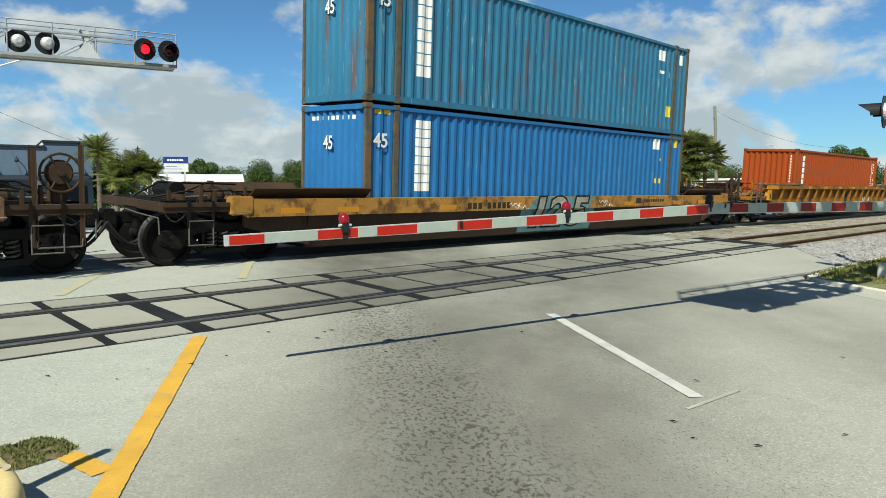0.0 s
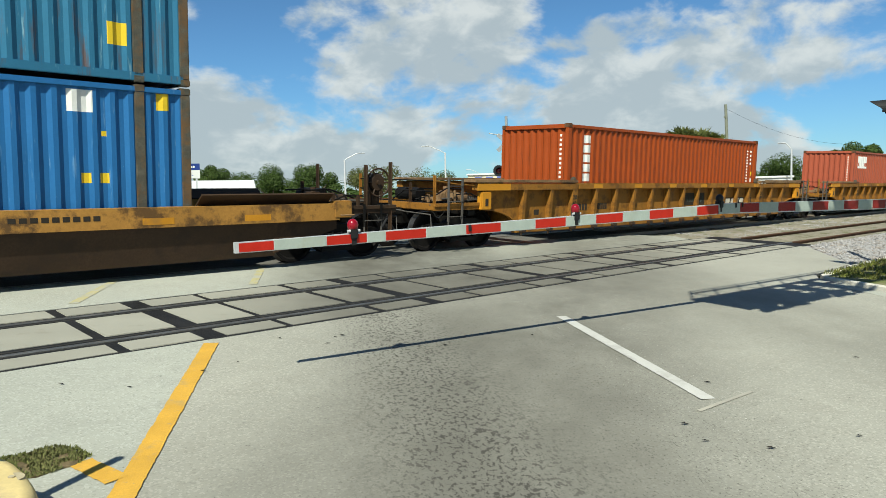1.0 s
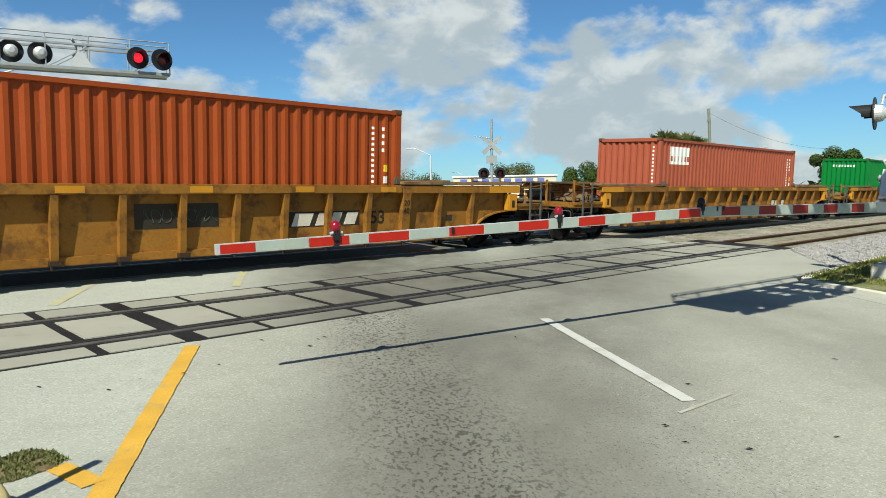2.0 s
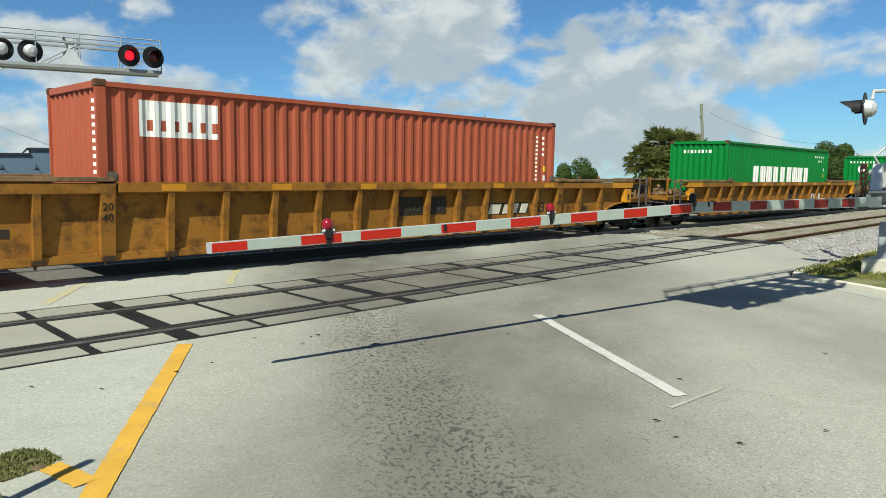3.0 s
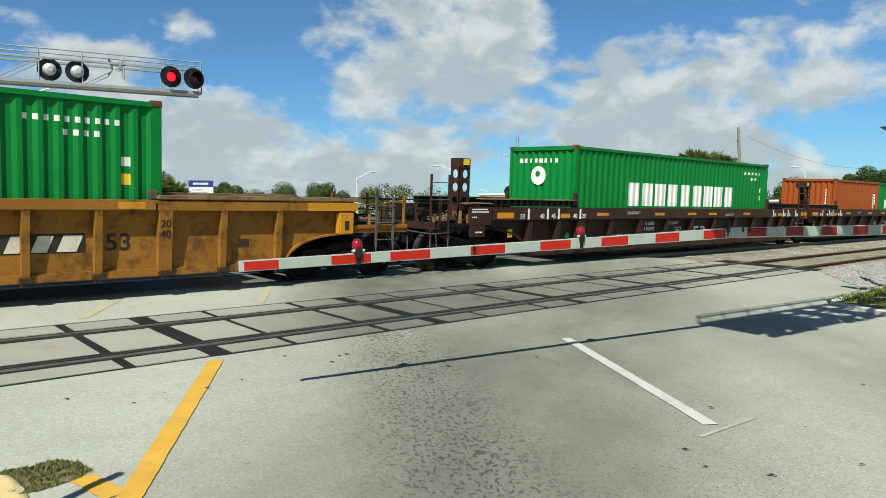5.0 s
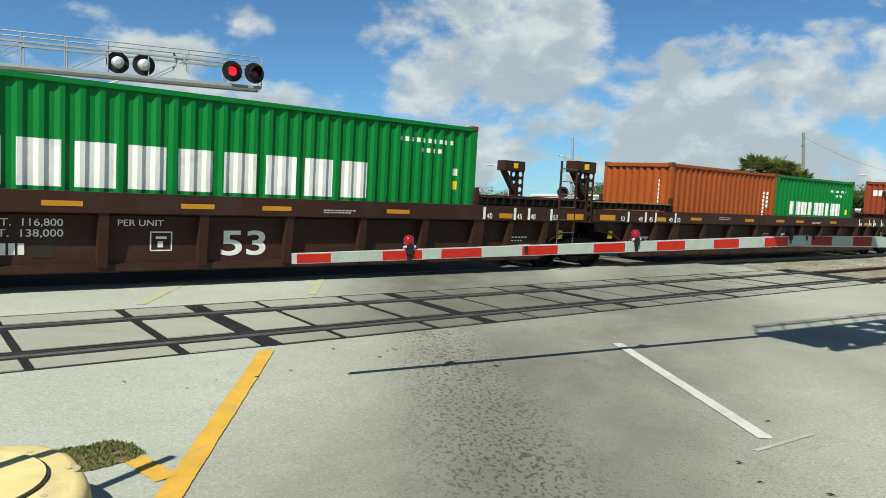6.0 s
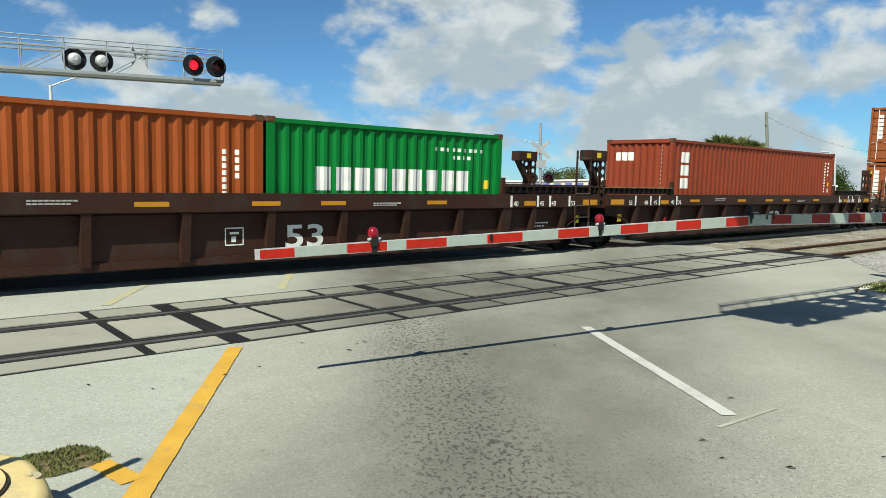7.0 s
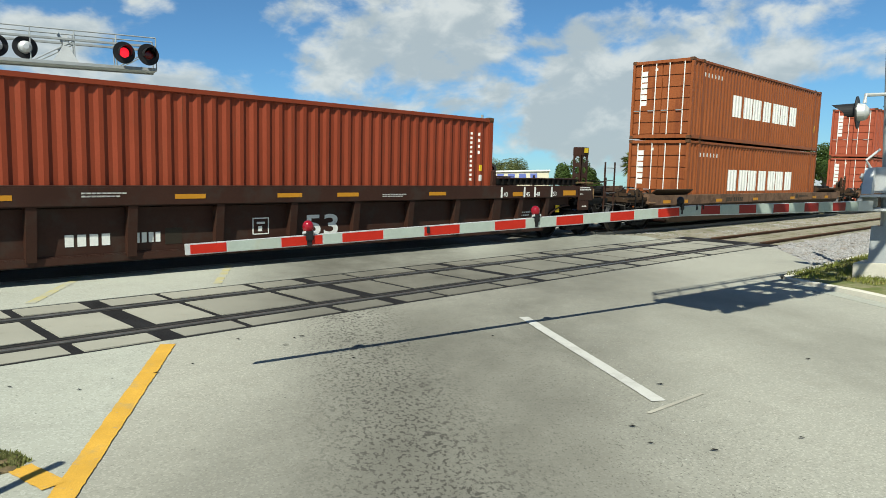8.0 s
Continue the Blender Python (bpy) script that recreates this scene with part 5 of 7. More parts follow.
part("disc_mark", tube(bmesh.new(), (-6.076, 0.14, 2.10), (-6.07, 0.14, 2.10), 0.09, n=7), M["green"], disc)
load(container("orange-brown 20 foot shipping container", 6.058, 2.591, M["orange"], stack(2.26, 2.33, 0.6, 1.95, 11, gap=0.3) + stack(2.5, 2.57, 1.4, 1.95, 4, gap=0.3) + [(2.52, 2.62, 0.95, 1.15, yel), (2.52, 2.6, 0.6, 0.8, white)], stack(-0.8, -0.74, 0.9, 2.1, 10, gap=0.3)), 126.93, Z40)
load(container("green 20 foot container with large white blocks", 6.058, 2.591, M["green"], letters(-2.0, 2.1, 1.24, 1.7, 9, gap=0.24) + letters(0.98, 2.5, 2.12, 2.2, 9, gap=0.5) + letters(1.5, 2.1, 1.95, 2.03, 4, gap=0.5) + [(2.5, 2.62, 1.3, 1.5, yel)]), 133.06, Z40)
load(container("maroon 40 foot container with white block lettering", 12.192, 2.896, M["maroon"], stack(-5.5, -5.1, 1.3, 2.5, 3) + right_marks, letters(0.2, 0.9, 2.22, 2.48, 3) + stack(-0.84, -0.795, 1.3, 2.7, 11, gap=0.5)), 149.5, Z40)
door_marks = stack(-0.85, -0.6, 1.2, 2.5, 6) + [(-0.3, -0.2, 2.5, 2.6, white)]
crow = letters(-3.3, 3.9, 1.02, 1.86, 7)
for z, lab in ((Z45, "lower"), (Z45 + 2.93, "upper")):
    load(container("weathered orange 45 foot container with doors, the %s of two" % lab, 13.716, 2.896, M["rust_orange"], crow + [(6.2, 6.35, 0.9, 1.2, yel)] * (z > 1) + letters(-5.9, -4.2, 2.3, 2.45, 6, gap=0.4), door_marks, doors=True, forty=True), 173.2, z)
    load(container("weathered red 45 foot container with doors, the %s one" % lab, 13.716, 2.896, M["faded_red"], crow, door_marks, doors=True, forty=True), 196.9, z)

smooth = smooth_car("grimy ochre well car with smooth sides and graffiti", M["fec_yellow"], M["fec_brown"])
CARS = [(smooth, 16.14)]
plain = smooth_car("grimy ochre well car with smooth sides, its brake wheel end showing", M["fec_dull"], M["fec_brown"], False)
front = plain
CARS.append((front, -7.46))
for x in (173.2, 196.9):
    CARS.append((tagged(copy_thing(plain, Matrix.Identity(4)), "grimy well car carrying two stacked containers"), x))
y_car = yellow_car("dirty yellow well car with ribbed sides carrying a red container")
CARS.append((y_car, 39.75))
CARS.append((yellow_car("dirty yellow ribbed well car carrying a faded red container", marked=False), 63.4))
CARS.append((tagged(copy_thing(y_car, Matrix.Identity(4)), "dirty yellow ribbed well car carrying a green container"), 87.0))
CARS.append((brown_car("dark brown ribbed well car platform with an open end", "open", "half", "A"), 110.45))
CARS.append((brown_car("dark brown ribbed middle platform carrying two short containers", "joint", "joint", "C"), 130.0))
CARS.append((brown_car("dark brown ribbed well car platform carrying a maroon container", "half", "open", "B"), 149.5))

# ---- island, median and gate ----


def blades(name, label, spots, rng, material, low=0.05, high=0.13, per=1):
    verts, faces = [], []
    for x, y, z in spots:
        for _ in range(per):
            a, h = rng.uniform(0, 6.28), rng.uniform(low, high)
            w, lean = 0.006 + 0.006 * rng.random(), rng.uniform(0.1, 0.7) * h
            dx, dy = math.cos(a), math.sin(a)
            o = len(verts)
            verts += [(x - dy * w, y + dx * w, z), (x + dy * w, y - dx * w, z), (x + dx * lean * 0.4, y + dy * lean * 0.4, z + h * 0.65), (x + dx * lean, y + dy * lean, z + h)]
            faces += [(o, o + 1, o + 2), (o + 1, o + 3, o + 2)]
    me = bpy.data.meshes.new(name)
    me.from_pydata(verts, [], faces)
    me.materials.append(material)
    ob = tagged(new(name, me), label, "grass", kind="stuff")
    ob.matrix_basis = TRACK
    return ob


M["blade"] = mat("grass_blade", (0.17, 0.19, 0.04), 0.8, vary=0.45, size=6, grain=20, bump=0.0, stain=(0.24, 0.19, 0.07), stain_amount=0.8, stain_at=0.5)


M["weed"] = mat("dry_weed", (0.16, 0.165, 0.06), 0.85, vary=0.5, size=14, grain=40, bump=0.0, stain=(0.08, 0.10, 0.02), stain_amount=0.9, stain_at=0.5)
M["verge"] = mat("thin_verge_grass", (0.20, 0.19, 0.10), 0.9, vary=0.3, size=3, grain=30, bump=0.6, stain=(0.10, 0.12, 0.03), stain_amount=0.9, stain_at=0.46)
M["soil"] = mat("dry_soil", (0.16, 0.12, 0.065), 0.95, vary=0.4, size=9, grain=50, bump=0.7, stain=(0.06, 0.05, 0.025), stain_amount=0.8, stain_at=0.5)


def make_island():
    rng = random.Random(8)
    outer = [(kerb_x(-14), -14), (kerb_x(0), 0), (kerb_x(3.2), 3.2), (kerb_x(4.4) - 0.02, 4.4), (14.28, 4.62), (14.72, 4.84), (15.6, 4.94), (17.5, 5.0), (20, 5.0), (60, 5.0), (60, -14)]
    inner = [(x + 0.17 * (1 if i < 5 else 0.3), y - (0.0 if i < 5 else 0.17)) for i, (x, y) in enumerate(outer)]
    inner[0], inner[-1], inner[-2] = (outer[0][0] + 0.17, -14), (60, -14), (60, 4.83)
    bm = bmesh.new()
    n = len(outer) - 1
    rise = [0.12, 0.12, 0.10, 0.055, 0.03, 0.02, 0.015, 0.012, 0.01, 0.01][:n]
    lo = [bm.verts.new((x, y, -0.1)) for x, y in outer[:n]]
    up = [bm.verts.new((x + 0.015, y - 0.01, h * 0.85)) for (x, y), h in zip(outer, rise)]
    up2 = [bm.verts.new((x + 0.04, y - 0.03, h)) for (x, y), h in zip(outer, rise)]
    inn = [bm.verts.new((x, y, h)) for (x, y), h in zip(inner, rise)]
    dn = [bm.verts.new((x, y, -0.1)) for x, y in inner[:n]]
    for r0, r1 in ((lo, up), (up, up2), (up2, inn), (inn, dn)):
        for i in range(n - 1):
            bm.faces.new((r0[i], r1[i], r1[i + 1], r0[i + 1]))
    solid("kerb", bm, M["kerb"], "pale cast concrete kerb round the grass verge", "kerb", TRACK, kind="structure")
    solid("gutter", prism(bmesh.new(), [(kerb_x(-14) - 0.42, -14), (kerb_x(-14), -14), (kerb_x(4.3), 4.3), (kerb_x(4.3) - 0.42, 4.3)], "z", -0.05, 0.003), M["concrete"], "concrete gutter along the kerb", "kerb", TRACK, kind="structure")
    top = [0.11, 0.11, 0.09, 0.05, 0.025, 0.016, 0.01, 0.008, 0.006, 0.006, 0.1]
    bm = bmesh.new()
    ring = [bm.verts.new((x, y, h)) for (x, y), h in zip(inner, top)]
    hub = bm.verts.new((20.0, 2.0, 0.11))
    for p, q in zip(ring, ring[1:] + ring[:1]):
        bm.faces.new((p, hub, q))
    bmesh.ops.recalc_face_normals(bm, faces=bm.faces[:])
    solid("verge", bm, M["verge"], "dry green grass verge behind the kerb", "grass", TRACK, kind="structure")
    spots = []
    while len(spots) < 11000:
        x, y = rng.uniform(14.2, 24), rng.uniform(2.5, 4.85)
        if x > kerb_x(y) + 0.2 and (x > 14.8 or y < 4.45) and noise.noise((x * 2, y * 2, 3)) > -0.25:
            spots.append((x, y, max(0.0, min(0.105, 0.012 + 0.055 * (4.85 - y)))))
    blades("verge_grass", "patchy green and straw grass on the verge", spots, rng, M["blade"], 0.03, 0.10)
    # weeds and paint at the median's nose
    bm = prism(bmesh.new(), [(0.9, 4.75), (1.08, 4.66), (1.2, 4.70), (1.3, 4.69), (1.41, 4.80), (1.36, 4.96), (1.2, 5.10), (1.05, 5.08), (0.86, 5.0)], "z", -0.02, 0.010)
    solid("weed_bed", bm, M["soil"], "patch of soil and dry weeds at the median nose", "grass", TRACK, kind="structure")
    spots = []
    while len(spots) < 2300:
        x, y = rng.uniform(0.84, 1.44), rng.uniform(4.6, 5.14)
        out = ((x - 1.13) / 0.30) ** 2 + ((y - 4.89) / 0.25) ** 2
        if out < 0.85 + 0.5 * noise.noise((x * 7, y * 7, 1)) and noise.noise((x * 9, y * 9, 4)) > -0.35:
            spots.append((x, y, 0.008))
    blades("weeds", "short dry weeds on the median nose", spots, rng, M["weed"], 0.008, 0.030)


make_island()


def make_median_base():
    """Broad cream base with bolt recesses and a round cover, and the slim post that stands in it."""
    b = thing("median_marker", "cream-painted domed concrete base with a round cover and slim post", "marker post", TRACK @ pose(0.303, 3.997, 0))
    bm = bmesh.new()
    rings = []
    for k, z in ((1.0, 0.0), (0.992, 0.23), (0.975, 0.275), (0.94, 0.305), (0.87, 0.322), (0.5, 0.332), (0.0, 0.335)):
        ring = []
        for i in range(40):
            a = 2 * math.pi * i / 40
            c, s = math.cos(a), math.sin(a)
            q = (abs(c) ** 3.0 + abs(s) ** 3.0) ** (-1 / 3.0)
            ring.append(bm.verts.new((0.595 * k * q * c, 0.56 * k * q * s, z)))
        rings.append(ring)
    for r0, r1 in zip(rings, rings[1:]):
        for i in range(40):
            bm.faces.new((r0[i], r0[(i + 1) % 40], r1[(i + 1) % 40], r1[i]))
    bmesh.ops.remove_doubles(bm, verts=bm.verts[:], dist=0.0005)
    part("base", bm, M["cream"], b, smooth=True)
    bm = tube(bmesh.new(), (0, 0, 0.2), (0, 0, 0.345), 0.408, 0.40, n=48)
    part("cover", bm, M["cream"], b)
    part("cover_gap", tube(bmesh.new(), (0, 0, 0.2), (0, 0, 0.337), 0.416, n=48), M["black"], b)
    for x, y in ((0.37, 0.29), (0.50, -0.04), (0.34, -0.33), (-0.37, 0.29), (-0.50, -0.04), (-0.34, -0.33)):
        bm = tube(bmesh.new(), (x, y, 0.2), (x, y, 0.322), 0.075, 0.06, n=16)
        rec = part("bolt_recess", bm, M["cream_dark"], b)
        part("bolt", tube(bmesh.new(), (x, y, 0.2), (x, y, 0.328), 0.018, n=6), M["cream_dark"], rec)
    part("post", tube(bmesh.new(), (-0.243, -0.11, 0.2), (-0.235, -0.12, 2.0), 0.036, n=14), M["lamp_black"], b)


make_median_base()


def round_lamp(parent, m, lens, size=0.3, hood=0.3, back="lamp_black"):
    """A crossing flasher: background disc, housing, lens and half-round hood, facing local -y."""
    lamp = part("flasher", tube(bmesh.new(), (0, 0, 0), (0, 0.02, 0), size, n=32), M["lamp_black"], parent, m=m)
    bm = tube(bmesh.new(), (0, 0.02, 0), (0, 0.14, 0), 0.17, 0.15, n=24)
    tube(bm, (0, 0.14, 0), (0, 0.2, 0), 0.15, 0.07, n=24)
    part("housing", bm, M[back], lamp)
    bm = tube(bmesh.new(), (0, -0.012, 0), (0, 0.0, 0), 0.135, n=28)
    bmesh.ops.create_uvsphere(bm, u_segments=20, v_segments=10, radius=0.13, matrix=Matrix.Translation((0, -0.01, 0)) @ Matrix.Diagonal((1, 0.22, 1, 1)))
    part("lens", bm, M[lens], lamp, smooth=True)
    bm = bmesh.new()
    prev = None
    for i in range(19):
        a = math.pi * (-0.12 + 1.24 * i / 18)
        c, s = math.cos(a), math.sin(a)
        d = hood * (0.45 + 0.55 * max(0.0, s))
        cur = [bm.verts.new((r * c, y, r * s)) for r, y in ((0.175, 0.0), (0.175, -d), (0.168, -d), (0.168, 0.0))]
        if prev:
            for k in range(3):
                bm.faces.new((prev[k], cur[k], cur[k + 1], prev[k + 1]))
        prev = cur
    part("hood", bm, M["lamp_black"], lamp)
    return lamp


ARM_TIP, ARM_WAY = Vector((2.793, 5.452, 1.225)), Vector((0.986, -0.161, 0.038)).normalized()


def make_gate():
    g = thing("crossing_gate", "lowered railway gate arm in red and white reflective stripes", "crossing gate")
    yaw = math.degrees(math.atan2(ARM_WAY.y, ARM_WAY.x))
    lift = -math.degrees(math.asin(ARM_WAY.z))
    g.matrix_basis = TRACK @ pose(*ARM_TIP, 0, lift, yaw)
    # half height of the arm along its length
    def half(u):
        return 0.045 + 0.0035 * u if u < 7.0 else 0.072 + 0.0035 * (u - 7.0)
    def mid(u):
        return -0.005 * u if u < 7.0 else -0.035 - 0.037 * (u - 7.0)
    bm = bmesh.new()
    for a, b in ((0.0, 7.0), (6.75, 12.3)):
        k = 0.02 if a == 0.0 else 0.028
        v = [bm.verts.new((x, y, z)) for x, y, z in ((a, -k, mid(a) - half(a + .01)), (a, k, mid(a) - half(a + .01)), (a, k, mid(a) + half(a + .01)), (a, -k, mid(a) + half(a + .01)), (b, -k, mid(b) - half(b - .01)), (b, k, mid(b) - half(b - .01)), (b, k, mid(b) + half(b - .01)), (b, -k, mid(b) + half(b - .01)))]
        for q in ((0, 1, 2, 3), (7, 6, 5, 4), (0, 4, 5, 1), (1, 5, 6, 2), (2, 6, 7, 3), (3, 7, 4, 0)):
            bm.faces.new([v[i] for i in q])
    arm = part("arm", bm, M["alu"], g)
    start = 1.439
    cuts = [(0.03, 0.34, 0), (0.34, 0.83, 1), (0.83, 1.24, 0), (1.24, start, 1)]
    for i in range(11):
        o = start + 0.9355 * i
        cuts += [(o, o + 0.455, 0), (o + 0.455, o + 0.9355, 1)]
    for a, b, kind in cuts:
        for s in (-1, 1):
            k = s * (0.02 if b < 6.9 else 0.028)
            h0, h1 = half(a) * 0.84, half(b) * 0.84
            if kind:
                h0, h1 = half(a) * 0.93, half(b) * 0.93
            bm = bmesh.new()
            m0, m1 = mid(a), mid(b)
            v = [bm.verts.new(p) for p in ((a + 0.004, k, m0 - h0), (b - 0.004, k, m1 - h1), (b - 0.004, k, m1 + h1), (a + 0.004, k, m0 + h0), (a + 0.004, k + s * 0.003, m0 - h0), (b - 0.004, k + s * 0.003, m1 - h1), (b - 0.004, k + s * 0.003, m1 + h1), (a + 0.004, k + s * 0.003, m0 + h0))]
            for q in ((0, 1, 2, 3), (7, 6, 5, 4), (0, 4, 5, 1), (1, 5, 6, 2), (2, 6, 7, 3), (3, 7, 4, 0)):
                bm.faces.new([v[i] for i in q])
            bmesh.ops.recalc_face_normals(bm, faces=bm.faces[:])
            part("stripe", bm, (M["gate_white"] if kind else M["gate_red"]) if b < 6.9 else (M["rear_white"] if kind else M["rear_red"]), arm)
    for u, lit in ((1.105, 1), (3.93, 1), (6.62, 0)):
        z = half(u) + mid(u)
        bm = box(bmesh.new(), u - 0.035, u + 0.035, -0.045, 0.045, z - 0.05, z + 0.045, 0.008)
        box(bm, u - 0.025, u + 0.025, -0.032, 0.02, z - 0.11, z, 0.005)
        body = part("arm_lamp", bm, M["lamp_black"], g)
        bm = bmesh.new()
        bmesh.ops.create_uvsphere(bm, u_segments=18, v_segments=12, radius=0.052, matrix=Matrix.Translation((u, 0, z + 0.075)) @ Matrix.Diagonal((1, 1, 1.15, 1)))
        part("red_lens", bm, M["lens_bright"] if lit else M["lamp_black"], body, smooth=True)
        for s in (-1, 1):
            bm = tube(bmesh.new(), (u + s * 0.03, -0.02, z + 0.025), (u + s * 0.062, -0.02, z + 0.022), 0.014, n=10)
            part("clamp", bm, M["alu"] if lit else M["lamp_black"], body)
    for u in (2.42, 6.95, 7.1):
        part("bolt", box(bmesh.new(), u - 0.015, u + 0.015, -0.04, 0.04, -0.03, 0.035, 0.004), M["lamp_black"], arm)


M["lens_bright"] = mat("red_lamp_lens", (0.22, 0.004, 0.012), 0.15, vary=0.1, bump=0.0, emit=0.04, spec=0.5)
# Duller red and white for the stripes behind the arm's joint.
M["rear_red"] = mat("dull_rear_red_sheet", (0.24, 0.02, 0.018), 0.5, vary=0.15, size=6)
M["rear_white"] = mat("dull_rear_white_sheet", (0.33, 0.38, 0.34), 0.5, vary=0.12, size=6)
make_gate()


def make_gate_mast():
    at = Vector((15.62, 3.32, lie(3.32) + 0.12))
    m = thing("signal_mast", "galvanised signal mast with gate mechanism on a concrete footing", "signal mast", pose(*at))
    bm = bmesh.new()
    prism(bm, [(-0.28, 0.26), (0.28, 0.26), (0.12, 0.95), (-0.12, 0.95)], "y", -0.2, 0.2)
    part("base_casting", bm, M["galv"], m)
    part("footing", box(bmesh.new(), -0.42, 0.42, -0.42, 0.42, -0.1, 0.26, 0.02), M["kerb"], m)
    part("pole", tube(bmesh.new(), (0, 0, 0.6), (0, 0, 6.2), 0.075, n=20), M["galv"], m)
    part("mechanism_box", box(bmesh.new(), -0.22, 0.35, -0.25, 0.2, 1.58, 2.06, 0.04), M["alu"], m)
    for z in (1.50, 1.24):
        part("shelf_plate", box(bmesh.new(), -0.62, 0.5, -0.3, 0.28, z, z + 0.05, 0.01), M["alu"], m)
    ch = part("channel", box(bmesh.new(), -0.62, 0.5, 0.24, 0.32, 1.3, 1.5, 0.02), M["galv"], m)
    for x in (-0.5, -0.25, 0.0, 0.25):
        part("bolt", tube(bmesh.new(), (x, 0.35, 1.4), (x, 0.31, 1.4), 0.03, n=6), M["step_steel"], ch)
    arm = part("counterweight_arm", prism(bmesh.new(), [(-0.62, 1.56), (-0.40, 1.56), (-0.30, 2.02), (-0.40, 2.05)], "y", 0.1, 0.26), M["alu"], m)
    for x, z, r in ((-0.3, 1.68, 0.09), (-0.34, 1.88, 0.07), (-0.12, 1.78, 0.12)):
        hub = part("pivot", tube(bmesh.new(), (x, 0.33, z), (x, 0.2, z), r, n=16), M["galv"], arm)
        part("bolt", tube(bmesh.new(), (x, 0.36, z), (x, 0.32, z), r * 0.4, n=6), M["step_steel"], hub)
    part("pipe", bent(bmesh.new(), [(-0.1, 0.24, 2.05), (-0.18, 0.3, 2.2), (-0.06, 0.1, 2.4)], 0.025), M["alu"], m)
    part("signal_arm", bent(bmesh.new(), [(0, 0, 3.42), (-0.42, 0.28, 3.40), (-0.44, 0.29, 3.25)], 0.035), M["alu"], m)
    round_lamp(m, pose(-0.50, 0.40, 3.08, 0, 0, 187), "lens_dark", hood=0.42, back="alu")
    round_lamp(m, pose(0.55, -0.2, 3.08, 0, 0, 187), "lens_dark", hood=0.42, back="alu")


make_gate_mast()


def truss(parent, x0, x1, y0, y1, z0, z1, bay, coat, chord=0.05, solid_to=None):
    """A walkway truss along local x: chords, posts, diagonals, floor plates and hand rail."""
    for y in (y0, y1):
        for z, r in ((z0, chord), (z1 - 0.25, 0.03)):
            part("chord", box(bmesh.new(), x0, x1, y - r, y + r, z - r, z + r, 0.006), coat, parent)
        part("hand_rail", tube(bmesh.new(), (x0, y, z1), (x1, y, z1), 0.018, n=8), coat, parent)
        n = max(1, round((x1 - x0) / bay))
        for i in range(n + 1):
            x = x0 + (x1 - x0) * i / n
            part("upright", tube(bmesh.new(), (x, y, z0), (x, y, z1), 0.017, n=8), coat, parent)
            if i < n and i % 2 == 0:
                xb = x0 + (x1 - x0) * (i + 1) / n
                part("diagonal", tube(bmesh.new(), (x, y, z1 - 0.28), (xb, y, z0), 0.015, n=6), coat, parent)
    end = x1 if solid_to is None else x0 + solid_to
    part("floor_plate", box(bmesh.new(), x0, end, y0, y1, z0 - 0.02, z0 + 0.012), coat, parent)
    while end < x1 - 0.1:
        part("floor_bar", box(bmesh.new(), end + 0.28, end + 0.72, y0, y1, z0 - 0.02, z0 + 0.012), coat, parent)
        end += 0.72


def make_far_cantilever():
    """Overhead cantilever beyond the train, carrying two pairs of flashers."""
    end, way = Vector((9.09, 20.44)), Vector((4.88 - 9.09, 21.51 - 20.44)).normalized()
    yaw = math.degrees(math.atan2(way.y, way.x))
    z = lie(20.4)
    c = thing("cantilever_signal", "galvanised overhead truss carrying round red crossing flashers", "crossing signal", pose(end.x, end.y, 0, 0, 0, yaw))
    truss(c, 0.0, 12.5, -0.3, 0.3, 5.66, 6.56, 1.04, M["galv"], 0.045)
    part("mast", tube(bmesh.new(), (12.2, 0, z - 0.1), (12.2, 0, 7.4), 0.16, n=20), M["galv"], c)
    for x, lit, face in ((0.25, "lens_dark", 1), (0.88, "lens_lit", 1), (3.25, "lens_dark", 0), (3.92, "lens_dark", 0)):
        if face:
            round_lamp(c, pose(x, 0.62, 6.02, 0, 0, 180 + 14), lit, hood=0.3)
        else:
            round_lamp(c, pose(x, 0.2, 6.02, 0, 0, 8), "lens_dark", hood=0.3, back="alu")
    bm = prism(bmesh.new(), [(1.98, 5.70), (2.62, 5.70), (2.36, 6.12), (2.24, 6.12)], "y", 0.30, 0.33)
    box(bm, 2.24, 2.36, 0.24, 0.30, 5.7, 6.42)
    part("hanger_bracket", bm, M["alu"], c)
    for a in (35, -35):
        part("crossbuck_board", box(bmesh.new(), -0.42, 0.42, -0.01, 0.01, -0.05, 0.05), M["galv"], c, m=pose(2.3, -0.36, 6.28, 0, 0, 62) @ pose(0, 0, 0, 0, a, 0))


make_far_cantilever()


def make_near_cantilever():
    """The like cantilever over the near lanes, above the view; its shade falls on the road."""
    c = thing("cantilever_signal", "galvanised overhead truss over the near lanes casting shade", "crossing signal", pose(5.58, 2.02, 0.12, 0, 0, -6))
    truss(c, 0.0, 12.6, -0.45, 0.42, 6.1, 7.05, 0.7, M["galv"], solid_to=2.2)
    part("mast", tube(bmesh.new(), (12.4, 0, -0.2), (12.4, 0, 7.6), 0.17, n=20), M["galv"], c)
    for x in (0.35, 1.0):
        round_lamp(c, pose(x, -0.62, 6.2, 0, 0, 10), "lens_dark", size=0.36)
    for x in (2.6, 3.3):
        round_lamp(c, pose(x, -0.62, 6.2, 0, 0, 10), "lens_dark", size=0.36)
    part("panel", box(bmesh.new(), 1.3, 2.3, -0.62, -0.44, 5.95, 6.5, 0.02), M["alu"], c)


make_near_cantilever()


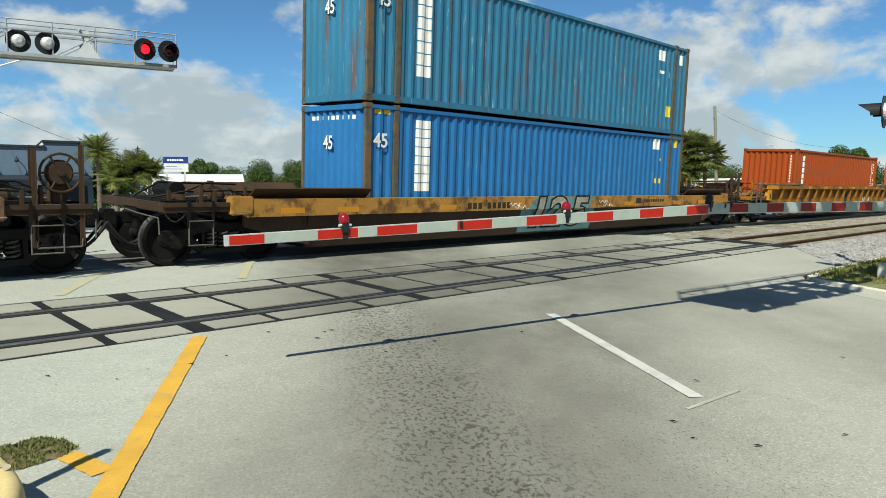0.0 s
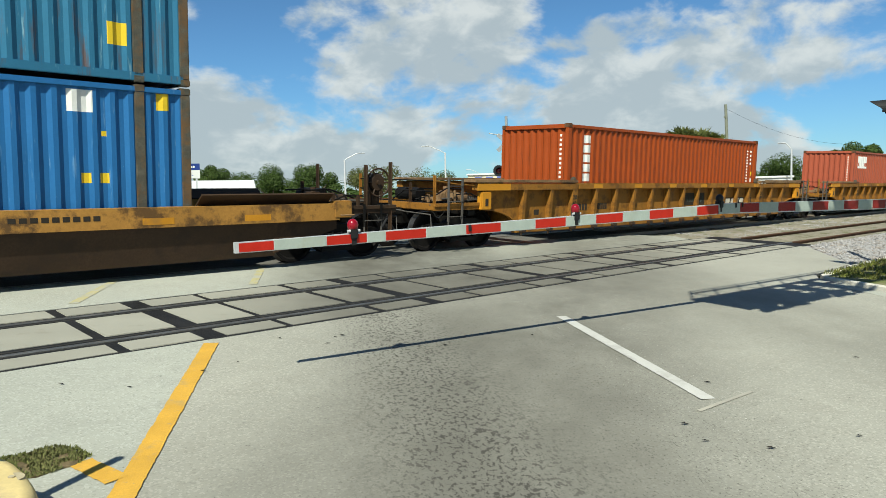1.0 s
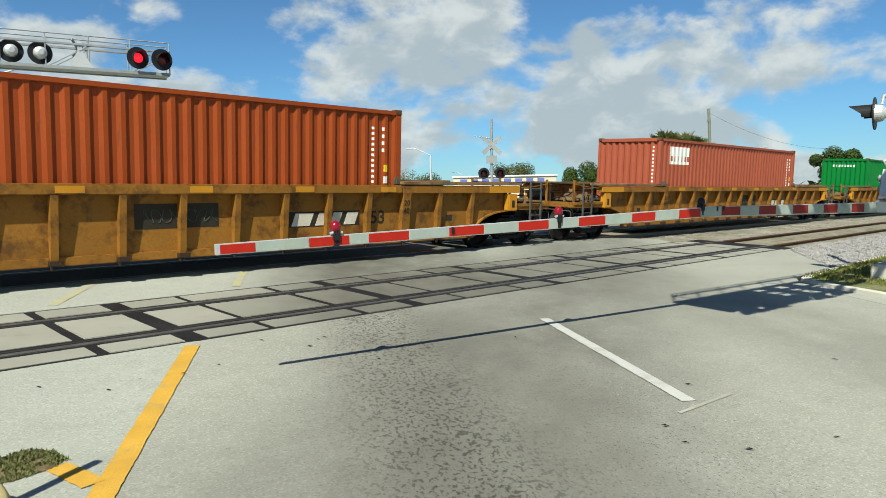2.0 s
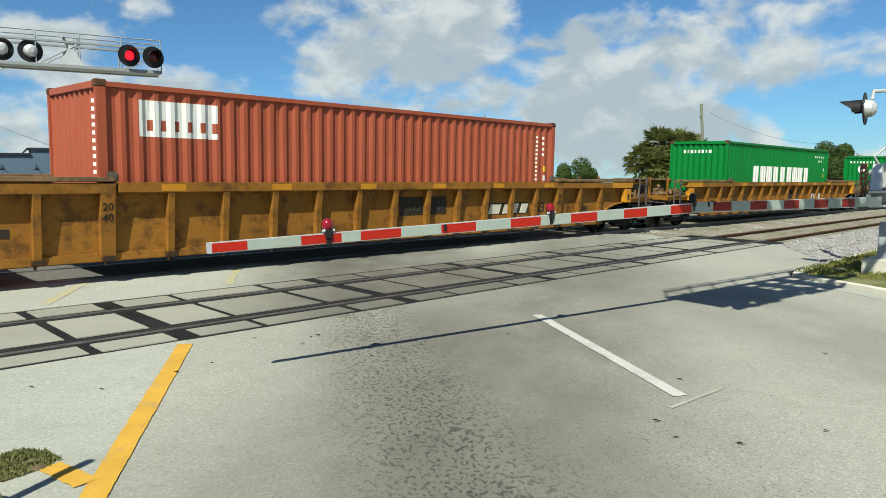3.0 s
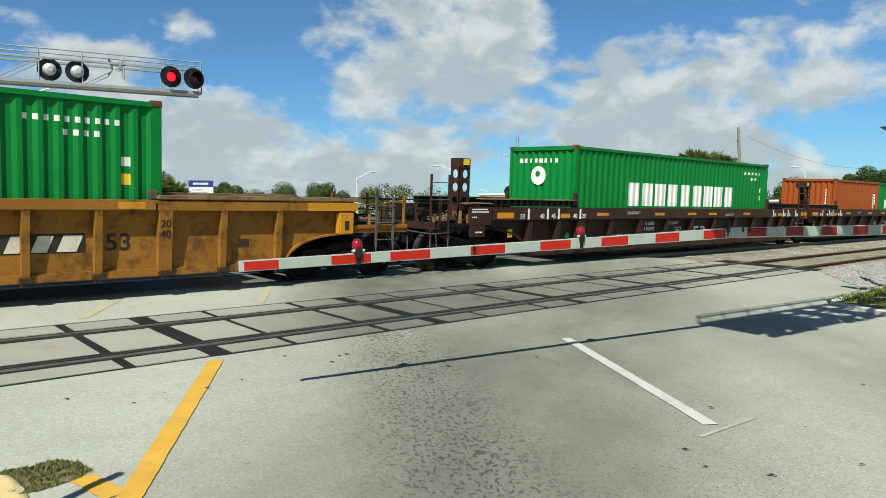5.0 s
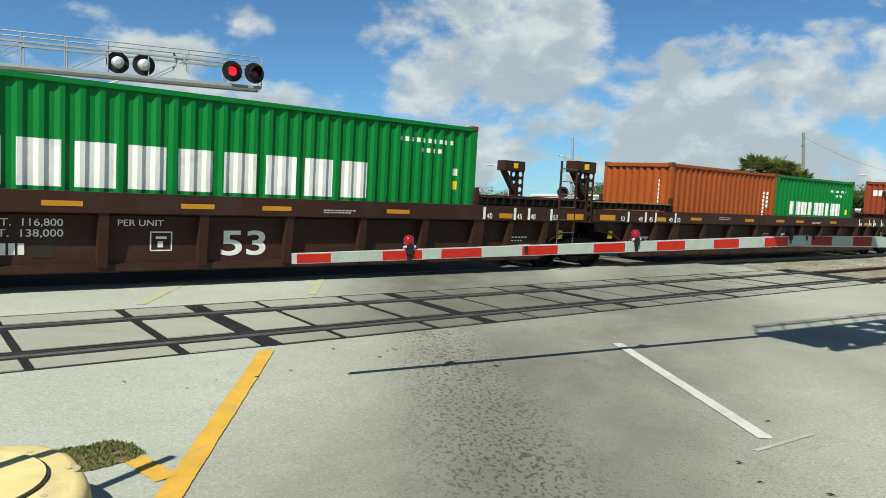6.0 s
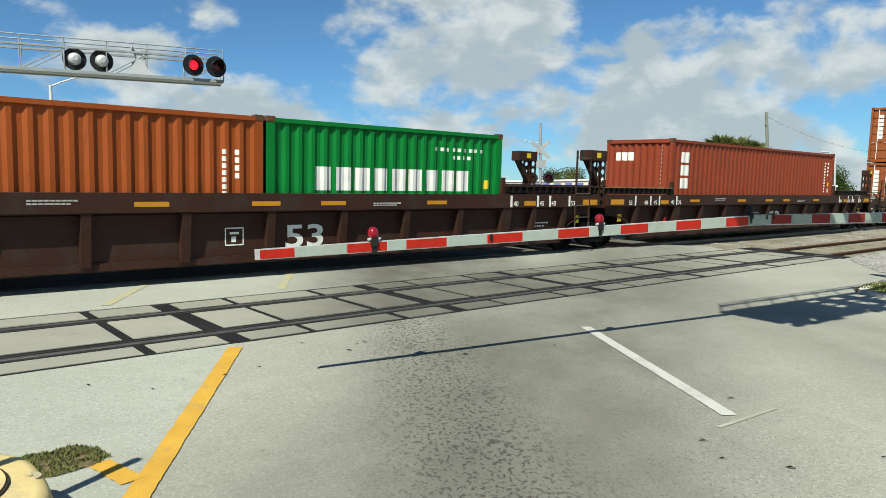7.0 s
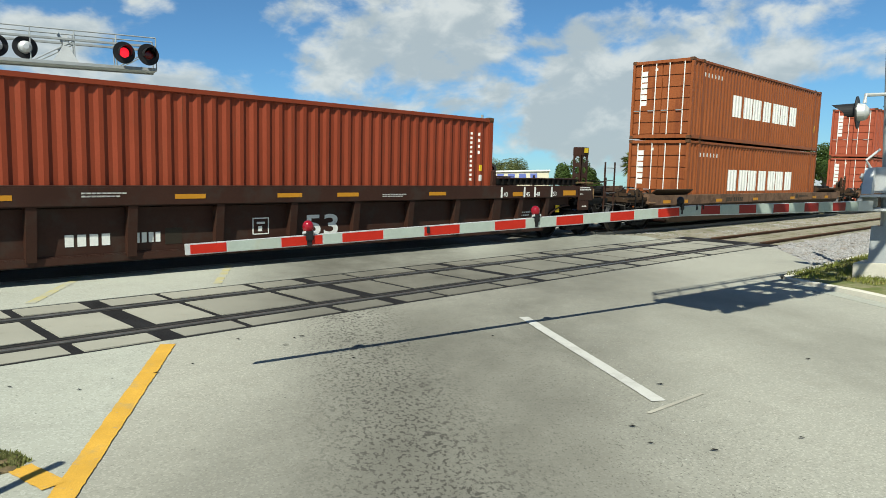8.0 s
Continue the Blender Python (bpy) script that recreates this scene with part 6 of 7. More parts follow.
def make_far_crossbuck():
    m = thing("crossing_signal", "galvanised crossbuck mast with two round black flashers", "crossing signal", pose(27.7, 24.35, lie(24.35)))
    part("pole", tube(bmesh.new(), (0, 0, 0), (0, 0, 5.6), 0.07, n=14), M["galv"], m)
    q = pose(0, 0, 0, 0, 0, -45)
    for a in (42, -42):
        bm = box(bmesh.new(), -0.62, 0.62, -0.11, -0.09, -0.1, 0.1)
        part("crossbuck_board", bm, M["galv"], m, m=pose(0, 0, 4.25, 0, 0, -45) @ pose(0, 0, 0, 0, a, 0))
    part("track_sign", box(bmesh.new(), -0.28, 0.28, -0.12, -0.09, 3.32, 3.72), M["galv"], m, m=q)
    for s in (-1, 1):
        round_lamp(m, q @ pose(0.42 * s, -0.1, 2.82), "lens_dark", size=0.29, back="alu")
    part("crossarm", tube(bmesh.new(), (-0.5, 0, 2.82), (0.5, 0, 2.82), 0.03, n=8), M["galv"], m, m=q)
    part("bracket", tube(bmesh.new(), (-0.9, 0, 4.75), (0, 0, 4.6), 0.025, n=8), M["galv"], m, m=q)


make_far_crossbuck()

# ---- beyond the train: buildings ----
M["wall_blue"] = mat("blue_grey_stucco", (0.10, 0.145, 0.20), 0.85, vary=0.08, size=0.5, grain=30, stain=(0.08, 0.115, 0.16), stain_amount=0.4)
M["trim_dark"] = mat("dark_trim", (0.022, 0.028, 0.038), 0.6, vary=0.15)
M["wall_white"] = mat("white_stucco", (0.66, 0.66, 0.63), 0.8, vary=0.07, size=0.6, stain=(0.45, 0.43, 0.38), stain_amount=0.35)
M["wall_cream"] = mat("cream_stucco", (0.58, 0.53, 0.40), 0.8, vary=0.08, size=0.6, stain=(0.4, 0.36, 0.28), stain_amount=0.35)
M["glass"] = mat("dark_window_glass", (0.02, 0.026, 0.03), 0.08, vary=0.1, bump=0.0, spec=0.8)
M["roof_white"] = mat("white_metal_roof", (0.68, 0.68, 0.66), 0.5, 0.1, vary=0.06, size=1.0)
M["sign_blue"] = mat("dark_blue_sign", (0.02, 0.045, 0.2), 0.5, vary=0.08)
M["bars_blue"] = mat("faded_blue_letters", (0.12, 0.15, 0.4), 0.6, vary=0.1)
M["leaf"] = mat("broad_leaf", (0.075, 0.12, 0.028), 0.6, vary=0.5, size=2.5, grain=10, bump=0.0)
M["leaf_olive"] = mat("olive_leaf", (0.13, 0.145, 0.05), 0.65, vary=0.45, size=2.0, grain=10, bump=0.0)
M["fan"] = mat("fan_palm_leaf", (0.20, 0.225, 0.07), 0.5, vary=0.45, size=3.0, grain=10, bump=0.0, stain=(0.24, 0.19, 0.08), stain_amount=0.7, stain_at=0.56)
M["frond"] = mat("palm_frond", (0.19, 0.22, 0.06), 0.5, vary=0.45, size=3.0, grain=10, bump=0.0, stain=(0.25, 0.2, 0.07), stain_amount=0.6, stain_at=0.58)
for kind in ("leaf", "leaf_olive", "frond", "fan"):
    nt = M[kind].node_tree
    glow = nt.nodes.new("ShaderNodeBsdfTranslucent")
    both = nt.nodes.new("ShaderNodeMixShader")
    both.inputs[0].default_value = 0.38
    nt.links.new(nt.nodes["Principled BSDF"].inputs["Base Color"].links[0].from_socket, glow.inputs["Color"])
    nt.links.new(nt.nodes["Principled BSDF"].outputs[0], both.inputs[1])
    nt.links.new(glow.outputs[0], both.inputs[2])
    nt.links.new(both.outputs[0], nt.nodes["Material Output"].inputs["Surface"])
M["bark"] = mat("grey_bark", (0.16, 0.13, 0.10), 0.9, vary=0.3, size=6, grain=30, bump=0.6)
M["wood_pole"] = mat("weathered_wood_pole", (0.20, 0.21, 0.16), 0.9, vary=0.2, size=6, bump=0.4)
M["lamp_pole"] = mat("pale_lamp_pole", (0.55, 0.56, 0.56), 0.5, 0.2, vary=0.08)
M["tyre"] = mat("tyre_rubber", (0.02, 0.02, 0.02), 0.8, vary=0.2)


def facing(x, y):
    """Turn about z that faces the viewer's side of the rails from (x, y)."""
    return math.degrees(math.atan2(y, x)) - 90


def make_blue_building():
    z = 0.1
    b = thing("shop_building", "blue-grey stucco shop with stepped parapet and dark trim", "building", pose(8.8, 44.2, z, 0, 0, -11))
    # local x runs along the front; the front stands at y = 0
    for x0, x1, h in ((-16.0, 0.0, 5.25), (0.0, 3.0, 4.6), (3.0, 5.4, 4.9)):
        part("wall", box(bmesh.new(), x0, x1, 0.0, 12.0, 0, h), M["wall_blue"], b)
        part("parapet_cap", box(bmesh.new(), x0 - 0.08, x1 + 0.08, -0.1, 12.1, h, h + 0.13, 0.01), M["trim_dark"], b)
    part("end_wall", box(bmesh.new(), 2.93, 3.0, -0.02, 11, 4.6, 4.9), M["wall_white"], b)
    for x0, x1 in ((-15, -3.2), (-2.5, 2.2), (2.6, 5.3)):
        part("awning", prism(bmesh.new(), [(-0.0, 3.1), (-1.0, 2.85), (-1.0, 2.75), (0.0, 2.95)], "x", x0, x1), M["trim_dark"], b)
        part("shop_window", box(bmesh.new(), x0 + 0.2, x1 - 0.2, -0.03, 0.02, 0.5, 2.5), M["glass"], b)
    for x in (-14, -12, -10, -7.7, -5.6, -3.6, -2.4, -1.6, 0.4, 1.7, 3.3, 4.6):
        bm = bent(bmesh.new(), [(x, 0, 3.95), (x - 0.02, -0.3, 4.1), (x - 0.02, -0.45, 3.98)], 0.025)
        tube(bm, (x - 0.02, -0.45, 4.0), (x - 0.02, -0.5, 3.82), 0.05, 0.13, n=10)
        part("gooseneck_lamp", bm, M["trim_dark"], b)


def simple_shop(name, label, x, y, w, d, h, wall, roof, turn, gable=False, bars_n=0):
    b = thing(name, label, "building", pose(x, y, 0.1, 0, 0, turn))
    part("wall", box(bmesh.new(), -w / 2, w / 2, 0, d, 0, h), wall, b)
    if gable:
        part("roof", prism(bmesh.new(), [(-0.5, h - 0.1), (d + 0.5, h - 0.1), (d / 2, h + 1.3)], "x", -w / 2 - 0.4, w / 2 + 0.4), roof, b)
    else:
        part("roof", box(bmesh.new(), -w / 2 - 0.15, w / 2 + 0.15, -0.15, d + 0.15, h, h + 0.18, 0.01), roof, b)
    n = max(2, int(w / 3))
    for i in range(n):
        cx = -w / 2 + (i + 0.5) * w / n
        win = part("window", box(bmesh.new(), cx - 0.8, cx + 0.8, -0.03, 0.02, 0.9, min(h - 0.9, 2.2)), M["glass"], b)
        part("frame", box(bmesh.new(), cx - 0.86, cx + 0.86, -0.05, -0.031, 0.84, 0.9), M["trim_dark"], win)
    if bars_n:
        step = w * 0.86 / bars_n
        for i in range(bars_n):
            o = -w * 0.43 + i * step
            part("sign_bar", box(bmesh.new(), o, o + step * 0.62, -0.06, -0.01, h - 0.8, h - 0.2), M["bars_blue"], b)
    return b


make_blue_building()
simple_shop("warehouse", "low building with a white sloping metal roof", 28.2, 60.0, 7.5, 9, 2.7, M["wall_white"], M["roof_white"], facing(29, 60), gable=True)
simple_shop("shop_building", "long cream shop with blue sign letters along its front", 61.0, 52.0, 11.5, 10, 4.4, M["wall_cream"], M["wall_white"], facing(61, 52) - 3, bars_n=8)
simple_shop("shop_building", "low white flat-roofed building behind palms", 70.5, 31.0, 9, 8, 3.2, M["wall_white"], M["roof_white"], facing(70, 30))


def make_sign():
    s = thing("roadside_sign", "white and dark blue roadside sign board on two posts", "sign", pose(20.1, 45.7, 0.1, 0, 0, facing(20, 45.7)))
    part("board", box(bmesh.new(), -0.78, 0.78, -0.08, 0.08, 3.5, 4.48, 0.01), M["wall_white"], s)
    part("header", box(bmesh.new(), -0.78, 0.78, -0.085, -0.075, 4.05, 4.48), M["sign_blue"], s)
    bm = bars(bmesh.new(), -0.5, 0.5, 4.2, -0.087, 0.13, 7, 0.25)
    part("mark", bm, M["white"], s)
    bm = bars(bars(bmesh.new(), -0.6, 0.1, 3.82, -0.082, 0.06, 5), -0.6, 0.4, 3.66, -0.082, 0.05, 7)
    tagged(part("small_print", bm, M["bars_blue"], s), kind="stuff")
    for x in (-0.55, 0.55):
        part("post", box(bmesh.new(), x - 0.06, x + 0.06, -0.06, 0.06, 0, 3.5), M["lamp_pole"], s)


make_sign()


def street_lamp(x, y, h, reach, turn, device=False):
    s = thing("street_lamp", "slim pale street lamp with a curved arm", "street lamp", pose(x, y, 0.1, 0, 0, turn), group="street lamps beyond the rails")
    part("pole", tube(bmesh.new(), (0, 0, 0), (0, 0, h - 0.6), 0.11, 0.07, n=12), M["lamp_pole"], s)
    pts = [(reach * math.sin(a) * 0.9 if a < 1.5 else reach, 0, h - 0.6 + 0.62 * math.sin(a)) for a in [0.0, 0.3, 0.6, 0.9, 1.2]] + [(reach, 0, h + 0.02)]
    pts[0] = (0, 0, h - 0.65)
    part("arm", bent(bmesh.new(), pts, 0.04), M["lamp_pole"], s)
    part("head", box(bmesh.new(), reach - 0.1, reach + 0.6, -0.14, 0.14, h - 0.05, h + 0.06, 0.04), M["lamp_pole"], s)
    if device:
        part("control_box", box(bmesh.new(), -0.2, 0.05, -0.15, 0.15, h - 2.2, h - 1.8, 0.02), M["galv"], s)
        part("control_box", box(bmesh.new(), -0.15, 0.1, -0.1, 0.12, h - 1.6, h - 1.3, 0.02), M["galv"], s)


street_lamp(7.95, 37.0, 8.2, 1.75, -14, True)
street_lamp(40.7, 56.8, 6.4, 1.4, -36)
street_lamp(44.8, 46.9, 6.6, 1.6, 135)
street_lamp(79.6, 75.7, 6.2, 1.6, 135)
street_lamp(70.2, 26.2, 6.4, 0.6, 110)


def make_pole_and_wires():
    p = thing("utility_pole", "leaning weathered wooden utility pole", "utility pole", pose(63.55, 29.1, 0.1, 0, 0, 0))
    part("pole", tube(bmesh.new(), (0, 0, 0), (-0.35, 0.25, 9.8), 0.17, 0.12, n=12), M["wood_pole"], p)
    part("bracket", box(bmesh.new(), -0.5, -0.15, 0.15, 0.35, 8.6, 8.75), M["wood_pole"], p)
    bm = bent(bmesh.new(), [(63.2 + 16 * k, 29.3 - 6 * k, 9.5 - 3.0 * k - 2.2 * 4 * k * (1 - k) * 0.4) for k in [i / 10 for i in range(11)]], 0.009, n=5)
    solid("cable", bm, M["lamp_black"], "thin slack overhead cable from the pole", "cable")
    a, b = Vector((2.5, 36.5, 8.6)), Vector((30.0, 66.0, 5.2))
    bm = bent(bmesh.new(), [tuple(a.lerp(b, k) - Vector((0, 0, 1.4 * 4 * k * (1 - k)))) for k in [i / 12 for i in range(13)]], 0.009, n=5)
    solid("cable", bm, M["lamp_black"], "thin overhead cable beyond the train", "cable")


make_pole_and_wires()


# ---- beyond the train: plants ----
def crown_mesh(rng, blobs, count, leaf, material, name="crown"):
    """Many small leaves clustered on uneven clumps, with gaps between the clumps."""
    verts, faces = [], []
    for cx, cy, cz, r in blobs:
        for _ in range(count):
            v = Vector((rng.gauss(0, 1), rng.gauss(0, 1), rng.gauss(0, 0.85))).normalized() * r * (0.55 + 0.5 * rng.random() ** 0.6)
            p = Vector((cx, cy, cz)) + v
            n = (v.normalized() + Vector((rng.uniform(-.7, .7), rng.uniform(-.7, .7), rng.uniform(-.3, .9)))).normalized()
            t = n.orthogonal().normalized()
            t.rotate(Matrix.Rotation(rng.uniform(0, 6.28), 3, n))
            u = n.cross(t)
            s = leaf * rng.uniform(0.6, 1.3)
            o = len(verts)
            verts += [tuple(p - t * s), tuple(p + u * s * 0.45), tuple(p + t * s), tuple(p - u * s * 0.45)]
            faces.append((o, o + 1, o + 2, o + 3))
    me = bpy.data.meshes.new(name)
    me.from_pydata(verts, [], faces)
    me.materials.append(material)
    return me


def tree(x, y, h, spread, seed, leaf="leaf", count=260, label="round leafy tree with a dense dark crown"):
    rng = random.Random(seed)
    t = thing("tree", label, "tree", pose(x, y, 0.05), group="trees beyond the rails")
    bm = tube(bmesh.new(), (0, 0, 0), (0.1, 0, h * 0.45), 0.05 * h, 0.03 * h, n=10)
    blobs = []
    for i in range(11):
        a, rr = rng.uniform(0, 6.28), spread * (0.25 + 0.7 * rng.random())
        z = h * rng.uniform(0.5, 0.86)
        p = (rr * math.cos(a), rr * math.sin(a), z)
        blobs.append((*p, spread * rng.uniform(0.26, 0.42)))
        tube(bm, (0.05, 0, h * 0.35), p, 0.018 * h, 0.005 * h, n=6)
    blobs.append((0, 0, h * 0.86, spread * 0.38))
    part("trunk", bm, M["bark"], t)
    part("crown", crown_mesh(rng, blobs, 4 * count, 0.02 * h, M[leaf]), None, t)
    return t


def palm(x, y, h, reach, seed, fronds=26, label="palm with arching feathery fronds"):
    rng = random.Random(seed)
    t = thing("palm_tree", label, "palm tree", pose(x, y, 0.05), group="palms beyond the rails")
    bm = bmesh.new()
    for i in range(8):
        z0, z1 = h * i / 8, h * (i + 1) / 8
        tube(bm, (0, 0, z0), (0, 0, z1), 0.15 - 0.006 * i, 0.13 - 0.006 * i, n=10)
    part("trunk", bm, M["bark"], t)
    for k in range(fronds):
        a = rng.uniform(0, 6.28)
        rise = rng.uniform(-0.45, 1.5)
        L_ = reach * rng.uniform(0.75, 1.1)
        verts, faces = [], []
        pts = []
        for i in range(9):
            s = i / 8
            r = L_ * s * math.cos(rise * (1 - 0.2 * s))
            z = h + L_ * (math.sin(rise) * s - 0.22 * s * s)
            pts.append(Vector((r * math.cos(a), r * math.sin(a), z)))
        side = Vector((-math.sin(a), math.cos(a), 0))
        for i in range(1, 9):
            for q in (0.0, 0.2, 0.4, 0.6, 0.8):
                p = pts[i - 1].lerp(pts[i], q)
                d = (pts[i] - pts[i - 1]).normalized()
                ln = reach * 0.40 * math.sin(math.pi * min(1.0, 0.12 + (i - 1 + q) / 8.6))
                for sg in (-1, 1):
                    tip = p + side * sg * ln * 0.8 + d * ln * 0.55 - Vector((0, 0, ln * rng.uniform(0.0, 0.4)))
                    o = len(verts)
                    verts += [tuple(p - d * 0.016), tuple(p + d * 0.016), tuple(p.lerp(tip, 0.5) + d * 0.018), tuple(tip)]
                    faces.append((o, o + 1, o + 2, o + 3))
        o = len(verts)
        for p in pts:
            verts += [tuple(p + side * 0.02), tuple(p - side * 0.02)]
        for i in range(8):
            faces.append((o + 2 * i, o + 2 * i + 1, o + 2 * i + 3, o + 2 * i + 2))
        me = bpy.data.meshes.new("frond")
        me.from_pydata(verts, [], faces)
        me.materials.append(M["frond"])
        part("frond", me, None, t)
    return t


def fan_palm(x, y, h, reach, seed, fronds=60):
    """A cabbage palm: a round head of fan leaves, the old ones hanging, on a rough trunk."""
    rng = random.Random(seed)
    t = thing("palm_tree", "shaggy cabbage palm with a round head of fan leaves", "palm tree", pose(x, y, 0.05), group="palms beyond the rails")
    bm = bmesh.new()
    for i in range(8):
        tube(bm, (0, 0, h * i / 8), (0, 0, h * (i + 1) / 8), 0.19 - 0.006 * i, 0.165 - 0.006 * i, n=10)
    part("trunk", bm, M["bark"], t)
    top = Vector((0, 0, h))
    for k in range(fronds):
        a, rise = rng.uniform(0, 6.28), rng.uniform(-0.75, 1.45)
        out = Vector((math.cos(a) * math.cos(rise), math.sin(a) * math.cos(rise), math.sin(rise)))
        side = Vector((-math.sin(a), math.cos(a), 0))
        hub = top + out * reach * rng.uniform(0.45, 0.62)
        verts, faces = [tuple(top + side * 0.02), tuple(top - side * 0.02), tuple(hub)], [(0, 1, 2)]
        normal = out.cross(side)
        for i in range(15):
            w = -1.35 + 2.7 * i / 14
            way = (out * math.cos(w) + side * math.sin(w)).normalized()
            tip = hub + way * reach * rng.uniform(0.42, 0.58) - Vector((0, 0, reach * rng.uniform(0.02, 0.2)))
            mid = hub.lerp(tip, 0.5) + Vector((0, 0, 0.04 * reach))
            cross = way.cross(normal).normalized() * 0.04 * reach
            o = len(verts)
            verts += [tuple(hub), tuple(mid - cross), tuple(tip), tuple(mid + cross)]
            faces.append((o, o + 1, o + 2, o + 3))
        me = bpy.data.meshes.new("frond")
        me.from_pydata(verts, [], faces)
        me.materials.append(M["fan"])
        part("frond", me, None, t)
    return t


palm(13.9, 41.6, 4.45, 1.45, 1, fronds=34)
palm(13.4, 37.6, 2.9, 1.35, 2, fronds=34)
palm(14.3, 37.2, 3.3, 1.5, 3, fronds=36)
palm(15.0, 37.3, 3.0, 1.3, 4, fronds=34)
for i, (x, y, h, r) in enumerate(((52.9, 28.0, 5.6, 1.8), (53.6, 26.9, 5.3, 1.9), (52.4, 29.2, 4.4, 1.7), (54.3, 25.9, 4.7, 1.8), (51.8, 27.5, 3.8, 1.8), (53.4, 27.4, 4.1, 1.9))):
    fan_palm(x, y, h, r, 20 + i)
tree(39.7, 69.3, 5.6, 3.4, 31)
tree(36.0, 71.5, 5.0, 2.6, 32)
tree(43.8, 67.0, 5.8, 2.9, 33)
tree(49.0, 63.3, 5.6, 3.0, 34, "leaf_olive", 150, "thin olive-green tree with an open crown")
tree(33.0, 69.5, 6.0, 1.8, 35)
tree(74.0, 59.5, 6.4, 3.6, 36, "leaf_olive")
tree(59.0, 66.0, 5.2, 4.0, 37, "leaf_olive", 150, "thin olive-green tree with an open crown")
tree(50.0, 33.5, 4.8, 2.2, 38)
tree(66.0, 57.0, 5.0, 2.4, 39)
tree(84.0, 32.5, 5.8, 3.6, 40)
tree(80.0, 37.0, 5.2, 3.4, 41)
tree(105.0, 31.5, 8.3, 3.4, 42)
tree(92.0, 26.0, 5.5, 4.0, 43)
tree(70.0, 36.0, 4.6, 3.2, 44)
tree(17.5, 52.0, 5.2, 2.6, 45)


def make_far_woods():
    rng = random.Random(77)
    blobs = []
    for i in range(150):
        a = radians(rng.uniform(-20, 130))
        d = rng.uniform(125, 175)
        h = rng.uniform(2.0, 4.2)
        blobs.append((d * math.cos(a), d * math.sin(a), h * 0.55, h))
    me = crown_mesh(rng, blobs, 90, 0.9, M["leaf"], "far_woods")
    tagged(new("far_woods", me), "far low belt of dark green trees", "trees", kind="stuff")


make_far_woods()


def parked_car(x, y, turn, coat, label, van=False):
    c = thing("parked_car", label, "car", pose(x, y, lie(y) - 0.02, 0, 0, turn))
    h = 1.9 if van else 1.45
    body = [(-2.2, 0.35), (2.2, 0.35), (2.25, 0.8), (1.3, 0.95), (0.7, h), (-1.9 if van else -1.1, h), (-2.15 if van else -1.8, 1.0), (-2.2, 0.8)]
    bm = prism(bmesh.new(), body, "y", -0.88, 0.88)
    bmesh.ops.bevel(bm, geom=bm.edges[:], offset=0.05, segments=2, affect="EDGES", clamp_overlap=True)
    part("body", bm, coat, c)
    for s in (-1, 1):
        part("side_window", prism(bmesh.new(), [(-1.6, 1.02), (1.0, 1.02), (0.62, h - 0.12), (-1.2, h - 0.12)], "y", s * 0.89 - 0.004, s * 0.89 + 0.004), M["glass"], c)
        for x0 in (-1.35, 1.35):
            w = part("wheel", tube(bmesh.new(), (x0, s * 0.7, 0.32), (x0, s * 0.92, 0.32), 0.32, n=20), M["tyre"], c)
            part("rim", tube(bmesh.new(), (x0, s * 0.9, 0.32), (x0, s * 0.93, 0.32), 0.19, n=16), M["galv"], w)


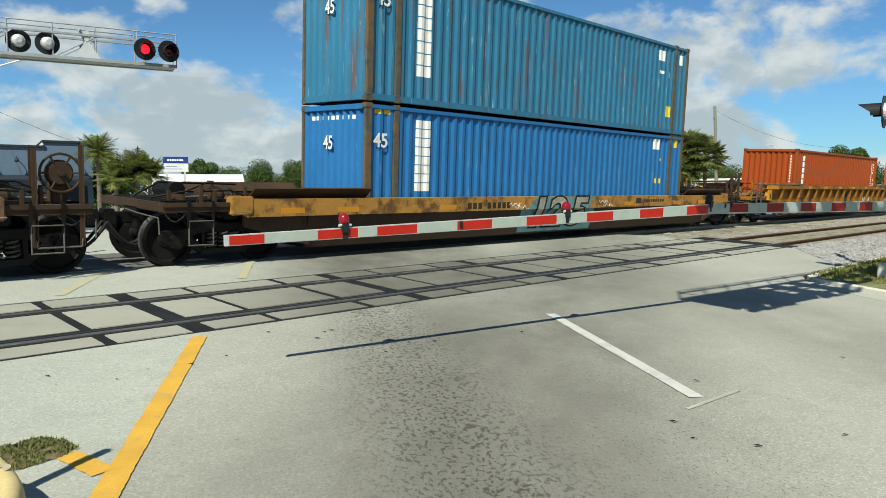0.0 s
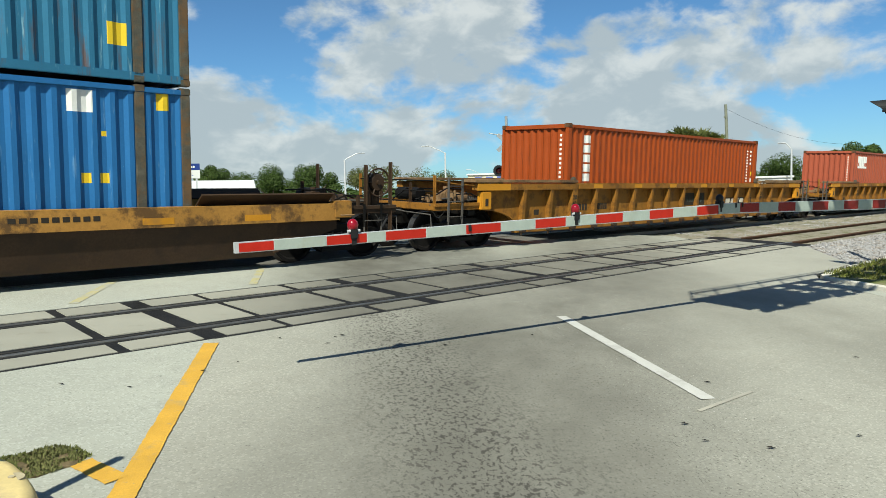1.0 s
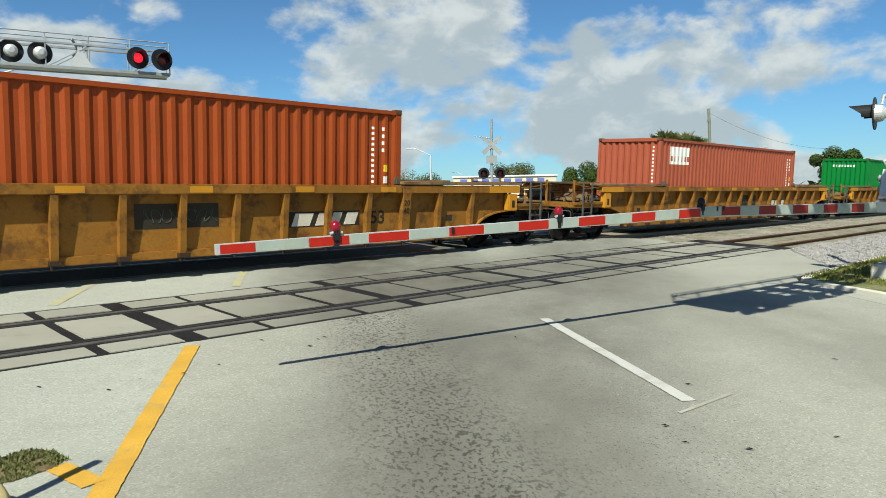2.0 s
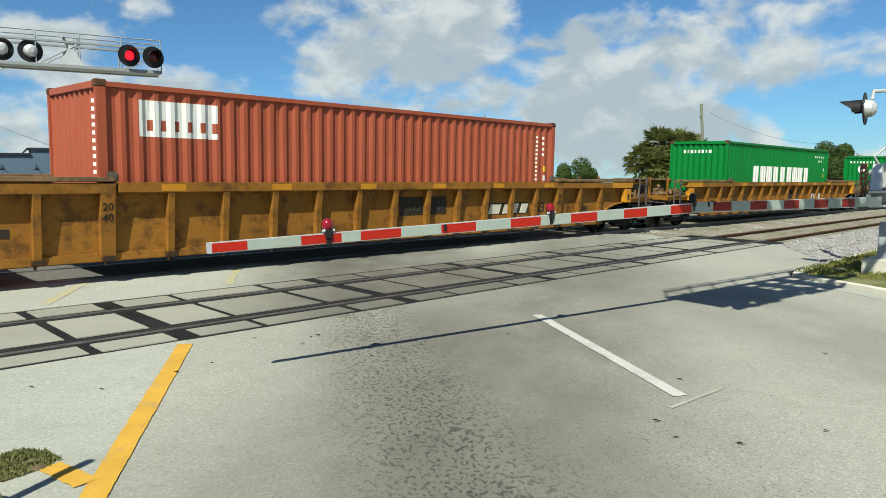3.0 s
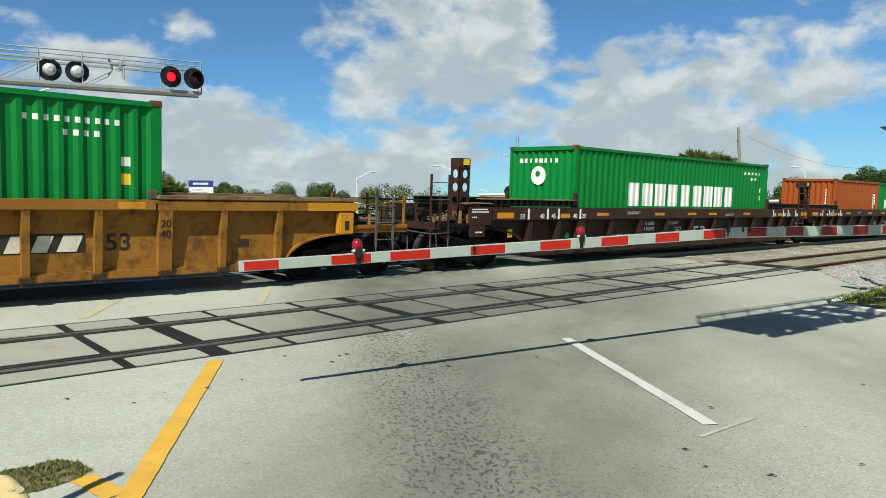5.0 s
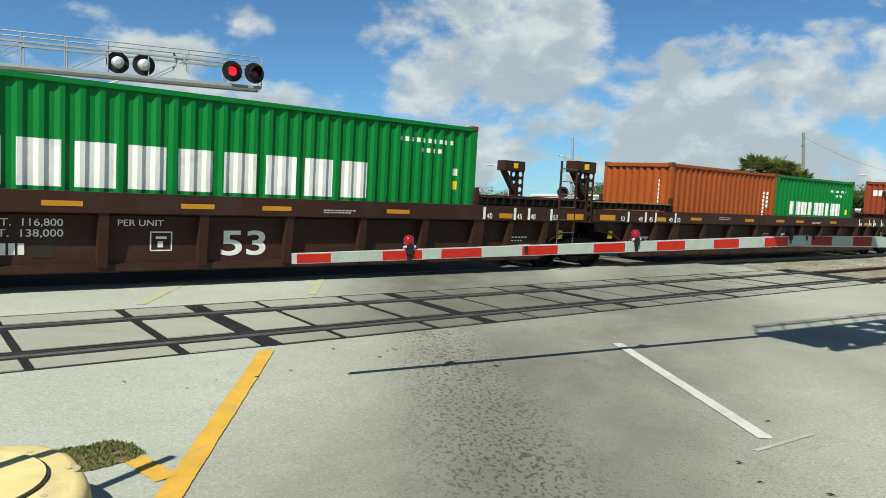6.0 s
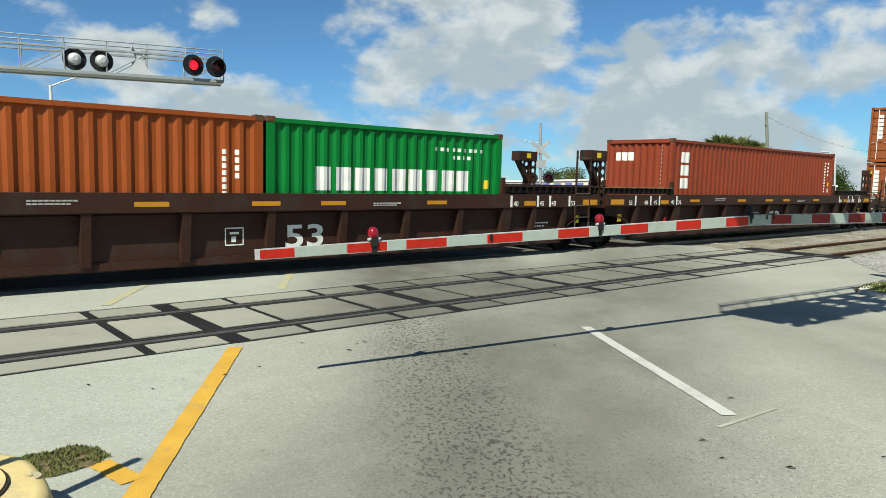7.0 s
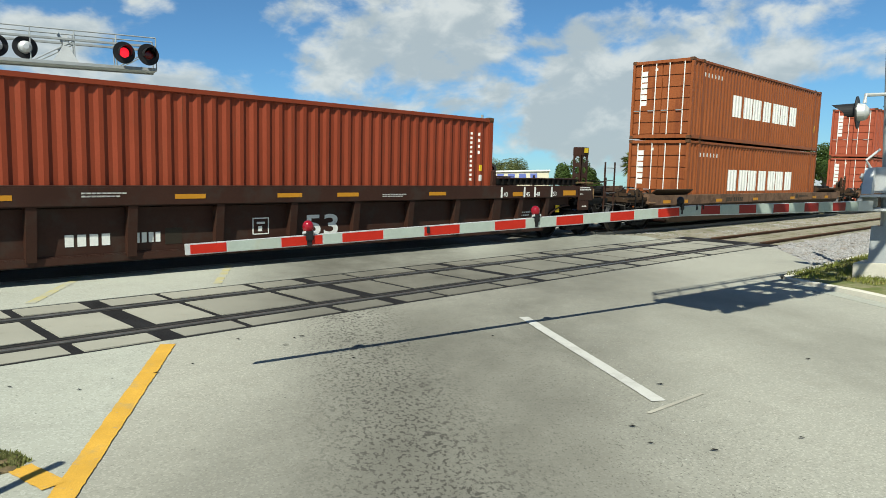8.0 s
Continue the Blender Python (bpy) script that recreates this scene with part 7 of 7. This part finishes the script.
M["car_pale"] = mat("pale_green_car_paint", (0.42, 0.5, 0.47), 0.3, 0.2, vary=0.05, bump=0.0, spec=0.5)
M["car_red"] = mat("red_car_paint", (0.4, 0.03, 0.025), 0.3, 0.1, vary=0.05, bump=0.0, spec=0.5)
parked_car(76.0, 18.6, 60, M["car_pale"], "pale green van waiting beyond the crossing", True)
parked_car(10.6, 40.2, -8, M["car_red"], "red car parked before the blue-grey shop")
parked_car(17.6, 42.0, -12, M["car_pale"], "pale car parked near the palms")


# ---- small litter on the road ----
def make_litter():
    rng = random.Random(12)
    verts, faces = [], []
    spots = [(4.77, 2.23), (5.0, 1.86), (4.98, 2.5), (8.26, 2.29), (5.74, 1.52), (3.21, 6.23), (4.66, 6.54), (4.54, 6.5), (4.31, 6.31), (4.04, 6.86), (1.73, 6.55), (2.14, 6.1)]
    spots += [(rng.uniform(0.5, 9), rng.uniform(2.2, 7.1)) for _ in range(6)]
    for x, y in spots:
        a, s = rng.uniform(2.2, 3.0), rng.uniform(0.02, 0.045)
        dx, dy = math.cos(a), math.sin(a)
        o = len(verts)
        verts += [(x - dx * s, y - dy * s, 0.006), (x + dy * s * 0.4, y - dx * s * 0.4, 0.014), (x + dx * s, y + dy * s, 0.012), (x - dy * s * 0.4, y + dx * s * 0.4, 0.02)]
        faces += [(o, o + 1, o + 2), (o, o + 2, o + 3)]
    me = bpy.data.meshes.new("leaf_litter")
    me.from_pydata(verts, [], faces)
    me.materials.append(M["grime"])
    ob = tagged(new("leaf_litter", me), "small dark dead leaves strewn on the road", "litter", kind="stuff")
    ob.matrix_basis = TRACK


make_litter()


# ---- what moves ----
def motions():
    """The train runs past at an even speed; each wheelset rolls on the rail."""
    for c, x in CARS:
        walk(c, [(t, TRACK @ pose(x - SPEED * t, FAR_TRACK, 0.0)) for t in (0.0, 4.0, 8.0)])
        for w in [o for o in c.children if o.name.startswith("wheelset")]:
            at = w.location.copy()
            walk(w, [(i / FPS, pose(at.x, at.y, at.z, 0, -math.degrees(SPEED * i / FPS / R_WHEEL) % 360, 0)) for i in range(0, 8 * FPS + 1)])
    for c, x, z in LOADS:
        walk(c, [(t, TRACK @ pose(x - SPEED * t, FAR_TRACK, z)) for t in (0.0, 4.0, 8.0)])


motions()
